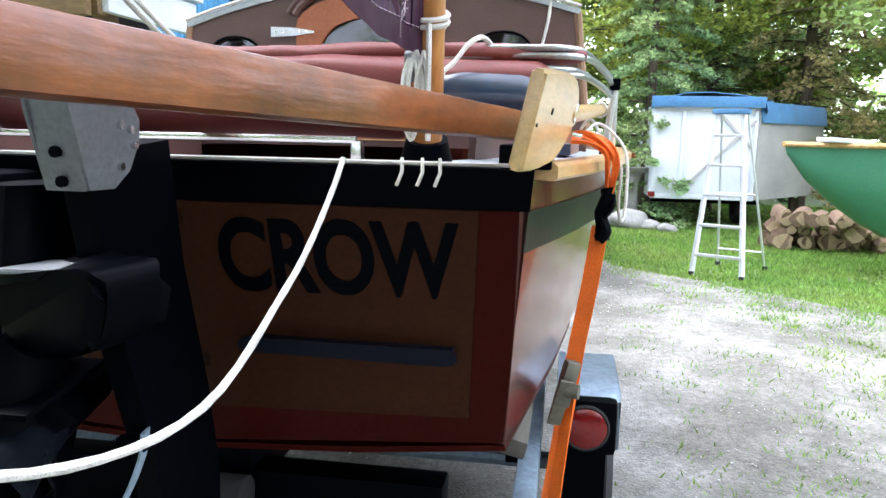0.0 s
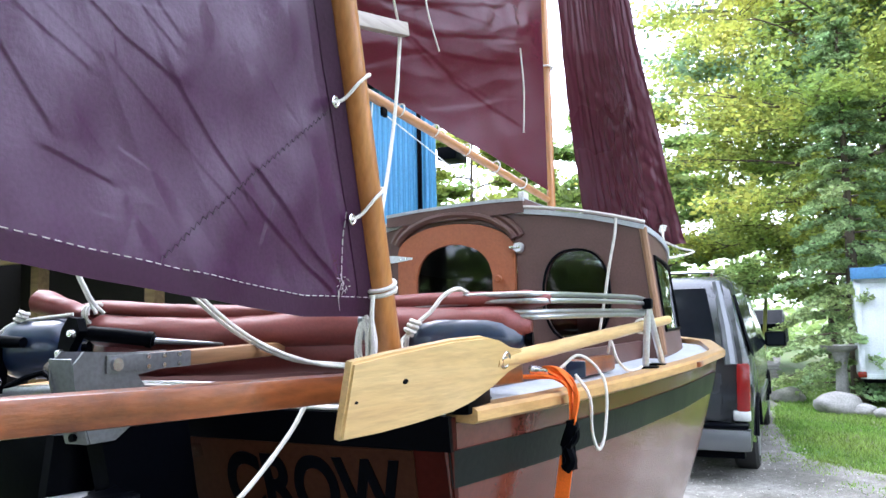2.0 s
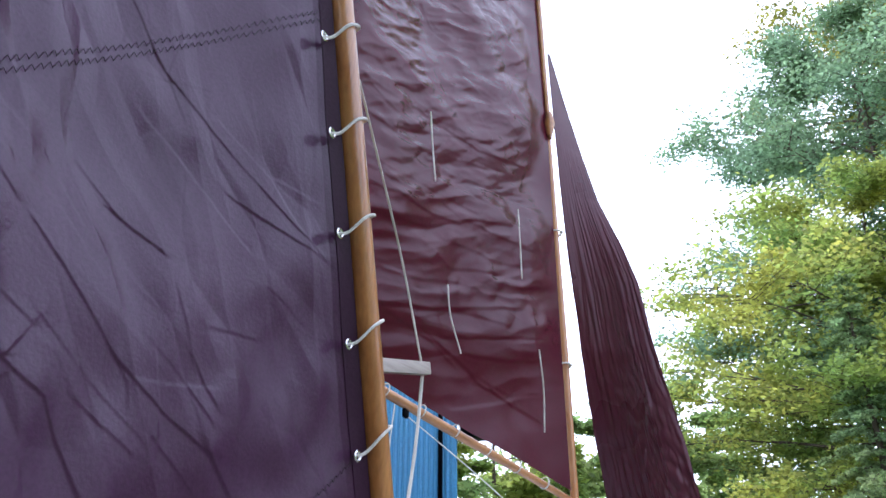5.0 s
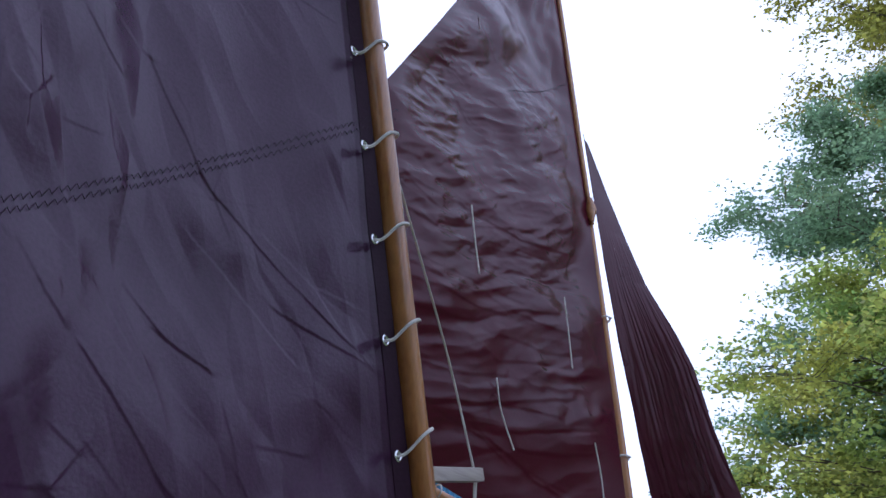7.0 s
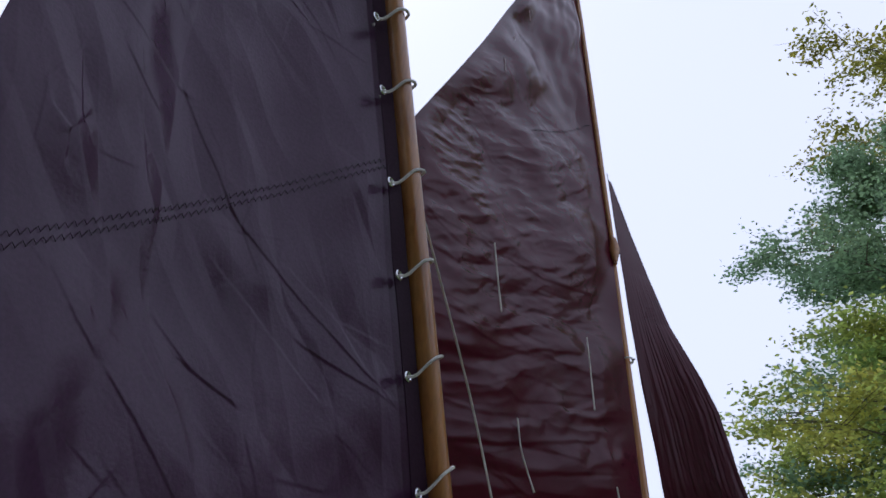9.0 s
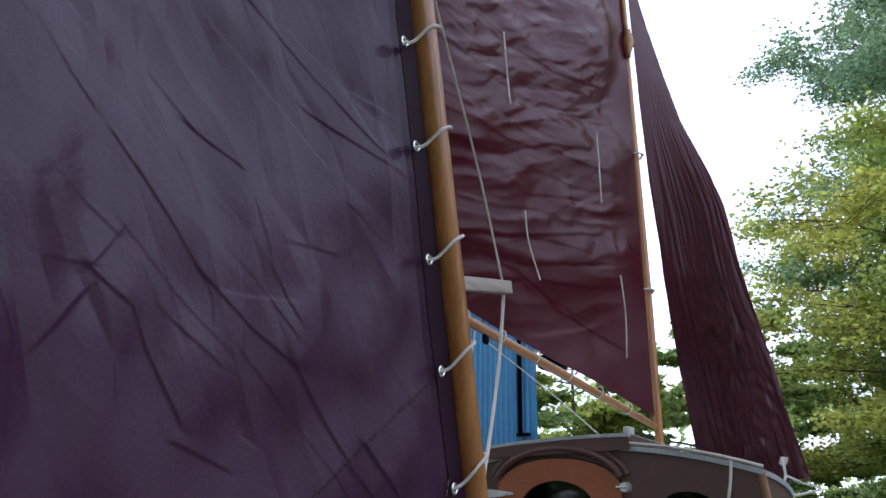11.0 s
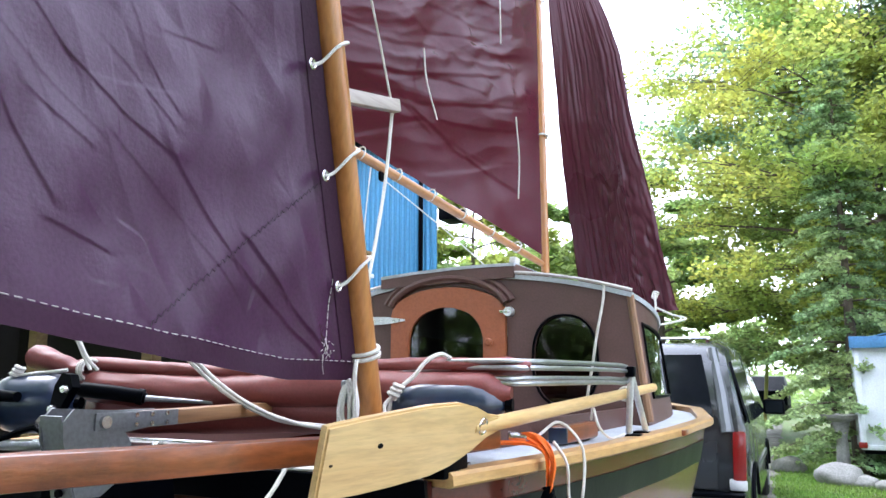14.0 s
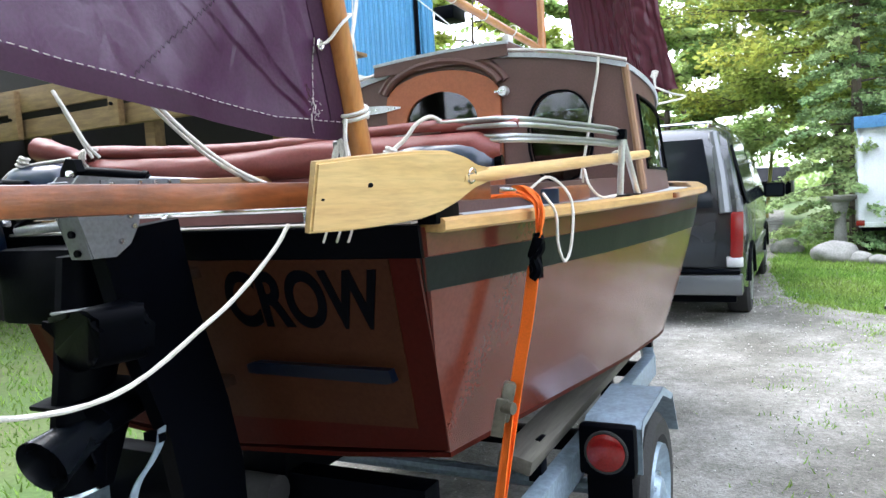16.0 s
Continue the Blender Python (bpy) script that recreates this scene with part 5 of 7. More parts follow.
            rows.append([a, a.lerp(c, 0.20), a.lerp(c, 0.80), c])
        bm = bmesh.new()
        vs = [[bm.verts.new(p) for p in r] for r in rows]
        for i in range(9):
            for k in range(3):
                if k == 1 and 1 <= i <= 5:
                    continue
                bm.faces.new((vs[i][k], vs[i][k + 1], vs[i + 1][k + 1], vs[i + 1][k]))
        part("cabin_side", solid(bm, 0.014), M["cabin"], b, "", 40)
        pane = loft([[r[1] - Vector((s * 0.004, 0, 0)), r[2] - Vector((s * 0.004, 0, 0))] for r in rows[1:7]])
        part("side_pane", solid(pane, 0.004), M["glass"], b, "dark cabin side window")
        edge = [rows[1][1], rows[1][2]] + [r[2] for r in rows[2:7]] + [rows[6][1]] + [r[1] for r in rows[5:0:-1]]
        part("pane_gasket", tube([p + Vector((s * 0.003, 0, 0)) for p in edge], 0.006, 8), M["black"], b, "black window gasket")
        part("corner_post", tube([(s * 0.848, Y + 0.004, 1.40), (s * 0.788, Y + 0.004, 1.91 if s > 0 else 1.875)], 0.016, 8), M["post"], b, "varnished corner trim")
    secs = []
    for y in np.linspace(Y - 0.012, 3.4, 12):
        u = max(0, (y - Y)) / 1.7
        k = 1 - 0.26 * u ** 2.6
        secs.append([(x * k, y, roof(x) - 0.10 * u ** 1.5 + 0.006) for x in np.linspace(-0.80, 0.80, 17)])
    part("cabin_roof", solid(loft(secs), 0.02), M["deck"], b, "grey cabin roof with pale edge", 40)
    part("roof_edge", tube([(x, Y - 0.012, roof(x) + 0.016) for x in np.linspace(-0.80, 0.80, 24)], 0.008, 6), M["trim"], b, "pale roof edge")
    part("cabin_front", loft([[(-0.64, 3.35, 1.40), (0, 3.5, 1.46), (0.64, 3.35, 1.40)], [(-0.57, 3.33, 1.78), (0, 3.42, 1.92), (0.57, 3.33, 1.81)]]), M["cabin"], b)
    bm = holed([(-0.378, 1.985), (0.292, 2.008), (0.292, 2.068), (0.0, 2.066), (-0.376, 2.040)], (), 0.022)
    bm.transform(Matrix.Translation((0, Y - 0.004, 0)) @ TO_Y)
    part("hatch_front", bm, M["cabin"], b, "brown front board of the sliding hatch", 0)
    secs = [[(x, y, z + 0.006) for x, z in ((-0.378, 2.036), (-0.2, 2.052), (0.0, 2.063), (0.15, 2.067), (0.294, 2.066))] for y in (Y - 0.03, Y + 0.3, Y + 0.75)]
    part("sliding_hatch", solid(loft(secs), 0.014), M["deck"], b, "pale sliding hatch top")
    part("hatch_side", box((0.02, 0.74, 0.07), (0.284, Y + 0.36, 2.034)), M["cabin"], b)
    part("hatch_side", box((0.02, 0.74, 0.07), (-0.366, Y + 0.36, 2.008)), M["cabin"], b)
    part("roof_cleat", box((0.03, 0.07, 0.035), (0.27, Y + 0.05, 2.09), bevel=0.008), M["trim"], b)
    # the cabin's inner shade is put into the floor's near-black colour
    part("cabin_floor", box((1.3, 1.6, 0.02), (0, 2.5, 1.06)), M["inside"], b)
    part("shelf_box", box((0.16, 0.1, 0.1), (0.53, 1.95, 1.5), bevel=0.01), M["white"], b, "pale box behind the window")
    return b


def loft_ring(outer, inner, y, thick):
    bm = ring_plate(outer, inner, thick)
    bm.transform(Matrix.Translation((0, y, 0)) @ TO_Y)
    return bm


# ---------- spars ----------
MIZ_A, MIZ_D = Vector((0.5450, -0.1015, 2.0215)), Vector((0.06074, -0.33447, 0.94045))


def miz(z, off=(0, 0, 0)):
    """The mizzen mast's axis at height z."""
    return MIZ_A + MIZ_D * ((z - MIZ_A.z) / MIZ_D.z) + Vector(off)


def build_spars():
    m = thing("mizzen_mast", miz(1.38), "varnished round wooden mizzen mast raked aft", "mast")
    part("pole", tube([miz(z) for z in np.linspace(1.36, 4.75, 14)], [0.029 - 0.009 * max(0, (z - 2.6) / 2.15) for z in np.linspace(1.36, 4.75, 14)], 18), M["spar"], m)
    part("mast_step", tube([miz(1.37), miz(1.43)], [0.055, 0.04], 16), M["black"], m)
    part("crosspiece", box((0.026, 0.25, 0.034), (0.478, 0.117, 2.262), (12, 0, -3), 0.004), M["strut"], m, "short pale grey wooden strut")
    bk = thing("bumkin", (0.6, -0.5, 1.45), "square varnished red-brown timber bumkin over the stern", "spar")
    a, e = Vector((0.754, 0.22, 1.447)), Vector((0.402, -1.25, 1.484))
    d = (e - a).normalized()
    bm = box((0.050, (e - a).length, 0.045), (0, 0, 0), bevel=0.006)
    bm.transform(look_along(a, e))
    part("beam", bm, M["bumkin"], bk)
    part("end_eye", tube(coil(e + Vector((0, 0, 0.05)), (1, 0, 0), 0.022, 0, 1.0), 0.005, 6), M["steel"], bk)
    part("deck_pad", box((0.09, 0.12, 0.042), (0.70, 0.04, 1.403), bevel=0.005), M["black"], bk)
    mm = thing("main_mast", (0, 3.06, 1.95), "slim varnished wooden main mast with gunter yard", "mast")
    part("pole", tube([(0.006, 3.07, 1.95), (0.0, 3.06, 3.2), (-0.008, 3.045, 4.2), (-0.01, 3.03, 5.05)], [0.026, 0.026, 0.024, 0.02], 14), M["spar"], mm)
    part("yard", tube([(0.016, 3.005, 4.78), (0.0, 3.0, 5.4), (-0.008, 2.99, 6.4), (-0.02, 2.985, 7.4), (-0.045, 2.98, 8.7)], [0.014, 0.022, 0.022, 0.02, 0.014], 12), M["boomwood"], mm)
    part("jaw", tube([(0.022, 3.0, 5.0), (0.02, 3.0, 4.9), (0.016, 3.0, 4.8)], [0.02, 0.042, 0.018], 12), M["boomwood"], mm, "wooden yard jaw")
    part("mast_collar", tube([(0.004, 3.07, 1.97), (0.004, 3.07, 2.08)], [0.05, 0.035], 12), M["black"], mm)
    for z in (3.09, 4.03):
        part("hoop", tube(coil((0.0, 3.06 - 0.012 * (z - 3), z), (0, 0.1, 1), 0.04, 0.004, 1.1), 0.006, 6), M["rope"], mm)
        part("hoop_tail", tube([(0.035, 3.04, z), (0.06, 3.02, z - 0.012)], 0.006, 6), M["rope"], mm)
    bo = thing("boom", (-0.3, 2.0, 2.5), "varnished wooden boom rising aft from the main mast", "boom")
    B0, B1 = Vector((-0.005, 3.03, 2.262)), Vector((-0.80, 0.72, 2.905))
    part("pole", tube([B0.lerp(B1, u) for u in np.linspace(0, 1, 8)], [0.019, 0.022, 0.024, 0.025, 0.025, 0.024, 0.022, 0.02], 12), M["boomwood"], bo)
    for k in range(9):
        p = B0.lerp(B1, 0.10 + 0.1 * k)
        part("lacing", tube(coil(p + Vector((0, 0, 0.012)), (B1 - B0), 0.033, 0.004, 1.15, 16), 0.004, 5), M["rope"], bo)
    part("sheet_block", box((0.02, 0.05, 0.05), B0.lerp(B1, 0.545) - Vector((0, 0, 0.045)), bevel=0.012), M["black"], bo)


def look_along(a, b):
    """The pose of a bar whose y axis runs from a to b."""
    d = (b - a).normalized()
    x = d.cross(Vector((0, 0, 1))).normalized()
    z = x.cross(d)
    m = Matrix((x, d, z)).transposed().to_4x4()
    m.translation = (a + b) / 2
    return m


# ---------- sails ----------
def sheet(name, X, Y, Z, mat, parent):
    """A fine sheet of cloth from grids of coordinates."""
    V = np.stack([np.asarray(X), Y, Z], -1) - np.array(parent.location)
    n, m = V.shape[:2]
    k = (np.arange(n - 1)[:, None] * m + np.arange(m - 1)[None, :]).ravel()
    me = mesh_np(name, V.reshape(-1, 3), np.stack([k, k + 1, k + m + 1, k + m], 1), mat)
    me.polygons.foreach_set("use_smooth", np.ones(len(me.polygons), bool))
    ob = new(name, me)
    ob.parent = parent
    return ob


def tents(p, q, creases, gain, near_k, far_k):
    """Sum of fold lines over arrays p, q; each line is (path, depth, width) and falls off fast on one side, slowly on the other."""
    tot = np.zeros_like(p)
    for path, depth, width in creases:
        near, far = 0.003 + near_k * width, 0.02 + far_k * width
        hit = np.where((q > min(b for a, b in path) - far) & (q < max(b for a, b in path) + far) & (p > min(a for a, b in path) - far) & (p < max(a for a, b in path) + far))
        if not len(hit[0]):
            continue
        pp, qq = p[hit], q[hit]
        best = np.zeros_like(pp)
        for (a0, b0), (a1, b1) in zip(path, path[1:]):
            da, db = a1 - a0, b1 - b0
            L = math.hypot(da, db)
            t = np.clip(((pp - a0) * da + (qq - b0) * db) / (L * L), 0, 1)
            ra, rb = pp - a0 - t * da, qq - b0 - t * db
            r = np.hypot(ra, rb) + 1e-6
            k = 0.5 + 0.5 * (da * rb - db * ra) / (L * r)
            w = near + (far - near) * k * k
            f = np.clip(1 - r / w, 0, 1)
            best = np.maximum(best, f * (0.55 + 0.45 * f))
        tot[hit] += depth * gain * best
    return tot


def build_mizzen_sail():
    t = thing("mizzen_sail", (0.52, -0.5, 1.6), "maroon sailcloth mizzen with creases, laced to its mast", "sail")
    foot_y = [0.02, -0.015, -0.201, -0.508, -0.721, -0.877, -1.15]
    foot_z = [1.575, 1.578, 1.58, 1.618, 1.647, 1.672, 1.72]

    def place(u, v):
        """u from the luff aft, v from the foot up."""
        z = 1.578 + v * 3.0
        luff = miz(z)
        ly = luff.y - 0.022
        leech_y = float(np.interp(z, [1.72, 2.2, 2.73, 3.4, 4.58], [-1.17, -1.235, -1.236, -1.19, -1.08]))
        y = ly + (leech_y - ly) * u
        fz = float(np.interp(-y, [-q for q in foot_y], foot_z))
        zz = fz + (4.58 - fz) * v
        luff2 = miz(zz).x
        x = luff2 - 0.004 - 0.016 * min(1, u * 18) + (0.50 - luff2 + 0.02 * v) * min(1, u * 1.6) - 0.05 * math.sin(math.pi * min(1, u)) * math.sin(math.pi * min(1, v * 1.1 + 0.08))
        ys = miz(zz).y - 0.022
        return Vector((x, ys + (leech_y - ys) * u, zz))
    # creases: paths in y, z with depth and width
    cr = [
        ([(-0.893, 2.219), (-0.841, 2.177), (-0.718, 2.059)], 0.008, 0.012), ([(-0.718, 2.059), (-0.623, 2.0), (-0.526, 1.952)], 0.011, 0.013),
        ([(-0.519, 1.953), (-0.363, 1.797), (-0.124, 1.636)], 0.020, 0.030), ([(-0.56, 2.418), (-0.322, 2.369), (-0.136, 2.333)], 0.008, 0.012),
        ([(-0.953, 2.012), (-0.895, 2.021)], 0.008, 0.012), ([(-0.895, 2.021), (-0.856, 2.086)], 0.008, 0.010),
        ([(-0.892, 2.014), (-0.823, 1.981), (-0.786, 1.927), (-0.725, 1.842)], 0.010, 0.014), ([(-0.965, 2.126), (-0.868, 2.078)], 0.008, 0.010),
        ([(-0.949, 1.907), (-0.889, 1.996)], 0.009, 0.013), ([(-0.603, 1.829), (-0.54, 1.799)], -0.010, 0.007), ([(-0.628, 2.195), (-0.583, 2.102), (-0.525, 2.035)], 0.008, 0.016),
        ([(-0.783, 2.296), (-0.67, 2.256)], 0.009, 0.011), ([(-0.631, 1.957), (-0.499, 1.861), (-0.361, 1.747)], 0.009, 0.018), ([(-0.333, 1.841), (-0.224, 1.743), (-0.104, 1.647)], 0.022, 0.030),
        ([(-0.769, 1.984), (-0.673, 1.931)], 0.007, 0.013), ([(-0.297, 1.781), (-0.311, 1.719)], 0.010, 0.014), ([(-0.722, 1.807), (-0.626, 1.776)], 0.009, 0.014),
        ([(-1.142, 2.84), (-1.012, 2.804), (-0.9, 2.785)], 0.007, 0.010), ([(-0.9, 2.785), (-0.818, 2.69), (-0.754, 2.615)], 0.008, 0.010), ([(-0.754, 2.615), (-0.626, 2.526), (-0.316, 2.368)], 0.008, 0.010),
        ([(-0.788, 3.203), (-0.705, 3.134), (-0.578, 3.121)], 0.007, 0.010), ([(-1.109, 2.673), (-1.071, 2.578)], -0.010, 0.008), ([(-1.113, 2.549), (-1.08, 2.536), (-1.068, 2.491)], -0.010, 0.008),
        ([(-1.08, 2.536), (-1.063, 2.585)], 0.007, 0.009), ([(-1.095, 2.354), (-1.051, 2.326)], 0.009, 0.011), ([(-1.021, 2.315), (-0.97, 2.271), (-0.933, 2.245)], 0.008, 0.010),
        ([(-0.838, 2.342), (-0.771, 2.294)], 0.009, 0.012), ([(-1.041, 2.746), (-0.955, 2.702)], 0.007, 0.009), ([(-1.008, 2.547), (-0.958, 2.561)], 0.008, 0.009)]

    rng = random.Random(41)
    for k in range(60):
        y, z = rng.uniform(-1.15, -0.12), 1.64 + 2.2 * rng.random() ** 1.2
        a = rng.gauss(-1.0, 0.35) if rng.random() < 0.7 else rng.uniform(0, 3.1)
        ln = rng.uniform(0.03, 0.16)
        bend = rng.uniform(-0.3, 0.3)
        mid = (y, z)
        cr.append(([(y - ln * math.cos(a - bend), z - ln * math.sin(a - bend)), mid, (y + ln * math.cos(a + bend), z + ln * math.sin(a + bend))],
                   rng.choice([-1, 1]) * rng.uniform(0.002, 0.006), rng.uniform(0.006, 0.018)))

    def folds(y, z):
        """Height of all the creases: a steep facet on one side of each line, a broad one on the other."""
        wob = [np.array([noise.noise((a * 5, b * 5, s)) * 0.006 + noise.noise((a * 24, b * 24, s)) * 0.0015 for a, b in zip(y.ravel(), z.ravel())]).reshape(y.shape) for s in (1.0, 8.0)]
        wave = [min(1.0, max(0.2, 0.6 + 1.3 * noise.noise((a * 3, b * 3, 21.0)))) for a, b in zip(y.ravel(), z.ravel())]
        fade = np.array([min(1.0, max(0.3, 0.75 + 1.0 * noise.noise((a * 5, b * 5, 33.0)))) for a, b in zip(y.ravel(), z.ravel())]).reshape(y.shape)
        crumple = np.zeros_like(y).ravel()
        for k, (a, b) in enumerate(zip(y.ravel(), z.ravel())):
            along, across = 0.55 * a - 0.83 * b, 0.83 * a + 0.55 * b
            d = noise.voronoi((across * 8.0, along * 3.4, 0.5))[0]
            crumple[k] = 0.009 * min(0.6, d[1] - d[0]) * wave[k]
        crumple = crumple.reshape(y.shape)
        return tents(y + wob[0], z + wob[1], cr, 0.22, 0.13, 5.5) * fade + crumple

    def swell(y, z):
        q = Vector((y * 3.2, z * 2.2, 0))
        h = 0.018 * noise.noise(q) + 0.010 * noise.noise(q * 2.6 + Vector((9, 3, 1)))
        d = noise.noise((y * 4 + z * 1.5, (y * 0.4 + z) * 1.2, 5.0))
        e = noise.noise((y * 9 + z * 5, z * 2.6 - y * 1.2, 15.0))
        h += 0.012 * (0.35 - abs(d)) * max(0, min(1, noise.noise((y * 2, z * 2, 11.0)) + 0.5)) + 0.005 * (0.3 - abs(e))
        return h

    def relief(p, u):
        h = swell(p.y, p.z) + float(folds(np.array([p.y]), np.array([p.z]))[0])
        return h * min(1, u * 9)
    nu = 500
    vs = list(np.linspace(0, 0.70, 800)) + list(np.linspace(0.70, 1, 81))[1:]
    base = [[place(i / nu, v) for i in range(nu + 1)] for v in vs]
    Y = np.array([[p.y for p in row] for row in base])
    Z = np.array([[p.z for p in row] for row in base])
    H = (folds(Y, Z) + np.array([[swell(p.y, p.z) for p in row] for row in base])) * np.minimum(1, np.arange(nu + 1) / nu * 9)[None, :]
    sheet("panel", [[p.x for p in row] for row in base] + H, Y, Z, M["sail"], t)

    def on(u, v, out=0.003):
        p = place(u, v)
        return p + Vector((relief(p, u) + out, 0, 0))
    # doubled tape along the foot and the luff; the luff's dark colour includes shade
    part("foot_tape", solid(loft([[on(k / 80, v, 0.0012) for v in (0.0, 0.006, 0.0125)] for k in range(81)]), 0.001), M["tape"], t, "doubled foot tape", 80)
    part("luff_tape", solid(loft([[on(u, k / 162, 0.0012) for u in (0.0, 0.01, 0.02, 0.03, 0.04)] for k in range(2, 160)]), 0.001), M["tape"], t, "doubled luff tape, darkened for shade where the cloth curls", 80)
    # seams: dashes along the foot tape, zigzag across the corner and higher up
    for k in range(64):
        u = 0.02 + k * 0.015
        if u > 0.97:
            break
        a, b = on(u, 0.0135), on(u + 0.009, 0.0135)
        part("foot_stitch", tube([a, b], 0.0008, 4), M["thread"], t)
    def zigzag(y0, z0, y1, z1, n, w, nm):
        pts = []
        for k in range(n + 1):
            y, z = y0 + (y1 - y0) * k / n, z0 + (z1 - z0) * k / n + w * (1 if k % 2 else -1)
            fz = float(np.interp(-y, [-q for q in foot_y], foot_z))
            v = (z - fz) / (4.58 - fz)
            ys = miz(z).y - 0.022
            le = float(np.interp(1.578 + v * 3.0, [1.72, 2.2, 2.73, 3.4, 4.58], [-1.17, -1.235, -1.236, -1.19, -1.08]))
            pts.append(on((y - ys) / (le - ys), v, 0.0022))
        part(nm, tube(pts, 0.0006, 4), M["seam"], t)
    for d in (0.0,):
        zigzag(-0.548, 1.668 + d, -0.13, 2.004 + d, 70, 0.0045, "corner_seam")
    for d in (0.0, 0.022):
        zigzag(-1.15, 2.27 + d, -0.40, 2.935 + d, 120, 0.006, "upper_seam")
    for k in range(26):
        a = k * 2.4
        c = (0.085 + 0.035 * math.cos(a) * (k % 5) / 5, 0.022 + 0.013 * math.sin(a * 1.3))
        part("tack_stitch", tube([on(c[0], c[1]), on(c[0] - 0.006 * math.cos(a), c[1] + 0.003 * math.sin(a))], 0.0007, 4), M["thread"], t)
    for k in range(10):
        v = 0.012 + 0.006 * k
        part("tack_stitch", tube([on(0.10 - 0.006 * k, v), on(0.096 - 0.006 * k, v + 0.0045)], 0.0010, 4), M["thread"], t)
    for k in range(9):
        part("tack_stitch", tube([on(0.10 + 0.0 * k, 0.004 + 0.0015 * k), on(0.10, 0.005 + 0.0015 * k)], 0.0010, 4), M["thread"], t)
    # eyelets and lacings up the luff
    for h in (0.002, 0.223, 0.435, 0.652, 0.854, 1.054, 1.266, 1.446, 1.64, 1.84, 2.04, 2.24, 2.44):
        c = Vector((0.524, -0.088, 1.772)) + Vector((0.0618, -0.3557, 1.0)) * h
        part("eyelet", tube(coil(c + Vector((0.004, 0, 0)), (1, 0, 0), 0.0095, 0.0, 1.0, 18), 0.0032, 6), M["steel"], t)
        m = miz(c.z + 0.062)
        ln = smoothcurve([c, c + Vector((0.012, 0.020, 0.010)), m + Vector((0.030, -0.016, -0.016)), m + Vector((0.026, 0.026, 0.010)), m + Vector((-0.015, 0.032, 0.006)), m + Vector((-0.034, 0.0, -0.012)), c + Vector((-0.02, 0.02, 0.008))], 22)
        part("lacing", tube(ln, 0.0038, 6), M["rope"], t)
    z = 1.627
    m = miz(z)
    part("tack_lashing", tube(coil(m - Vector((0, 0, 0.004)), (0.06, -0.33, 0.94), 0.034, 0.006, 2.3, 40), 0.005, 6), M["rope"], t)
    part("tack_tail", tube(smoothcurve([m + Vector((0.01, -0.05, -0.005)), m + Vector((0.012, -0.06, -0.05)), m + Vector((0.01, -0.05, -0.12)), m + Vector((0.012, -0.055, -0.2))], 10), 0.005, 6), M["rope"], t)


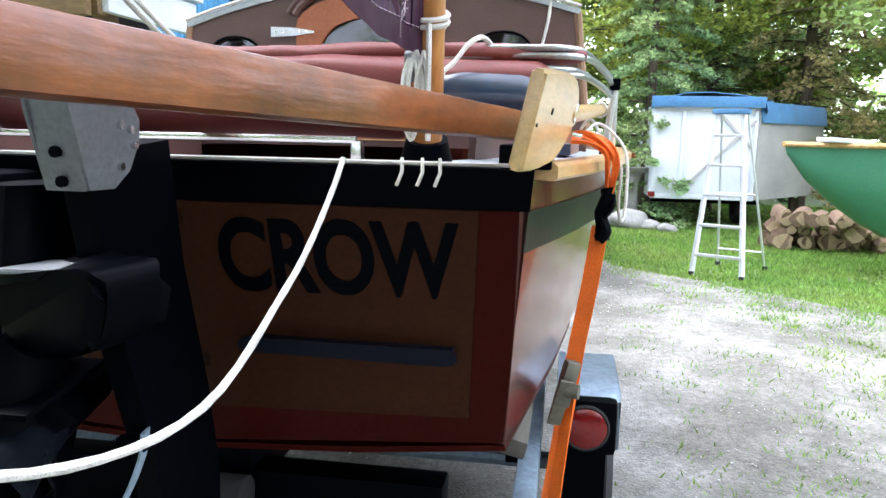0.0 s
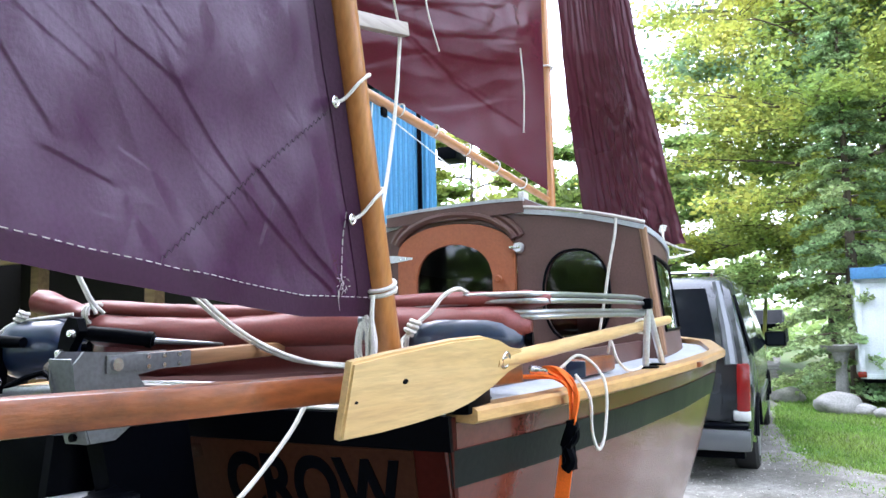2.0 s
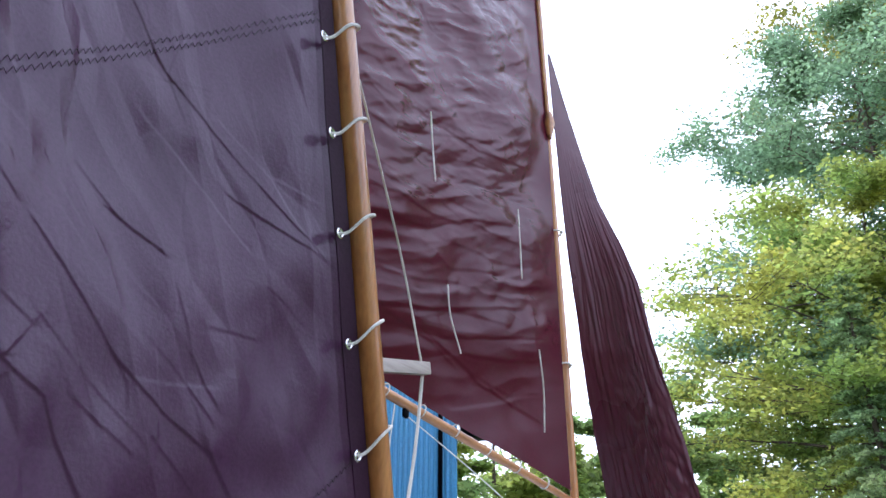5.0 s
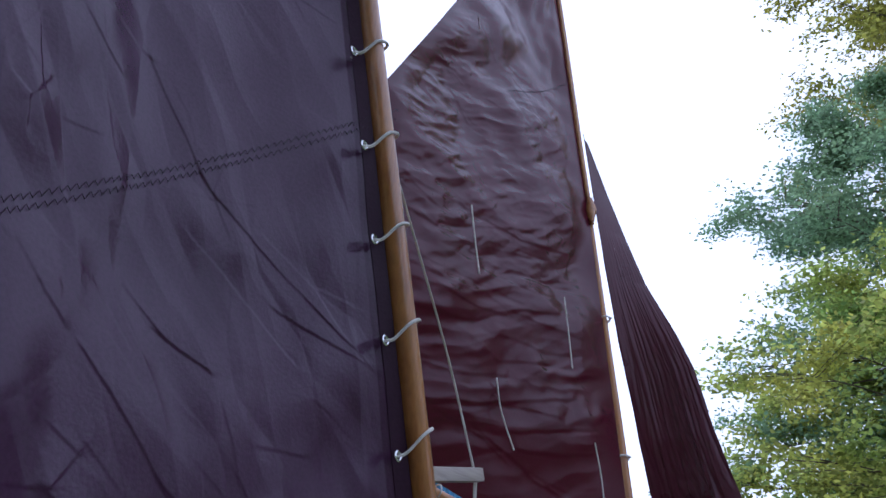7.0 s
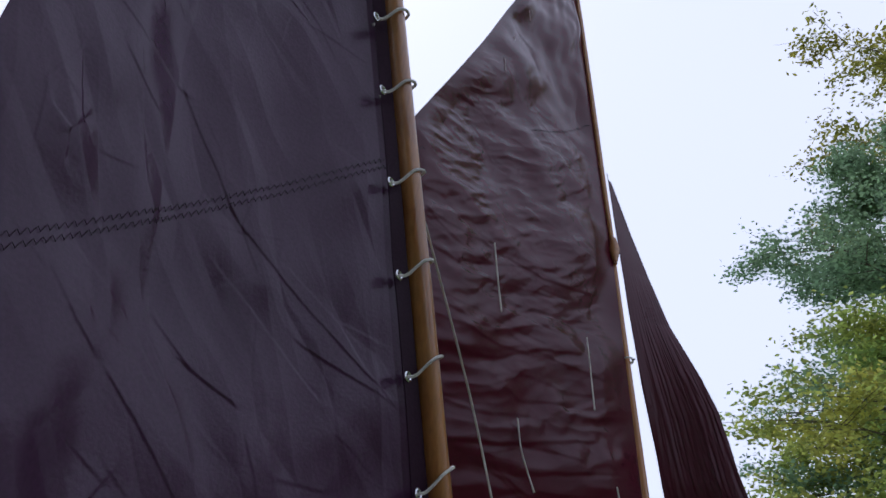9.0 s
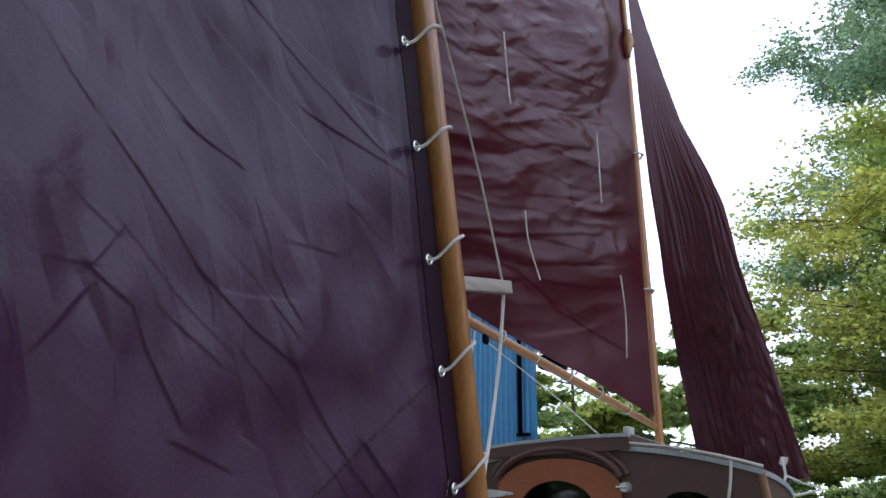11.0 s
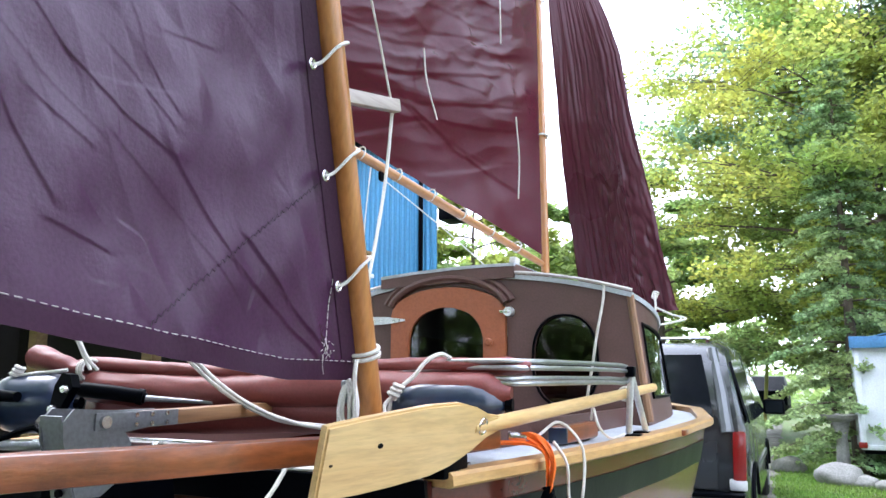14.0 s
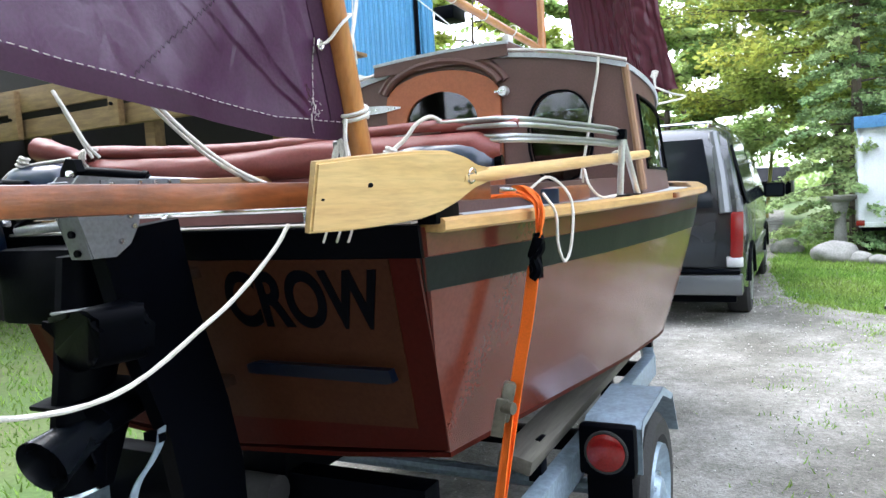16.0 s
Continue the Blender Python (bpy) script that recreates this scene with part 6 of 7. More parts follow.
def build_main_sail():
    t = thing("main_sail", (-0.3, 2.0, 2.3), "maroon gunter mainsail, wrinkled, set above the cabin", "sail")
    Lz = [2.30, 5.0, 8.45]
    Lx = [-0.005, 0.0, -0.045]
    Ly = [3.03, 3.0, 2.97]
    Ez = [2.94, 3.7, 4.56, 5.03, 5.79, 6.91, 7.68, 8.5]
    Ex = [-0.80, -0.52, -0.33, -0.29, -0.23, -0.15, -0.10, -0.045]
    Ey = [0.72, 0.70, 0.85, 1.10, 1.49, 2.02, 2.40, 2.95]

    def place(u, v):
        lz = 2.32 + v * 6.13
        a = Vector((np.interp(lz, Lz, Lx), np.interp(lz, Lz, Ly), lz))
        ez = 2.95 + v ** 1.0 * 5.52
        e = Vector((np.interp(ez, Ez, Ex), np.interp(ez, Ez, Ey), ez))
        p = a.lerp(e, u)
        p.x -= 0.11 * math.sin(math.pi * u) * math.sin(math.pi * min(1, v * 1.15 + 0.02)) * (1 - 0.5 * v)
        return p

    # folds in metres aft of the luff and in height: long flat ones low down, a net of short ones in the middle
    rng = random.Random(23)
    cr = []

    def fold(a, b, ang, ln, depth, width):
        bend = rng.uniform(-0.12, 0.12)
        cr.append(([(a - ln * math.cos(ang - bend), b - ln * math.sin(ang - bend)), (a, b), (a + ln * math.cos(ang + bend), b + ln * math.sin(ang + bend))], depth, width))
    for k in range(34):
        b = rng.uniform(2.75, 4.3)
        fold(rng.uniform(0.3, 1.9), b, rng.gauss(-0.20, 0.10), rng.uniform(0.25, 0.7), rng.choice([-1, 1, 1]) * rng.uniform(0.018, 0.038), rng.uniform(0.03, 0.07))
    for k in range(150):
        b = 3.9 + 1.9 * rng.random()
        ang = rng.gauss(-0.72, 0.2) if rng.random() < 0.5 else rng.gauss(-0.22, 0.3)
        fold(rng.uniform(0.35, 2.2), b, ang, rng.uniform(0.05, 0.22), rng.choice([-1, 1]) * rng.uniform(0.007, 0.017), rng.uniform(0.014, 0.034))
    for k in range(190):
        b = rng.uniform(3.0, 6.4)
        fold(rng.uniform(0.1, 2.2), b, rng.gauss(-0.5, 0.5), rng.uniform(0.04, 0.14), rng.choice([-1, 1]) * rng.uniform(0.004, 0.010), rng.uniform(0.010, 0.025))
    for k in range(9):
        b = 2.45 + 0.05 * k
        fold(0.25 + 0.18 * k, b + 0.25, rng.gauss(0.35, 0.08), rng.uniform(0.12, 0.3), rng.uniform(0.012, 0.02), 0.04)
    # three broad shiny plates above dark hollows
    cr += [([(0.45, 3.34), (1.2, 3.12), (2.1, 2.96)], 0.055, 0.055), ([(0.55, 3.88), (1.3, 3.58), (2.0, 3.40)], 0.045, 0.05), ([(0.8, 4.36), (1.7, 4.02)], 0.04, 0.04)]
    nu = 230
    vs = list(np.linspace(0, 0.56, 400)) + list(np.linspace(0.56, 1, 91))[1:]
    G = np.array([[place(i / nu, v)[:] for i in range(nu + 1)] for v in vs])
    U = np.repeat((np.arange(nu + 1) / nu)[None], len(vs), 0)
    A, B = U * 2.3, G[..., 2]
    W = [np.array([0.03 * noise.noise((a * 1.6, b * 1.6, s)) + 0.006 * noise.noise((a * 9, b * 9, s)) for a, b in zip(A.ravel(), B.ravel())]).reshape(A.shape) for s in (2.0, 5.0)]
    S = np.array([0.085 * noise.noise((a * 0.9, b * 1.7 + a * 0.45, 7)) + 0.014 * noise.noise((a * 3.2 + b, b * 5, 9)) for a, b in zip(A.ravel(), B.ravel())]).reshape(A.shape)
    def ridge(p, q, k):
        return np.array([0.45 - abs(noise.noise((a, b, k))) for a, b in zip(p.ravel(), q.ravel())]).reshape(p.shape)
    low = np.clip((B - 2.5) * 1.6, 0, 1) * np.clip((4.3 - B) * 1.4, 0, 1)
    mid = np.clip((B - 3.3) * 1.5, 0, 1) * np.clip((6.2 - B) * 0.9, 0, 1) * np.minimum(1, U * 3)
    T = W[0] * 14
    S += low * (0.048 * ridge(A * 0.5, B * 3.0 + A * 0.75 + T, 2.0) + 0.017 * ridge(A * 1.3, B * 9 + A * 2.4 + T * 2, 12.0))
    S += mid * (0.020 * ridge(A * 1.2 + B, B * 4.6 + A * 2.2 + T, 4.0) + 0.012 * ridge(A * 2.4 - B, B * 8.5 + A * 5.0 + T, 9.0) + 0.006 * ridge(A * 6, B * 14 + A * 7, 19.0))
    H = (tents(A + W[0], B + W[1], cr, 0.13, 0.25, 3.4) + S) * np.minimum(1, np.minimum(U * 7, (1 - U) * 10 + 0.15))
    G[..., 0] += H

    def bumpy(u, v):
        j = min(range(len(vs)), key=lambda k: abs(vs[k] - v))
        return Vector(G[j, int(round(u * nu))])
    sheet("panel", G[..., 0], G[..., 1], G[..., 2], M["thin"], t)
    for nm, pts in (("reef_point", [(-0.386, 2.134, 3.388), (-0.375, 2.15, 3.2), (-0.345, 2.224, 2.992)]), ("reef_point", [(-0.028, 2.651, 3.094), (-0.05, 2.76, 2.88), (-0.099, 2.878, 2.651)]),
                    ("reef_point", [(-0.107, 2.601, 4.04), (-0.095, 2.58, 3.78), (-0.084, 2.556, 3.531)]), ("reef_point", [(-0.28, 1.69, 4.278), (-0.27, 1.70, 4.05), (-0.26, 1.72, 3.83)])):
        c = [Vector(p).lerp(Vector((1.38, -1.42, 1.65)), 0.062) for p in pts]
        part(nm, tube(smoothcurve(c, 14), 0.0042, 6), M["rope"], t)
    for v in (0.53, 0.60, 0.68):
        a = bumpy(0.86, v) + Vector((0.004, 0, 0))
        part("leech_tie", tube([a, a + Vector((0.003, 0, -0.12))], 0.003, 5), M["thread"], t)
    pts = [bumpy(0.04 + 0.5 * k / 20, 0.62 - 0.13 * k / 20) + Vector((0.004, -0.002, 0)) for k in range(21)]
    part("seam", tube(pts, 0.0016, 4), M["black"], t)


def build_jib():
    t = thing("jib", (0.2, 3.6, 1.9), "loose wrinkled maroon jib hanging before the mast", "sail")
    z = [1.86, 2.3, 2.75, 3.3, 3.75, 4.0, 4.45, 4.87, 5.24, 5.68]
    A = [(0.0, 3.99), (0.0, 3.826), (0.0, 3.63), (0.0, 3.444), (0.0, 3.35), (0.0, 3.30), (0.0, 3.227), (0.0, 3.183), (0.0, 3.152), (0.0, 3.12)]
    R = [(0.72, 3.5), (0.64, 3.5), (0.575, 3.5), (0.488, 3.5), (0.440, 3.5), (0.372, 3.5), (0.215, 3.5), (0.125, 3.46), (0.060, 3.36), (0.008, 3.16)]
    nu, nv = 130, 320
    bm = bmesh.new()
    g = []
    for j in range(nv + 1):
        v = j / nv
        row = []
        for i in range(nu + 1):
            u = i / nu
            zz = 1.93 + 0.06 * u + (5.66 - 1.93 - 0.06 * u) * v
            a = Vector((np.interp(zz, z, [q[0] for q in A]), np.interp(zz, z, [q[1] for q in A]), zz))
            r = Vector((np.interp(zz, z, [q[0] for q in R]), np.interp(zz, z, [q[1] for q in R]), zz))
            p = a.lerp(r, u)
            w = 1 - v
            flap = max(0, (u - 0.80) / 0.20) * max(0, 1 - v * 2.0)
            d = 0.05 * w * math.sin(u * math.pi * 1.6) + 0.020 * w * (0.4 - abs(noise.noise((u * 12 + v * 2, v * 2.5, 1)))) * 2
            d += w * (0.018 * (0.4 - abs(noise.noise((u * 24, v * 12, 6)))) + 0.042 * (0.4 - abs(noise.noise((u * 8 + v * 6, v * 24, 3)))) * max(0, 1 - v * 1.5) * min(1, (1 - u) * 6, u * 2.2))
            d += w * 0.012 * (0.4 - abs(noise.noise((u * 20 + 3, v * 40, 13)))) * max(0, 1 - v * 1.6) * min(1, u * 2)
            d += w * 0.016 * (0.4 - abs(noise.noise((u * 11 - v * 9, v * 30 + u * 9, 23)))) * max(0, 1 - v * 1.3) * min(1, u * 2.5)
            d += 0.10 * flap
            row.append(bm.verts.new(p + Vector((0.35 * d, d * 0.94, 0))))
        g.append(row)
    for a, b in zip(g, g[1:]):
        for i in range(nu):
            bm.faces.new((a[i], a[i + 1], b[i + 1], b[i]))
    solid(bm, 0.0012)
    part("panel", bm, M["jib"], t, "", 80)
    part("clew_knot", tube(coil((0.60, 3.44, 2.06), (0.3, 0.2, 1), 0.015, 0.007, 3.2, 40), 0.007, 6), M["rope"], t)
    part("clew_tail", tube(smoothcurve([(0.60, 3.43, 2.10), (0.61, 3.42, 2.0), (0.585, 3.40, 1.93)], 8), 0.008, 6), M["rope"], t)
    part("sheet", tube(smoothcurve([(0.61, 3.43, 2.0), (0.70, 3.46, 1.955), (0.78, 3.5, 1.93), (0.70, 3.40, 1.90), (0.62, 3.3, 1.88)], 16), 0.007, 6), M["rope"], t)
    part("luff_wire", tube([(0.0, 3.12, 5.72), (0.0, 4.12, 1.47)], 0.004, 6), M["steel"], t)


# ---------- gear on deck ----------
def build_gear():
    f = thing("folded_bimini", (0.1, 0.3, 1.4), "folded red canvas sun top on bent aluminium hoops", "bimini")
    Lp, Rp = Vector((-0.60, 0.13, 1.605)), Vector((0.80, 0.35, 1.61))

    def roll(y, z0, r, seed, u0, u1, flat):
        pts, rad = [], []
        for k in range(91):
            u = u0 + (u1 - u0) * k / 90
            p = Lp.lerp(Rp, u)
            p.y += y
            p.z = z0 + 0.008 * math.sin(u * 9 + seed) + (-0.012 * math.sin(u * math.pi))
            pts.append(p)
            end = min(1, (u - u0) * 12 + 0.35, (u1 - u) * 14 + 0.45)
            rad.append(r * end * (1 + 0.07 * noise.noise((u * 5, seed, 0))))
        bm = tube(pts, rad, 28, flat=flat)
        for v in bm.verts:
            q = Vector((v.co.x * 6, v.co.y * 30, v.co.z * 30)) + Vector((seed, 0, 0))
            v.co += Vector((0, -0.6, 0.8)) * (0.005 * noise.noise(q) + 0.005 * (0.35 - abs(noise.noise(Vector((v.co.x * 5 + v.co.z * 10, v.co.z * 30, seed))))) + 0.003 * (0.35 - abs(noise.noise(Vector((v.co.x * 26 + v.co.z * 30, v.co.z * 40, seed))))))
        return bm
    part("canvas_roll", roll(0.02, 1.612, 0.028, 1, 0.02, 1.0, 0.75), M["red"], f, "", 60)
    part("canvas_roll", roll(0.0, 1.555, 0.046, 2, 0.05, 0.97, 1.0), M["red"], f, "", 60)
    part("canvas_roll", roll(0.05, 1.500, 0.060, 3, 0.06, 0.76, 1.1), M["red"], f, "", 60)
    c = smoothcurve([(-0.47, 0.135, 1.598), (-0.51, 0.13, 1.604), (-0.55, 0.118, 1.616), (-0.59, 0.108, 1.628), (-0.635, 0.10, 1.638)], 24)
    bm = tube(c, [0.020 + 0.030 * (k / 24) ** 0.8 for k in range(25)], 22, caps=False, flat=0.72)
    for v in bm.verts:
        v.co += Vector((0, -0.6, 0.8)) * 0.010 * (0.35 - abs(noise.noise(v.co * 20)))
    part("canvas_end", solid(bm, 0.004), M["red"], f, "open flared end of the rolled canvas", 60)
    part("canvas_tie", tube(coil((-0.475, 0.135, 1.598), (1, -0.15, 0.1), 0.030, 0.006, 2.4, 36), 0.005, 6), M["rope"], f, "white cord tied round the roll")
    for dz, dx in ((0.012, 0.0), (-0.004, 0.012), (-0.030, -0.010), (-0.042, 0.006)):
        z = 1.610 + dz
        pts = smoothcurve([(0.45 + dx, 0.30, z - 0.01), (0.62 + dx, 0.325, z), (0.755 + dx, 0.335, z), (0.80 + dx, 0.42, z), (0.838 + dx * 0.8, 0.66, z - 0.001), (0.872 + dx * 0.5, 0.90, z - 0.003), (0.888 + dx * 0.3, 1.03, z - 0.006), (0.899, 1.085, 1.598 + dz * 0.5), (0.905, 1.115, 1.575)], 44)
        part("hoop", tube(pts, 0.0068, 10), M["alu"], f, "bent aluminium hoop tube")
    part("strut", tube([(0.905, 1.07, 1.59), (0.885, 1.10, 1.40)], 0.011, 10), M["alu_white"], f)
    part("strut", tube([(0.905, 1.07, 1.59), (0.915, 1.24, 1.40)], 0.011, 10), M["alu_white"], f)
    part("strut_hinge", box((0.03, 0.04, 0.035), (0.905, 1.065, 1.598), bevel=0.006), M["black"], f)
    for y in (1.10, 1.24):
        part("deck_mount", box((0.05, 0.05, 0.014), (0.90, y, 1.392), bevel=0.004), M["black"], f)

    def fender(at, yaw, L, r, rope_pts):
        t = thing("boat_fender", at, "navy blue inflatable fender hung under the folded canvas", "fender", "boat fenders")
        prof = [(-0.5, 0.16), (-0.47, 0.30), (-0.42, 0.62), (-0.33, 0.92), (-0.2, 1.0), (0.2, 1.0), (0.33, 0.92), (0.42, 0.62), (0.47, 0.30), (0.5, 0.16)]
        bm = tube([(x * L, 0, 0) for x, _ in prof], [q * r for _, q in prof], 20)
        bm.transform(pose(*at, 0, 0, yaw))
        part("body", bm, M["navy"], t, "", 60)
        for s in (-1, 1):
            bm = tube([(s * L * 0.49, 0, 0), (s * L * 0.55, 0, 0)], 0.018, 10)
            bm.transform(pose(*at, 0, 0, yaw))
            part("end_boss", bm, M["black"], t)
        part("lanyard", tube(smoothcurve(rope_pts, 24), 0.0055, 6), M["rope"], t)
        kn = Vector(rope_pts[1])
        part("knot", tube(coil(kn, (0.5, 0.2, 0.8), 0.011, 0.006, 3.0, 34), 0.0055, 6), M["rope"], t)
        part("knot_tail", tube(smoothcurve([kn, kn + Vector((-0.012, -0.012, -0.02)), kn + Vector((-0.006, -0.02, -0.05))], 8), 0.005, 6), M["rope"], t)
    fender((0.60, 0.31, 1.515), 10, 0.30, 0.062, [(0.475, 0.235, 1.50), (0.487, 0.225, 1.535), (0.50, 0.23, 1.552), (0.535, 0.25, 1.585), (0.56, 0.27, 1.622), (0.585, 0.30, 1.640), (0.60, 0.33, 1.63)])
    fender((-0.56, 0.05, 1.508), 22, 0.235, 0.084, [(-0.68, -0.01, 1.54), (-0.60, 0.0, 1.58), (-0.47, 0.07, 1.60)])

    # oar
    o = thing("oar", (0.8, 0.5, 1.45), "pale varnished wooden oar resting along the side deck", "oar")
    A = Vector((0.722, -0.43, 1.457))
    N = Vector((0.775, 0.10, 1.472))
    E = Vector((0.900, 1.50, 1.540))
    d = (E - A).normalized()
    up = (Vector((0.025, -0.01, 0.116)).normalized())
    side = d.cross(up).normalized()
    up = side.cross(d)
    outl = [(-0.003, -0.060), (0.0, 0.058), (0.10, 0.062), (0.30, 0.066), (0.42, 0.062), (0.50, 0.046), (0.56, 0.026), (0.62, 0.017), (0.62, -0.017), (0.56, -0.026), (0.49, -0.050), (0.42, -0.066), (0.34, -0.074), (0.20, -0.072), (0.10, -0.068)]
    bm = plate(outl, 0.018, 0.004)
    m = Matrix((d, up, d.cross(up))).transposed().to_4x4()
    m.translation = A - d.cross(up) * 0.009
    bm.transform(m)
    part("blade", bm, M["oar"], o, "flat pale blade with small knots")
    part("shaft", tube([A + d * 0.50, A + d * 0.62, A + d * 1.2, E], [0.012, 0.017, 0.018, 0.016], 14), M["oar"], o)
    nrm = d.cross(up)
    s = 1 if nrm.x > 0 else -1
    for q, w, r, mt in ((0.15, 0.010, 0.008, "black"), (0.02, -0.005, 0.004, "black"), (0.530, 0.004, 0.013, "dull_alu")):
        c = A + d * q + up * w + nrm * s * 0.0085
        part("knot" if mt == "black" else "bolt", tube([c, c + nrm * s * 0.002], [r, r * 0.9], 12, flat=0.6), M[mt], o, "dark knot" if mt == "black" else "")
    part("grommet", tube(coil(A + d * 0.530 + up * 0.004 + nrm * s * 0.010, nrm, 0.0165, 0.0, 1.0, 22), 0.0028, 6), M["steel"], o, "steel grommet ring")
    part("lashing", tube(coil(E - d * 0.36, d, 0.022, 0.004, 2.2, 30), 0.004, 6), M["rope"], o)

    # rudder
    r = thing("rudder", (0.04, -0.25, 1.2), "black rudder with aluminium head and wooden tiller", "rudder")
    for x in (0.070, 0.132):
        ch = part("cheek", plate_x(x, [(-0.20, 1.512), (-0.392, 1.524), (-0.415, 1.500), (-0.412, 1.465), (-0.374, 1.353), (-0.318, 1.352), (-0.278, 1.376), (-0.250, 1.420), (-0.248, 1.450), (-0.265, 1.472), (-0.20, 1.480)], 0.005), M["dull_alu"], r, "dull aluminium cheek plate")
        for y, z in ((-0.302, 1.442), (-0.277, 1.436), (-0.268, 1.413), (-0.305, 1.383)):
            part("bolt", tube([(x + 0.002, y, z), (x + 0.009, y, z)], 0.006, 8), M["steel"], ch)
    bp = part("back_plate", box((0.060, 0.005, 0.165), (0.101, -0.396, 1.432), (14, 0, 0), 0.002), M["dull_alu"], r, "dull aluminium back plate")
    for z, y in ((1.405, -0.390), (1.365, -0.380)):
        part("bolt", tube([(0.101, y - 0.002, z), (0.101, y - 0.010, z)], 0.008, 8), M["black"], bp)
    for x in (0.066, 0.137):
        st = part("tiller_strap", box((0.005, 0.22, 0.034), (x, -0.235, 1.497), bevel=0.002), M["dull_alu"], r)
        for k in range(3):
            for dz in (-0.012, 0.012):
                part("rivet", tube([(x + 0.002, -0.245 + 0.042 * k, 1.497 + dz * 0.8), (x + 0.006, -0.245 + 0.042 * k, 1.497 + dz * 0.8)], 0.005, 8), M["steel"], st)
    part("pivot_bolt", tube([(0.058, -0.325, 1.496), (0.148, -0.325, 1.496)], 0.013, 8), M["steel"], r)
    part("tiller", box((0.052, 0.78, 0.034), (0.096, 0.14, 1.498), (0.6, 0, 1), 0.008), M["tiller"], r, "brown wooden tiller")
    part("blade", plate_x(0.075, [(-0.10, 1.42), (-0.33, 1.40), (-0.27, 1.15), (-0.18, 0.90), (-0.14, 0.66), (-0.08, 0.60), (0.06, 0.62), (0.06, 0.76), (0.02, 0.95), (-0.06, 1.2)], 0.045), M["black"], r, "black painted rudder blade")
    for z in (1.28, 0.98):
        part("gudgeon", box((0.05, 0.10, 0.03), (0.05, rake(z) - 0.04, z), bevel=0.005), M["steel"], r)
    part("blade_strip", solid(loft([[p + Vector((0, -0.012, 0)), p + Vector((0, 0.012, 0.004))] for p in smoothcurve([(0.1, -0.206, 0.94), (0.1, -0.215, 0.905), (0.1, -0.247, 0.869), (0.1, -0.285, 0.839), (0.1, -0.305, 0.80), (0.1, -0.31, 0.74)], 20)]), 0.004), M["galv"], r, "curved grey strip beside the lower rudder blade")
    for z in (0.92, 0.77):
        part("strip_bracket", box((0.05, 0.02, 0.02), (0.078, -0.21 if z > 0.9 else -0.305, z)), M["black"], r)
    part("downhaul", tube([(0.09, -0.10, 1.39), (0.085, -0.22, 1.33)], 0.0018, 6), M["steel"], r)

    # outboard
    ob = thing("outboard_motor", (-0.22, -0.25, 1.2), "dark outboard motor clamped to the transom", "outboard")
    bm = box((0.20, 0.30, 0.17), (-0.69, -0.20, 1.40), (4, 0, 4), 0.045, seg=4)
    part("cowling", bm, M["navy"], ob, "dark blue-black cowling")
    part("lower_cowl", box((0.18, 0.26, 0.06), (-0.68, -0.19, 1.30), (4, 0, 4), 0.02), M["black"], ob)
    part("bracket", box((0.30, 0.14, 0.20), (-0.33, -0.11, 1.26), bevel=0.02), M["black"], ob)
    bm = plate([(-0.105, -0.05), (0.02, -0.06), (0.10, -0.035), (0.10, 0.05), (-0.02, 0.06), (-0.095, 0.045)], 0.007, 0.002)
    bm.transform(pose(0.072, -0.335, 1.236, 0, -5, -14))
    part("bracket_top", bm, M["dull_alu"], ob, "bright worn bracket top")
    prof = [(-0.095, 0.0), (0.10, 0.01), (0.105, -0.06), (0.07, -0.105), (-0.02, -0.115), (-0.085, -0.085), (-0.10, -0.03)]
    bm = plate_y(0.06, [(q.x, q.z) for q in smoothcurve([(x, 0, z) for x, z in prof] + [(prof[0][0], 0, prof[0][1])], 42)][:-1], 0.12)
    bmesh.ops.bevel(bm, geom=[e for e in bm.edges if abs(e.verts[0].co.y - e.verts[1].co.y) < 1e-6], offset=0.012, segments=2, affect="EDGES")
    bm.transform(pose(0.072, -0.335, 1.233, 0, -5, -14))
    part("swivel", bm, M["black"], ob, "rounded black swivel casting", 50)
    part("clamp_post", box((0.040, 0.05, 0.21), (-0.618, -0.05, 1.44), (0, 6, 0), 0.008), M["black"], ob, "black clamp post")
    part("clamp_pin", tube([(-0.64, -0.06, 1.530), (-0.61, -0.05, 1.532), (-0.52, -0.04, 1.528)], [0.012, 0.018, 0.014], 12), M["black"], ob)
    part("clamp_knob", tube([(-0.655, -0.065, 1.525), (-0.64, -0.06, 1.528)], 0.011, 10), M["steel"], ob)
    part("clamp_bolt", tube([(-0.585, -0.085, 1.425), (-0.585, -0.06, 1.425)], 0.012, 8), M["steel"], ob)
    part("tilt_tube", tube([(-0.55, -0.06, 1.402), (-0.33, -0.05, 1.412)], 0.014, 12), M["alu_white"], ob, "pale tilt tube")
    part("tilt_lever", tube([(-0.55, -0.065, 1.412), (-0.47, -0.06, 1.440), (-0.41, -0.06, 1.452), (-0.385, -0.06, 1.438)], [0.008, 0.009, 0.009, 0.006], 8), M["black"], ob)
    part("hose", tube(smoothcurve([(-0.72, 0.02, 1.47), (-0.60, 0.05, 1.475), (-0.48, 0.02, 1.462), (-0.40, 0.02, 1.44)], 16), 0.022, 10), M["strut"], ob, "pale cream hose")
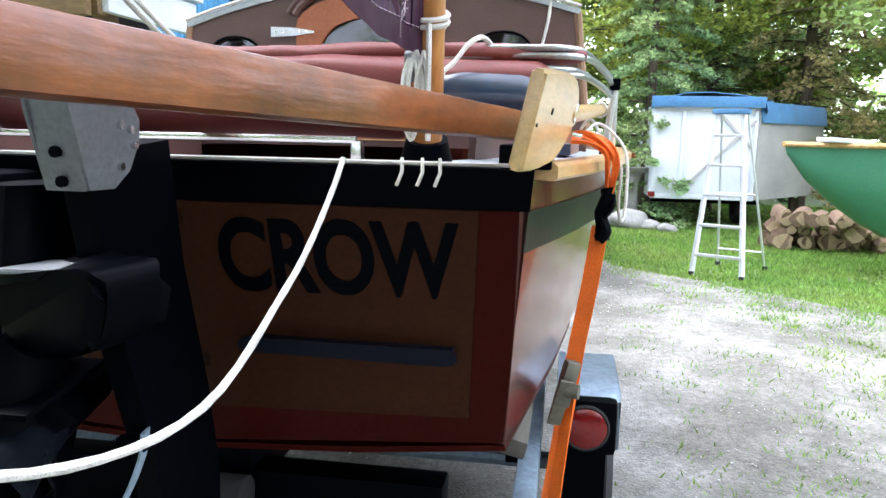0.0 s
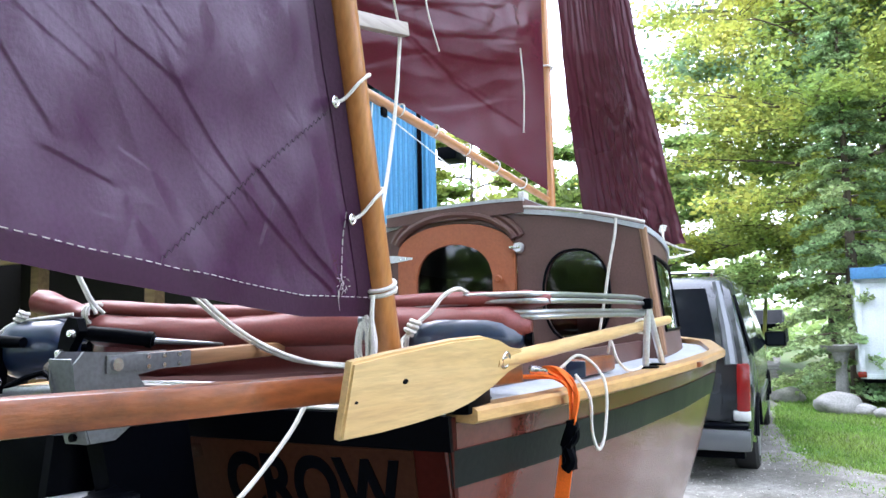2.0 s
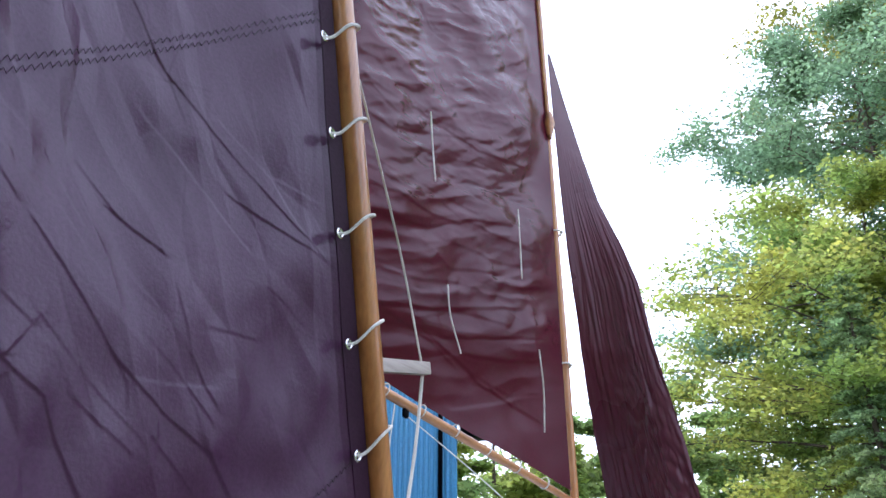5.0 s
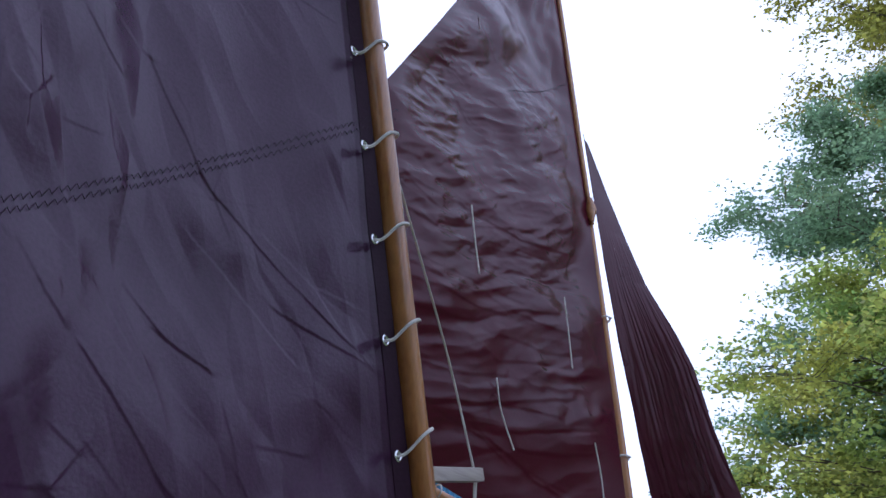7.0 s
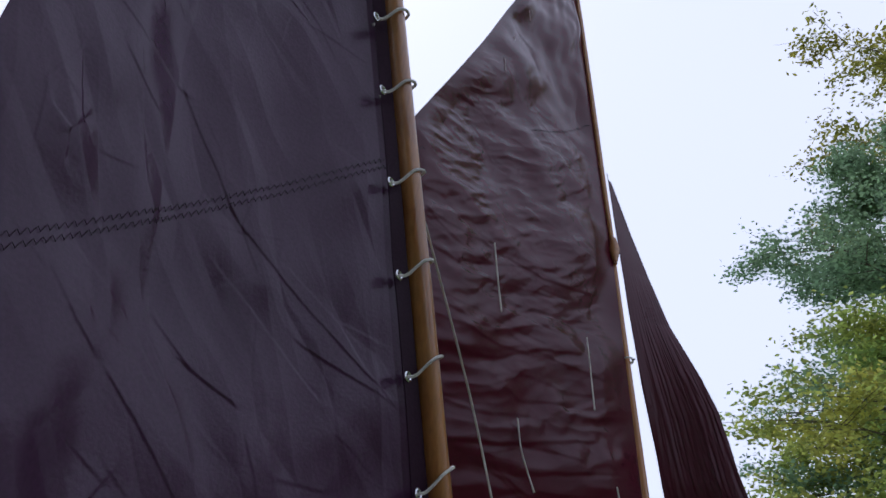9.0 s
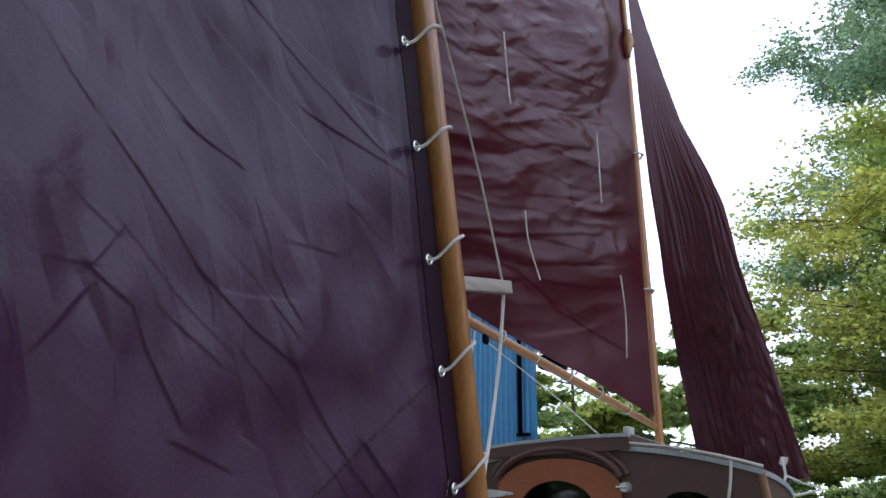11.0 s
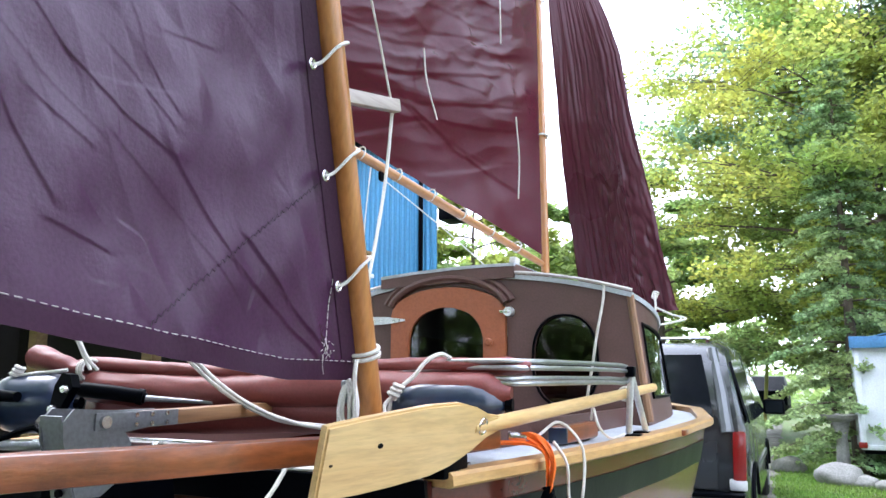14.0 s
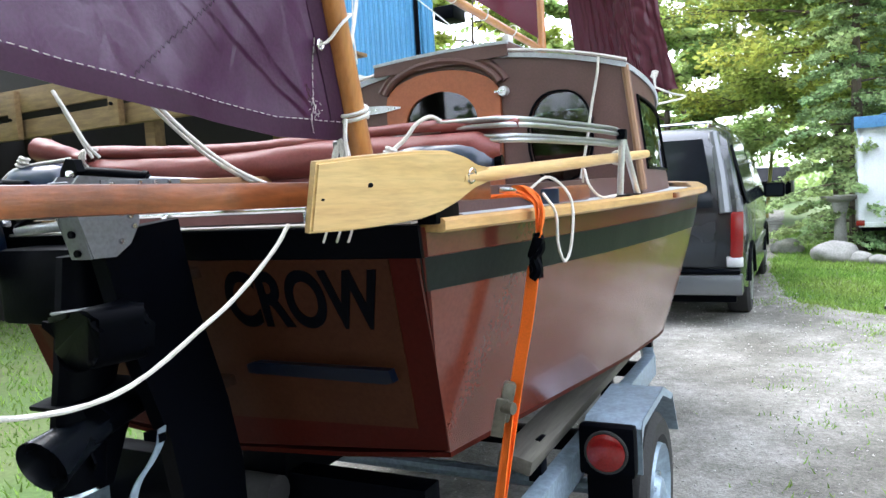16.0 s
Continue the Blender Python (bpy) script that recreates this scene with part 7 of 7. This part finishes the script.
    part("leg", loft([[(-0.06 + 0.05 * math.cos(a) * k, y + 0.09 * math.sin(a) * k, z) for a in np.linspace(0, 2 * math.pi, 15)[:-1]] for z, y, k in ((1.35, -0.22, 1.0), (1.1, -0.26, 0.95), (0.95, -0.30, 0.8), (0.82, -0.31, 0.75))], True), M["black"], ob)
    part("splash_plate", box((0.14, 0.20, 0.012), (-0.06, -0.27, 1.03), (8, 0, 0), 0.005), M["black"], ob)
    part("gearcase", tube([(-0.06, -0.06, 0.99), (-0.06, -0.11, 0.985), (-0.055, -0.20, 0.975), (-0.05, -0.27, 0.957)], [0.012, 0.04, 0.046, 0.045], 16), M["black"], ob)
    part("hub", tube([(-0.05, -0.26, 0.958), (-0.042, -0.33, 0.938), (-0.036, -0.39, 0.92), (-0.032, -0.42, 0.91)], [0.044, 0.048, 0.058, 0.066], 22, caps=False), M["hubplastic"], ob, "glossy black flared exhaust hub")
    part("skeg", plate_x(-0.055, [(-0.16, 0.95), (-0.27, 0.93), (-0.27, 0.80), (-0.23, 0.80)], 0.012), M["black"], ob)
    for k in range(3):
        bm = plate([(0.03, -0.02), (0.08, -0.04), (0.09, 0.0), (0.075, 0.04), (0.03, 0.025)], 0.005, 0)
        bm.transform(pose(-0.046, -0.30, 0.947, 90, 0, 0) @ pose(0, 0, 0, 0, 0, 120 * k + 50) @ pose(0, 0, 0, 28, 0, 0))
        part("propeller_blade", bm, M["black"], ob)
    part("handle", tube([(-0.342, -0.004, 1.548), (-0.325, 0.006, 1.548), (-0.27, 0.05, 1.540), (-0.215, 0.088, 1.530), (-0.197, 0.10, 1.525)], [0.012, 0.020, 0.020, 0.019, 0.014], 16), M["black"], ob, "black tiller handle with tapered grip")
    part("handle_collar", tube([(-0.214, 0.088, 1.530), (-0.202, 0.096, 1.527)], 0.022, 14), M["black"], ob)
    part("handle_yoke", plate_y(-0.008, [(-0.405, 1.482), (-0.375, 1.474), (-0.345, 1.52), (-0.318, 1.555), (-0.330, 1.588), (-0.360, 1.592), (-0.385, 1.56)], 0.026), M["black"], ob, "black pivot yoke of the handle")
    for x, z in ((-0.342, 1.550), (-0.385, 1.498)):
        part("pivot_bolt", tube([(x, -0.034, z), (x, -0.046, z)], [0.012, 0.009], 10), M["steel"], ob)
    part("handle_tip", tube([(-0.205, 0.095, 1.526), (-0.195, 0.10, 1.525), (-0.038, 0.18, 1.513)], [0.016, 0.009, 0.004], 10), M["alu"], ob)

    # ratchet strap
    st = thing("ratchet_strap", (0.84, 0.3, 1.2), "bright orange ratchet strap tying the hull to the trailer", "strap")

    def ribbon(pts, wdir, w, thick=0.0025):
        c = smoothcurve(pts, 26)
        wd = Vector(wdir).normalized() * w / 2
        bm = loft([[p - wd, p + wd] for p in c])
        return solid(bm, thick)
    def gathered(pts, w, wdir, turns, fold):
        """Webbing that twists and folds on itself along a curve."""
        c = smoothcurve(pts, 40)
        d = Vector(wdir).normalized()
        rows = []
        for k, p in enumerate(c):
            u = k / (len(c) - 1)
            ax = (c[min(k + 1, len(c) - 1)] - c[max(k - 1, 0)]).normalized()
            a = turns * u
            e = Matrix.Rotation(a, 3, ax) @ (d - ax * d.dot(ax)).normalized()
            n = ax.cross(e)
            rows.append([p + e * w * (q - 0.5) + n * fold * math.sin(q * 9 + u * 7) for q in (0, 0.25, 0.5, 0.75, 1)])
        return solid(loft(rows), 0.0022)
    part("webbing", gathered([(0.715, 0.30, 1.428), (0.775, 0.315, 1.432), (0.825, 0.322, 1.424), (0.850, 0.320, 1.405), (0.858, 0.314, 1.37), (0.856, 0.309, 1.32)], 0.030, (0.5, -0.8, 0), 0.5, 0.004), M["orange"], st)
    part("webbing", gathered([(0.76, 0.335, 1.440), (0.80, 0.335, 1.447), (0.842, 0.318, 1.430), (0.868, 0.304, 1.395), (0.866, 0.302, 1.345), (0.858, 0.302, 1.30)], 0.022, (0.6, 0.6, 0.3), 2.2, 0.004), M["orange"], st)
    part("buckle", box((0.045, 0.03, 0.016), (0.775, 0.33, 1.443), (10, 8, 25), 0.005), M["steel"], st, "bright steel buckle")
    part("sleeve", gathered([(0.857, 0.308, 1.335), (0.860, 0.304, 1.30), (0.850, 0.304, 1.265), (0.853, 0.299, 1.225)], 0.034, (0.75, -0.65, 0), 2.0, 0.005), M["black"], st, "black twisted webbing sleeve")
    part("webbing", ribbon([(0.846, 0.302, 1.255), (0.828, 0.283, 1.12), (0.808, 0.262, 1.0), (0.795, 0.242, 0.90), (0.768, 0.205, 0.70), (0.742, 0.17, 0.50)], (0.95, -0.3, 0), 0.036), M["orange"], st)
    part("webbing", ribbon([(0.80, 0.225, 0.92), (0.785, 0.20, 0.78), (0.762, 0.15, 0.52)], (0.7, -0.7, 0.1), 0.030), M["orange"], st)
    bm = tube(smoothcurve([(0.856, 0.307, 1.335), (0.862, 0.304, 1.30), (0.846, 0.304, 1.275), (0.856, 0.298, 1.245), (0.843, 0.298, 1.225)], 16), 0.014, 8)
    part("hook", bm, M["black"], st, "black coated hook")
    part("hook_knuckle", box((0.03, 0.03, 0.06), (0.853, 0.304, 1.30), (0, 20, 0), 0.01), M["black"], st)
    part("ratchet", box((0.032, 0.030, 0.10), (0.790, 0.215, 0.935), (0, 14, 20), 0.009), M["olive_steel"], st, "steel ratchet body")
    part("ratchet_spool", tube([(0.772, 0.205, 0.925), (0.815, 0.195, 0.925)], 0.015, 12), M["olive_steel"], st)
    part("ratchet_handle", box((0.030, 0.010, 0.10), (0.778, 0.195, 0.90), (8, 12, 20), 0.004), M["olive_steel"], st)
    part("hook", tube(smoothcurve([(0.742, 0.155, 0.51), (0.735, 0.14, 0.47), (0.715, 0.14, 0.455), (0.70, 0.15, 0.475)], 10), 0.006, 6), M["steel"], st)
    p = thing("ratchet_strap", (-0.84, 0.3, 1.2), "orange ratchet strap on the shaded port side", "strap")
    part("webbing", ribbon([(-0.80, 0.32, 1.43), (-0.86, 0.325, 1.40), (-0.84, 0.30, 1.1), (-0.76, 0.22, 0.75), (-0.74, 0.16, 0.48)], (0.8, 0.6, 0), 0.034), M["orange"], p)

    # lines
    rope("mizzen_sheet", [(0.397, -0.07, 1.395), (0.394, -0.12, 1.345), (0.395, -0.23, 1.275), (0.396, -0.344, 1.222), (0.393, -0.572, 1.142), (0.374, -0.80, 1.169), (0.365, -1.028, 1.288), (0.41, -1.20, 1.462)], 0.0048,
         "white rope hanging in a bight below the bumkin", 40)
    for o in (0.0, 0.022):
        rope("mizzen_tail", [(-0.325 + o, -0.09, 2.12), (-0.248 + o, -0.054, 1.981), (-0.171 + o, -0.018, 1.843), (-0.094 + o, 0.017, 1.726), (-0.017 + o, 0.053, 1.631), (0.06 + o, 0.088, 1.556),
                             (0.137 + o, 0.124, 1.504), (0.215 + o, 0.159, 1.472), (0.292 + o, 0.195, 1.463 - o * 0.3), (0.40 + o, 0.20, 1.455)], 0.0052, "white doubled rope draped over the cockpit", 30)
    rope("tie_line", [(-0.53, 0.08, 1.80), (-0.506, 0.09, 1.746), (-0.46, 0.10, 1.66), (-0.44, 0.12, 1.60)], 0.0055, "white line tied to the end of the folded canvas", 16)
    rope("tie_line", [(-0.52, 0.07, 1.80), (-0.485, 0.08, 1.74), (-0.425, 0.09, 1.64), (-0.41, 0.12, 1.60)], 0.0055, "white line tied to the end of the folded canvas", 16)
    rope("guy_line", [(0.473, 0.237, 2.285), (0.478, 0.20, 2.10), (0.486, 0.15, 1.95), (0.50, 0.08, 1.80)], 0.0045, "thin white line from the strut down to the mast", 14)
    rope("guy_line", [(0.473, 0.237, 2.285), (0.50, 0.05, 2.55), miz(2.78, (0.02, 0.02, 0))], 0.003, "thin white line from the strut up the mast", 14)
    rope("cabin_line", [(0.685, 1.69, 1.955), (0.68, 1.675, 1.88), (0.655, 1.67, 1.76), (0.63, 1.67, 1.62), (0.60, 1.66, 1.46)], 0.006, "white line hanging over the cabin edge", 18)
    rope("main_sheet", [(-0.44, 1.78, 2.56), (-0.2, 2.1, 2.3), (0.02, 2.42, 2.03)], 0.0035, "thin white line from the boom to the cabin roof", 10)
    rope("halyard_tail", [(-0.46, 1.70, 2.60), (-0.47, 1.68, 2.40), (-0.475, 1.67, 2.22), (-0.47, 1.68, 2.06)], 0.0035, "thin white line with a knot under the boom", 10)
    rope("rail_line", [(0.80, 0.42, 1.44), (0.84, 0.47, 1.47), (0.90, 0.46, 1.41), (0.905, 0.43, 1.30), (0.895, 0.40, 1.255), (0.885, 0.38, 1.30), (0.885, 0.37, 1.38), (0.85, 0.38, 1.43)], 0.0038, "white cord looped over the rail", 34)
    rope("deck_line", [(0.80, 0.95, 1.45), (0.83, 0.86, 1.49), (0.86, 0.80, 1.44), (0.87, 0.90, 1.40), (0.88, 1.06, 1.40)], 0.004, "white cord lying on the side deck", 20)
    bl = thing("rope_block", (0.505, 0.0, 1.50), "small pulley block with tangled white cord beside the mizzen", "pulley")
    c = Vector((0.506, 0.0, 1.535))
    part("cheeks", box((0.022, 0.030, 0.055), c + Vector((-0.012, 0.015, 0.02)), (18, 0, 0), 0.010), M["dull_alu"], bl)
    rng = random.Random(8)
    for k in range(8):
        w, h, x = rng.uniform(0.010, 0.030), rng.uniform(0.05, 0.11), rng.uniform(-0.012, 0.012)
        a = rng.uniform(-0.6, 0.6)
        loop = [(x, 0, 0.045), (x + w * math.cos(a), w * math.sin(a), 0.0), (x + w * 0.8 * math.cos(a), w * math.sin(a), -h * 0.7), (x, 0.005, -h), (x - w * math.cos(a), -w * math.sin(a), -h * 0.6), (x - w * 0.8, -0.006, 0.0), (x, 0, 0.04)]
        part("cord", tube(smoothcurve([c + Vector(q) for q in loop], 24), 0.0036, 6), M["rope"], bl)
    cb = thing("deck_block", (0.765, 0.89, 1.39), "brown varnished wooden block on the grey side deck", "wood block")
    part("block", box((0.055, 0.27, 0.050), (0.765, 0.89, 1.415), (0, 0, -6), 0.014, seg=3), M["bumkin"], cb)
    part("end_cap", box((0.058, 0.012, 0.046), (0.751, 0.752, 1.413), (0, 0, -6), 0.004), M["navy"], cb, "dark painted end")
    ct = thing("deck_pin", (0.688, 0.185, 1.39), "small steel pin cleat at the end of the rail", "cleat")
    part("pin", tube([(0.688, 0.185, 1.388), (0.688, 0.185, 1.405), (0.688, 0.185, 1.412), (0.688, 0.185, 1.418)], [0.010, 0.006, 0.011, 0.007], 12), M["steel"], ct)
    part("foot", box((0.045, 0.03, 0.006), (0.688, 0.185, 1.390), (0, 0, 10), 0.002), M["steel"], ct)


build_trailer()
build_boat()
build_spars()
build_mizzen_sail()
build_main_sail()
build_jib()
build_gear()
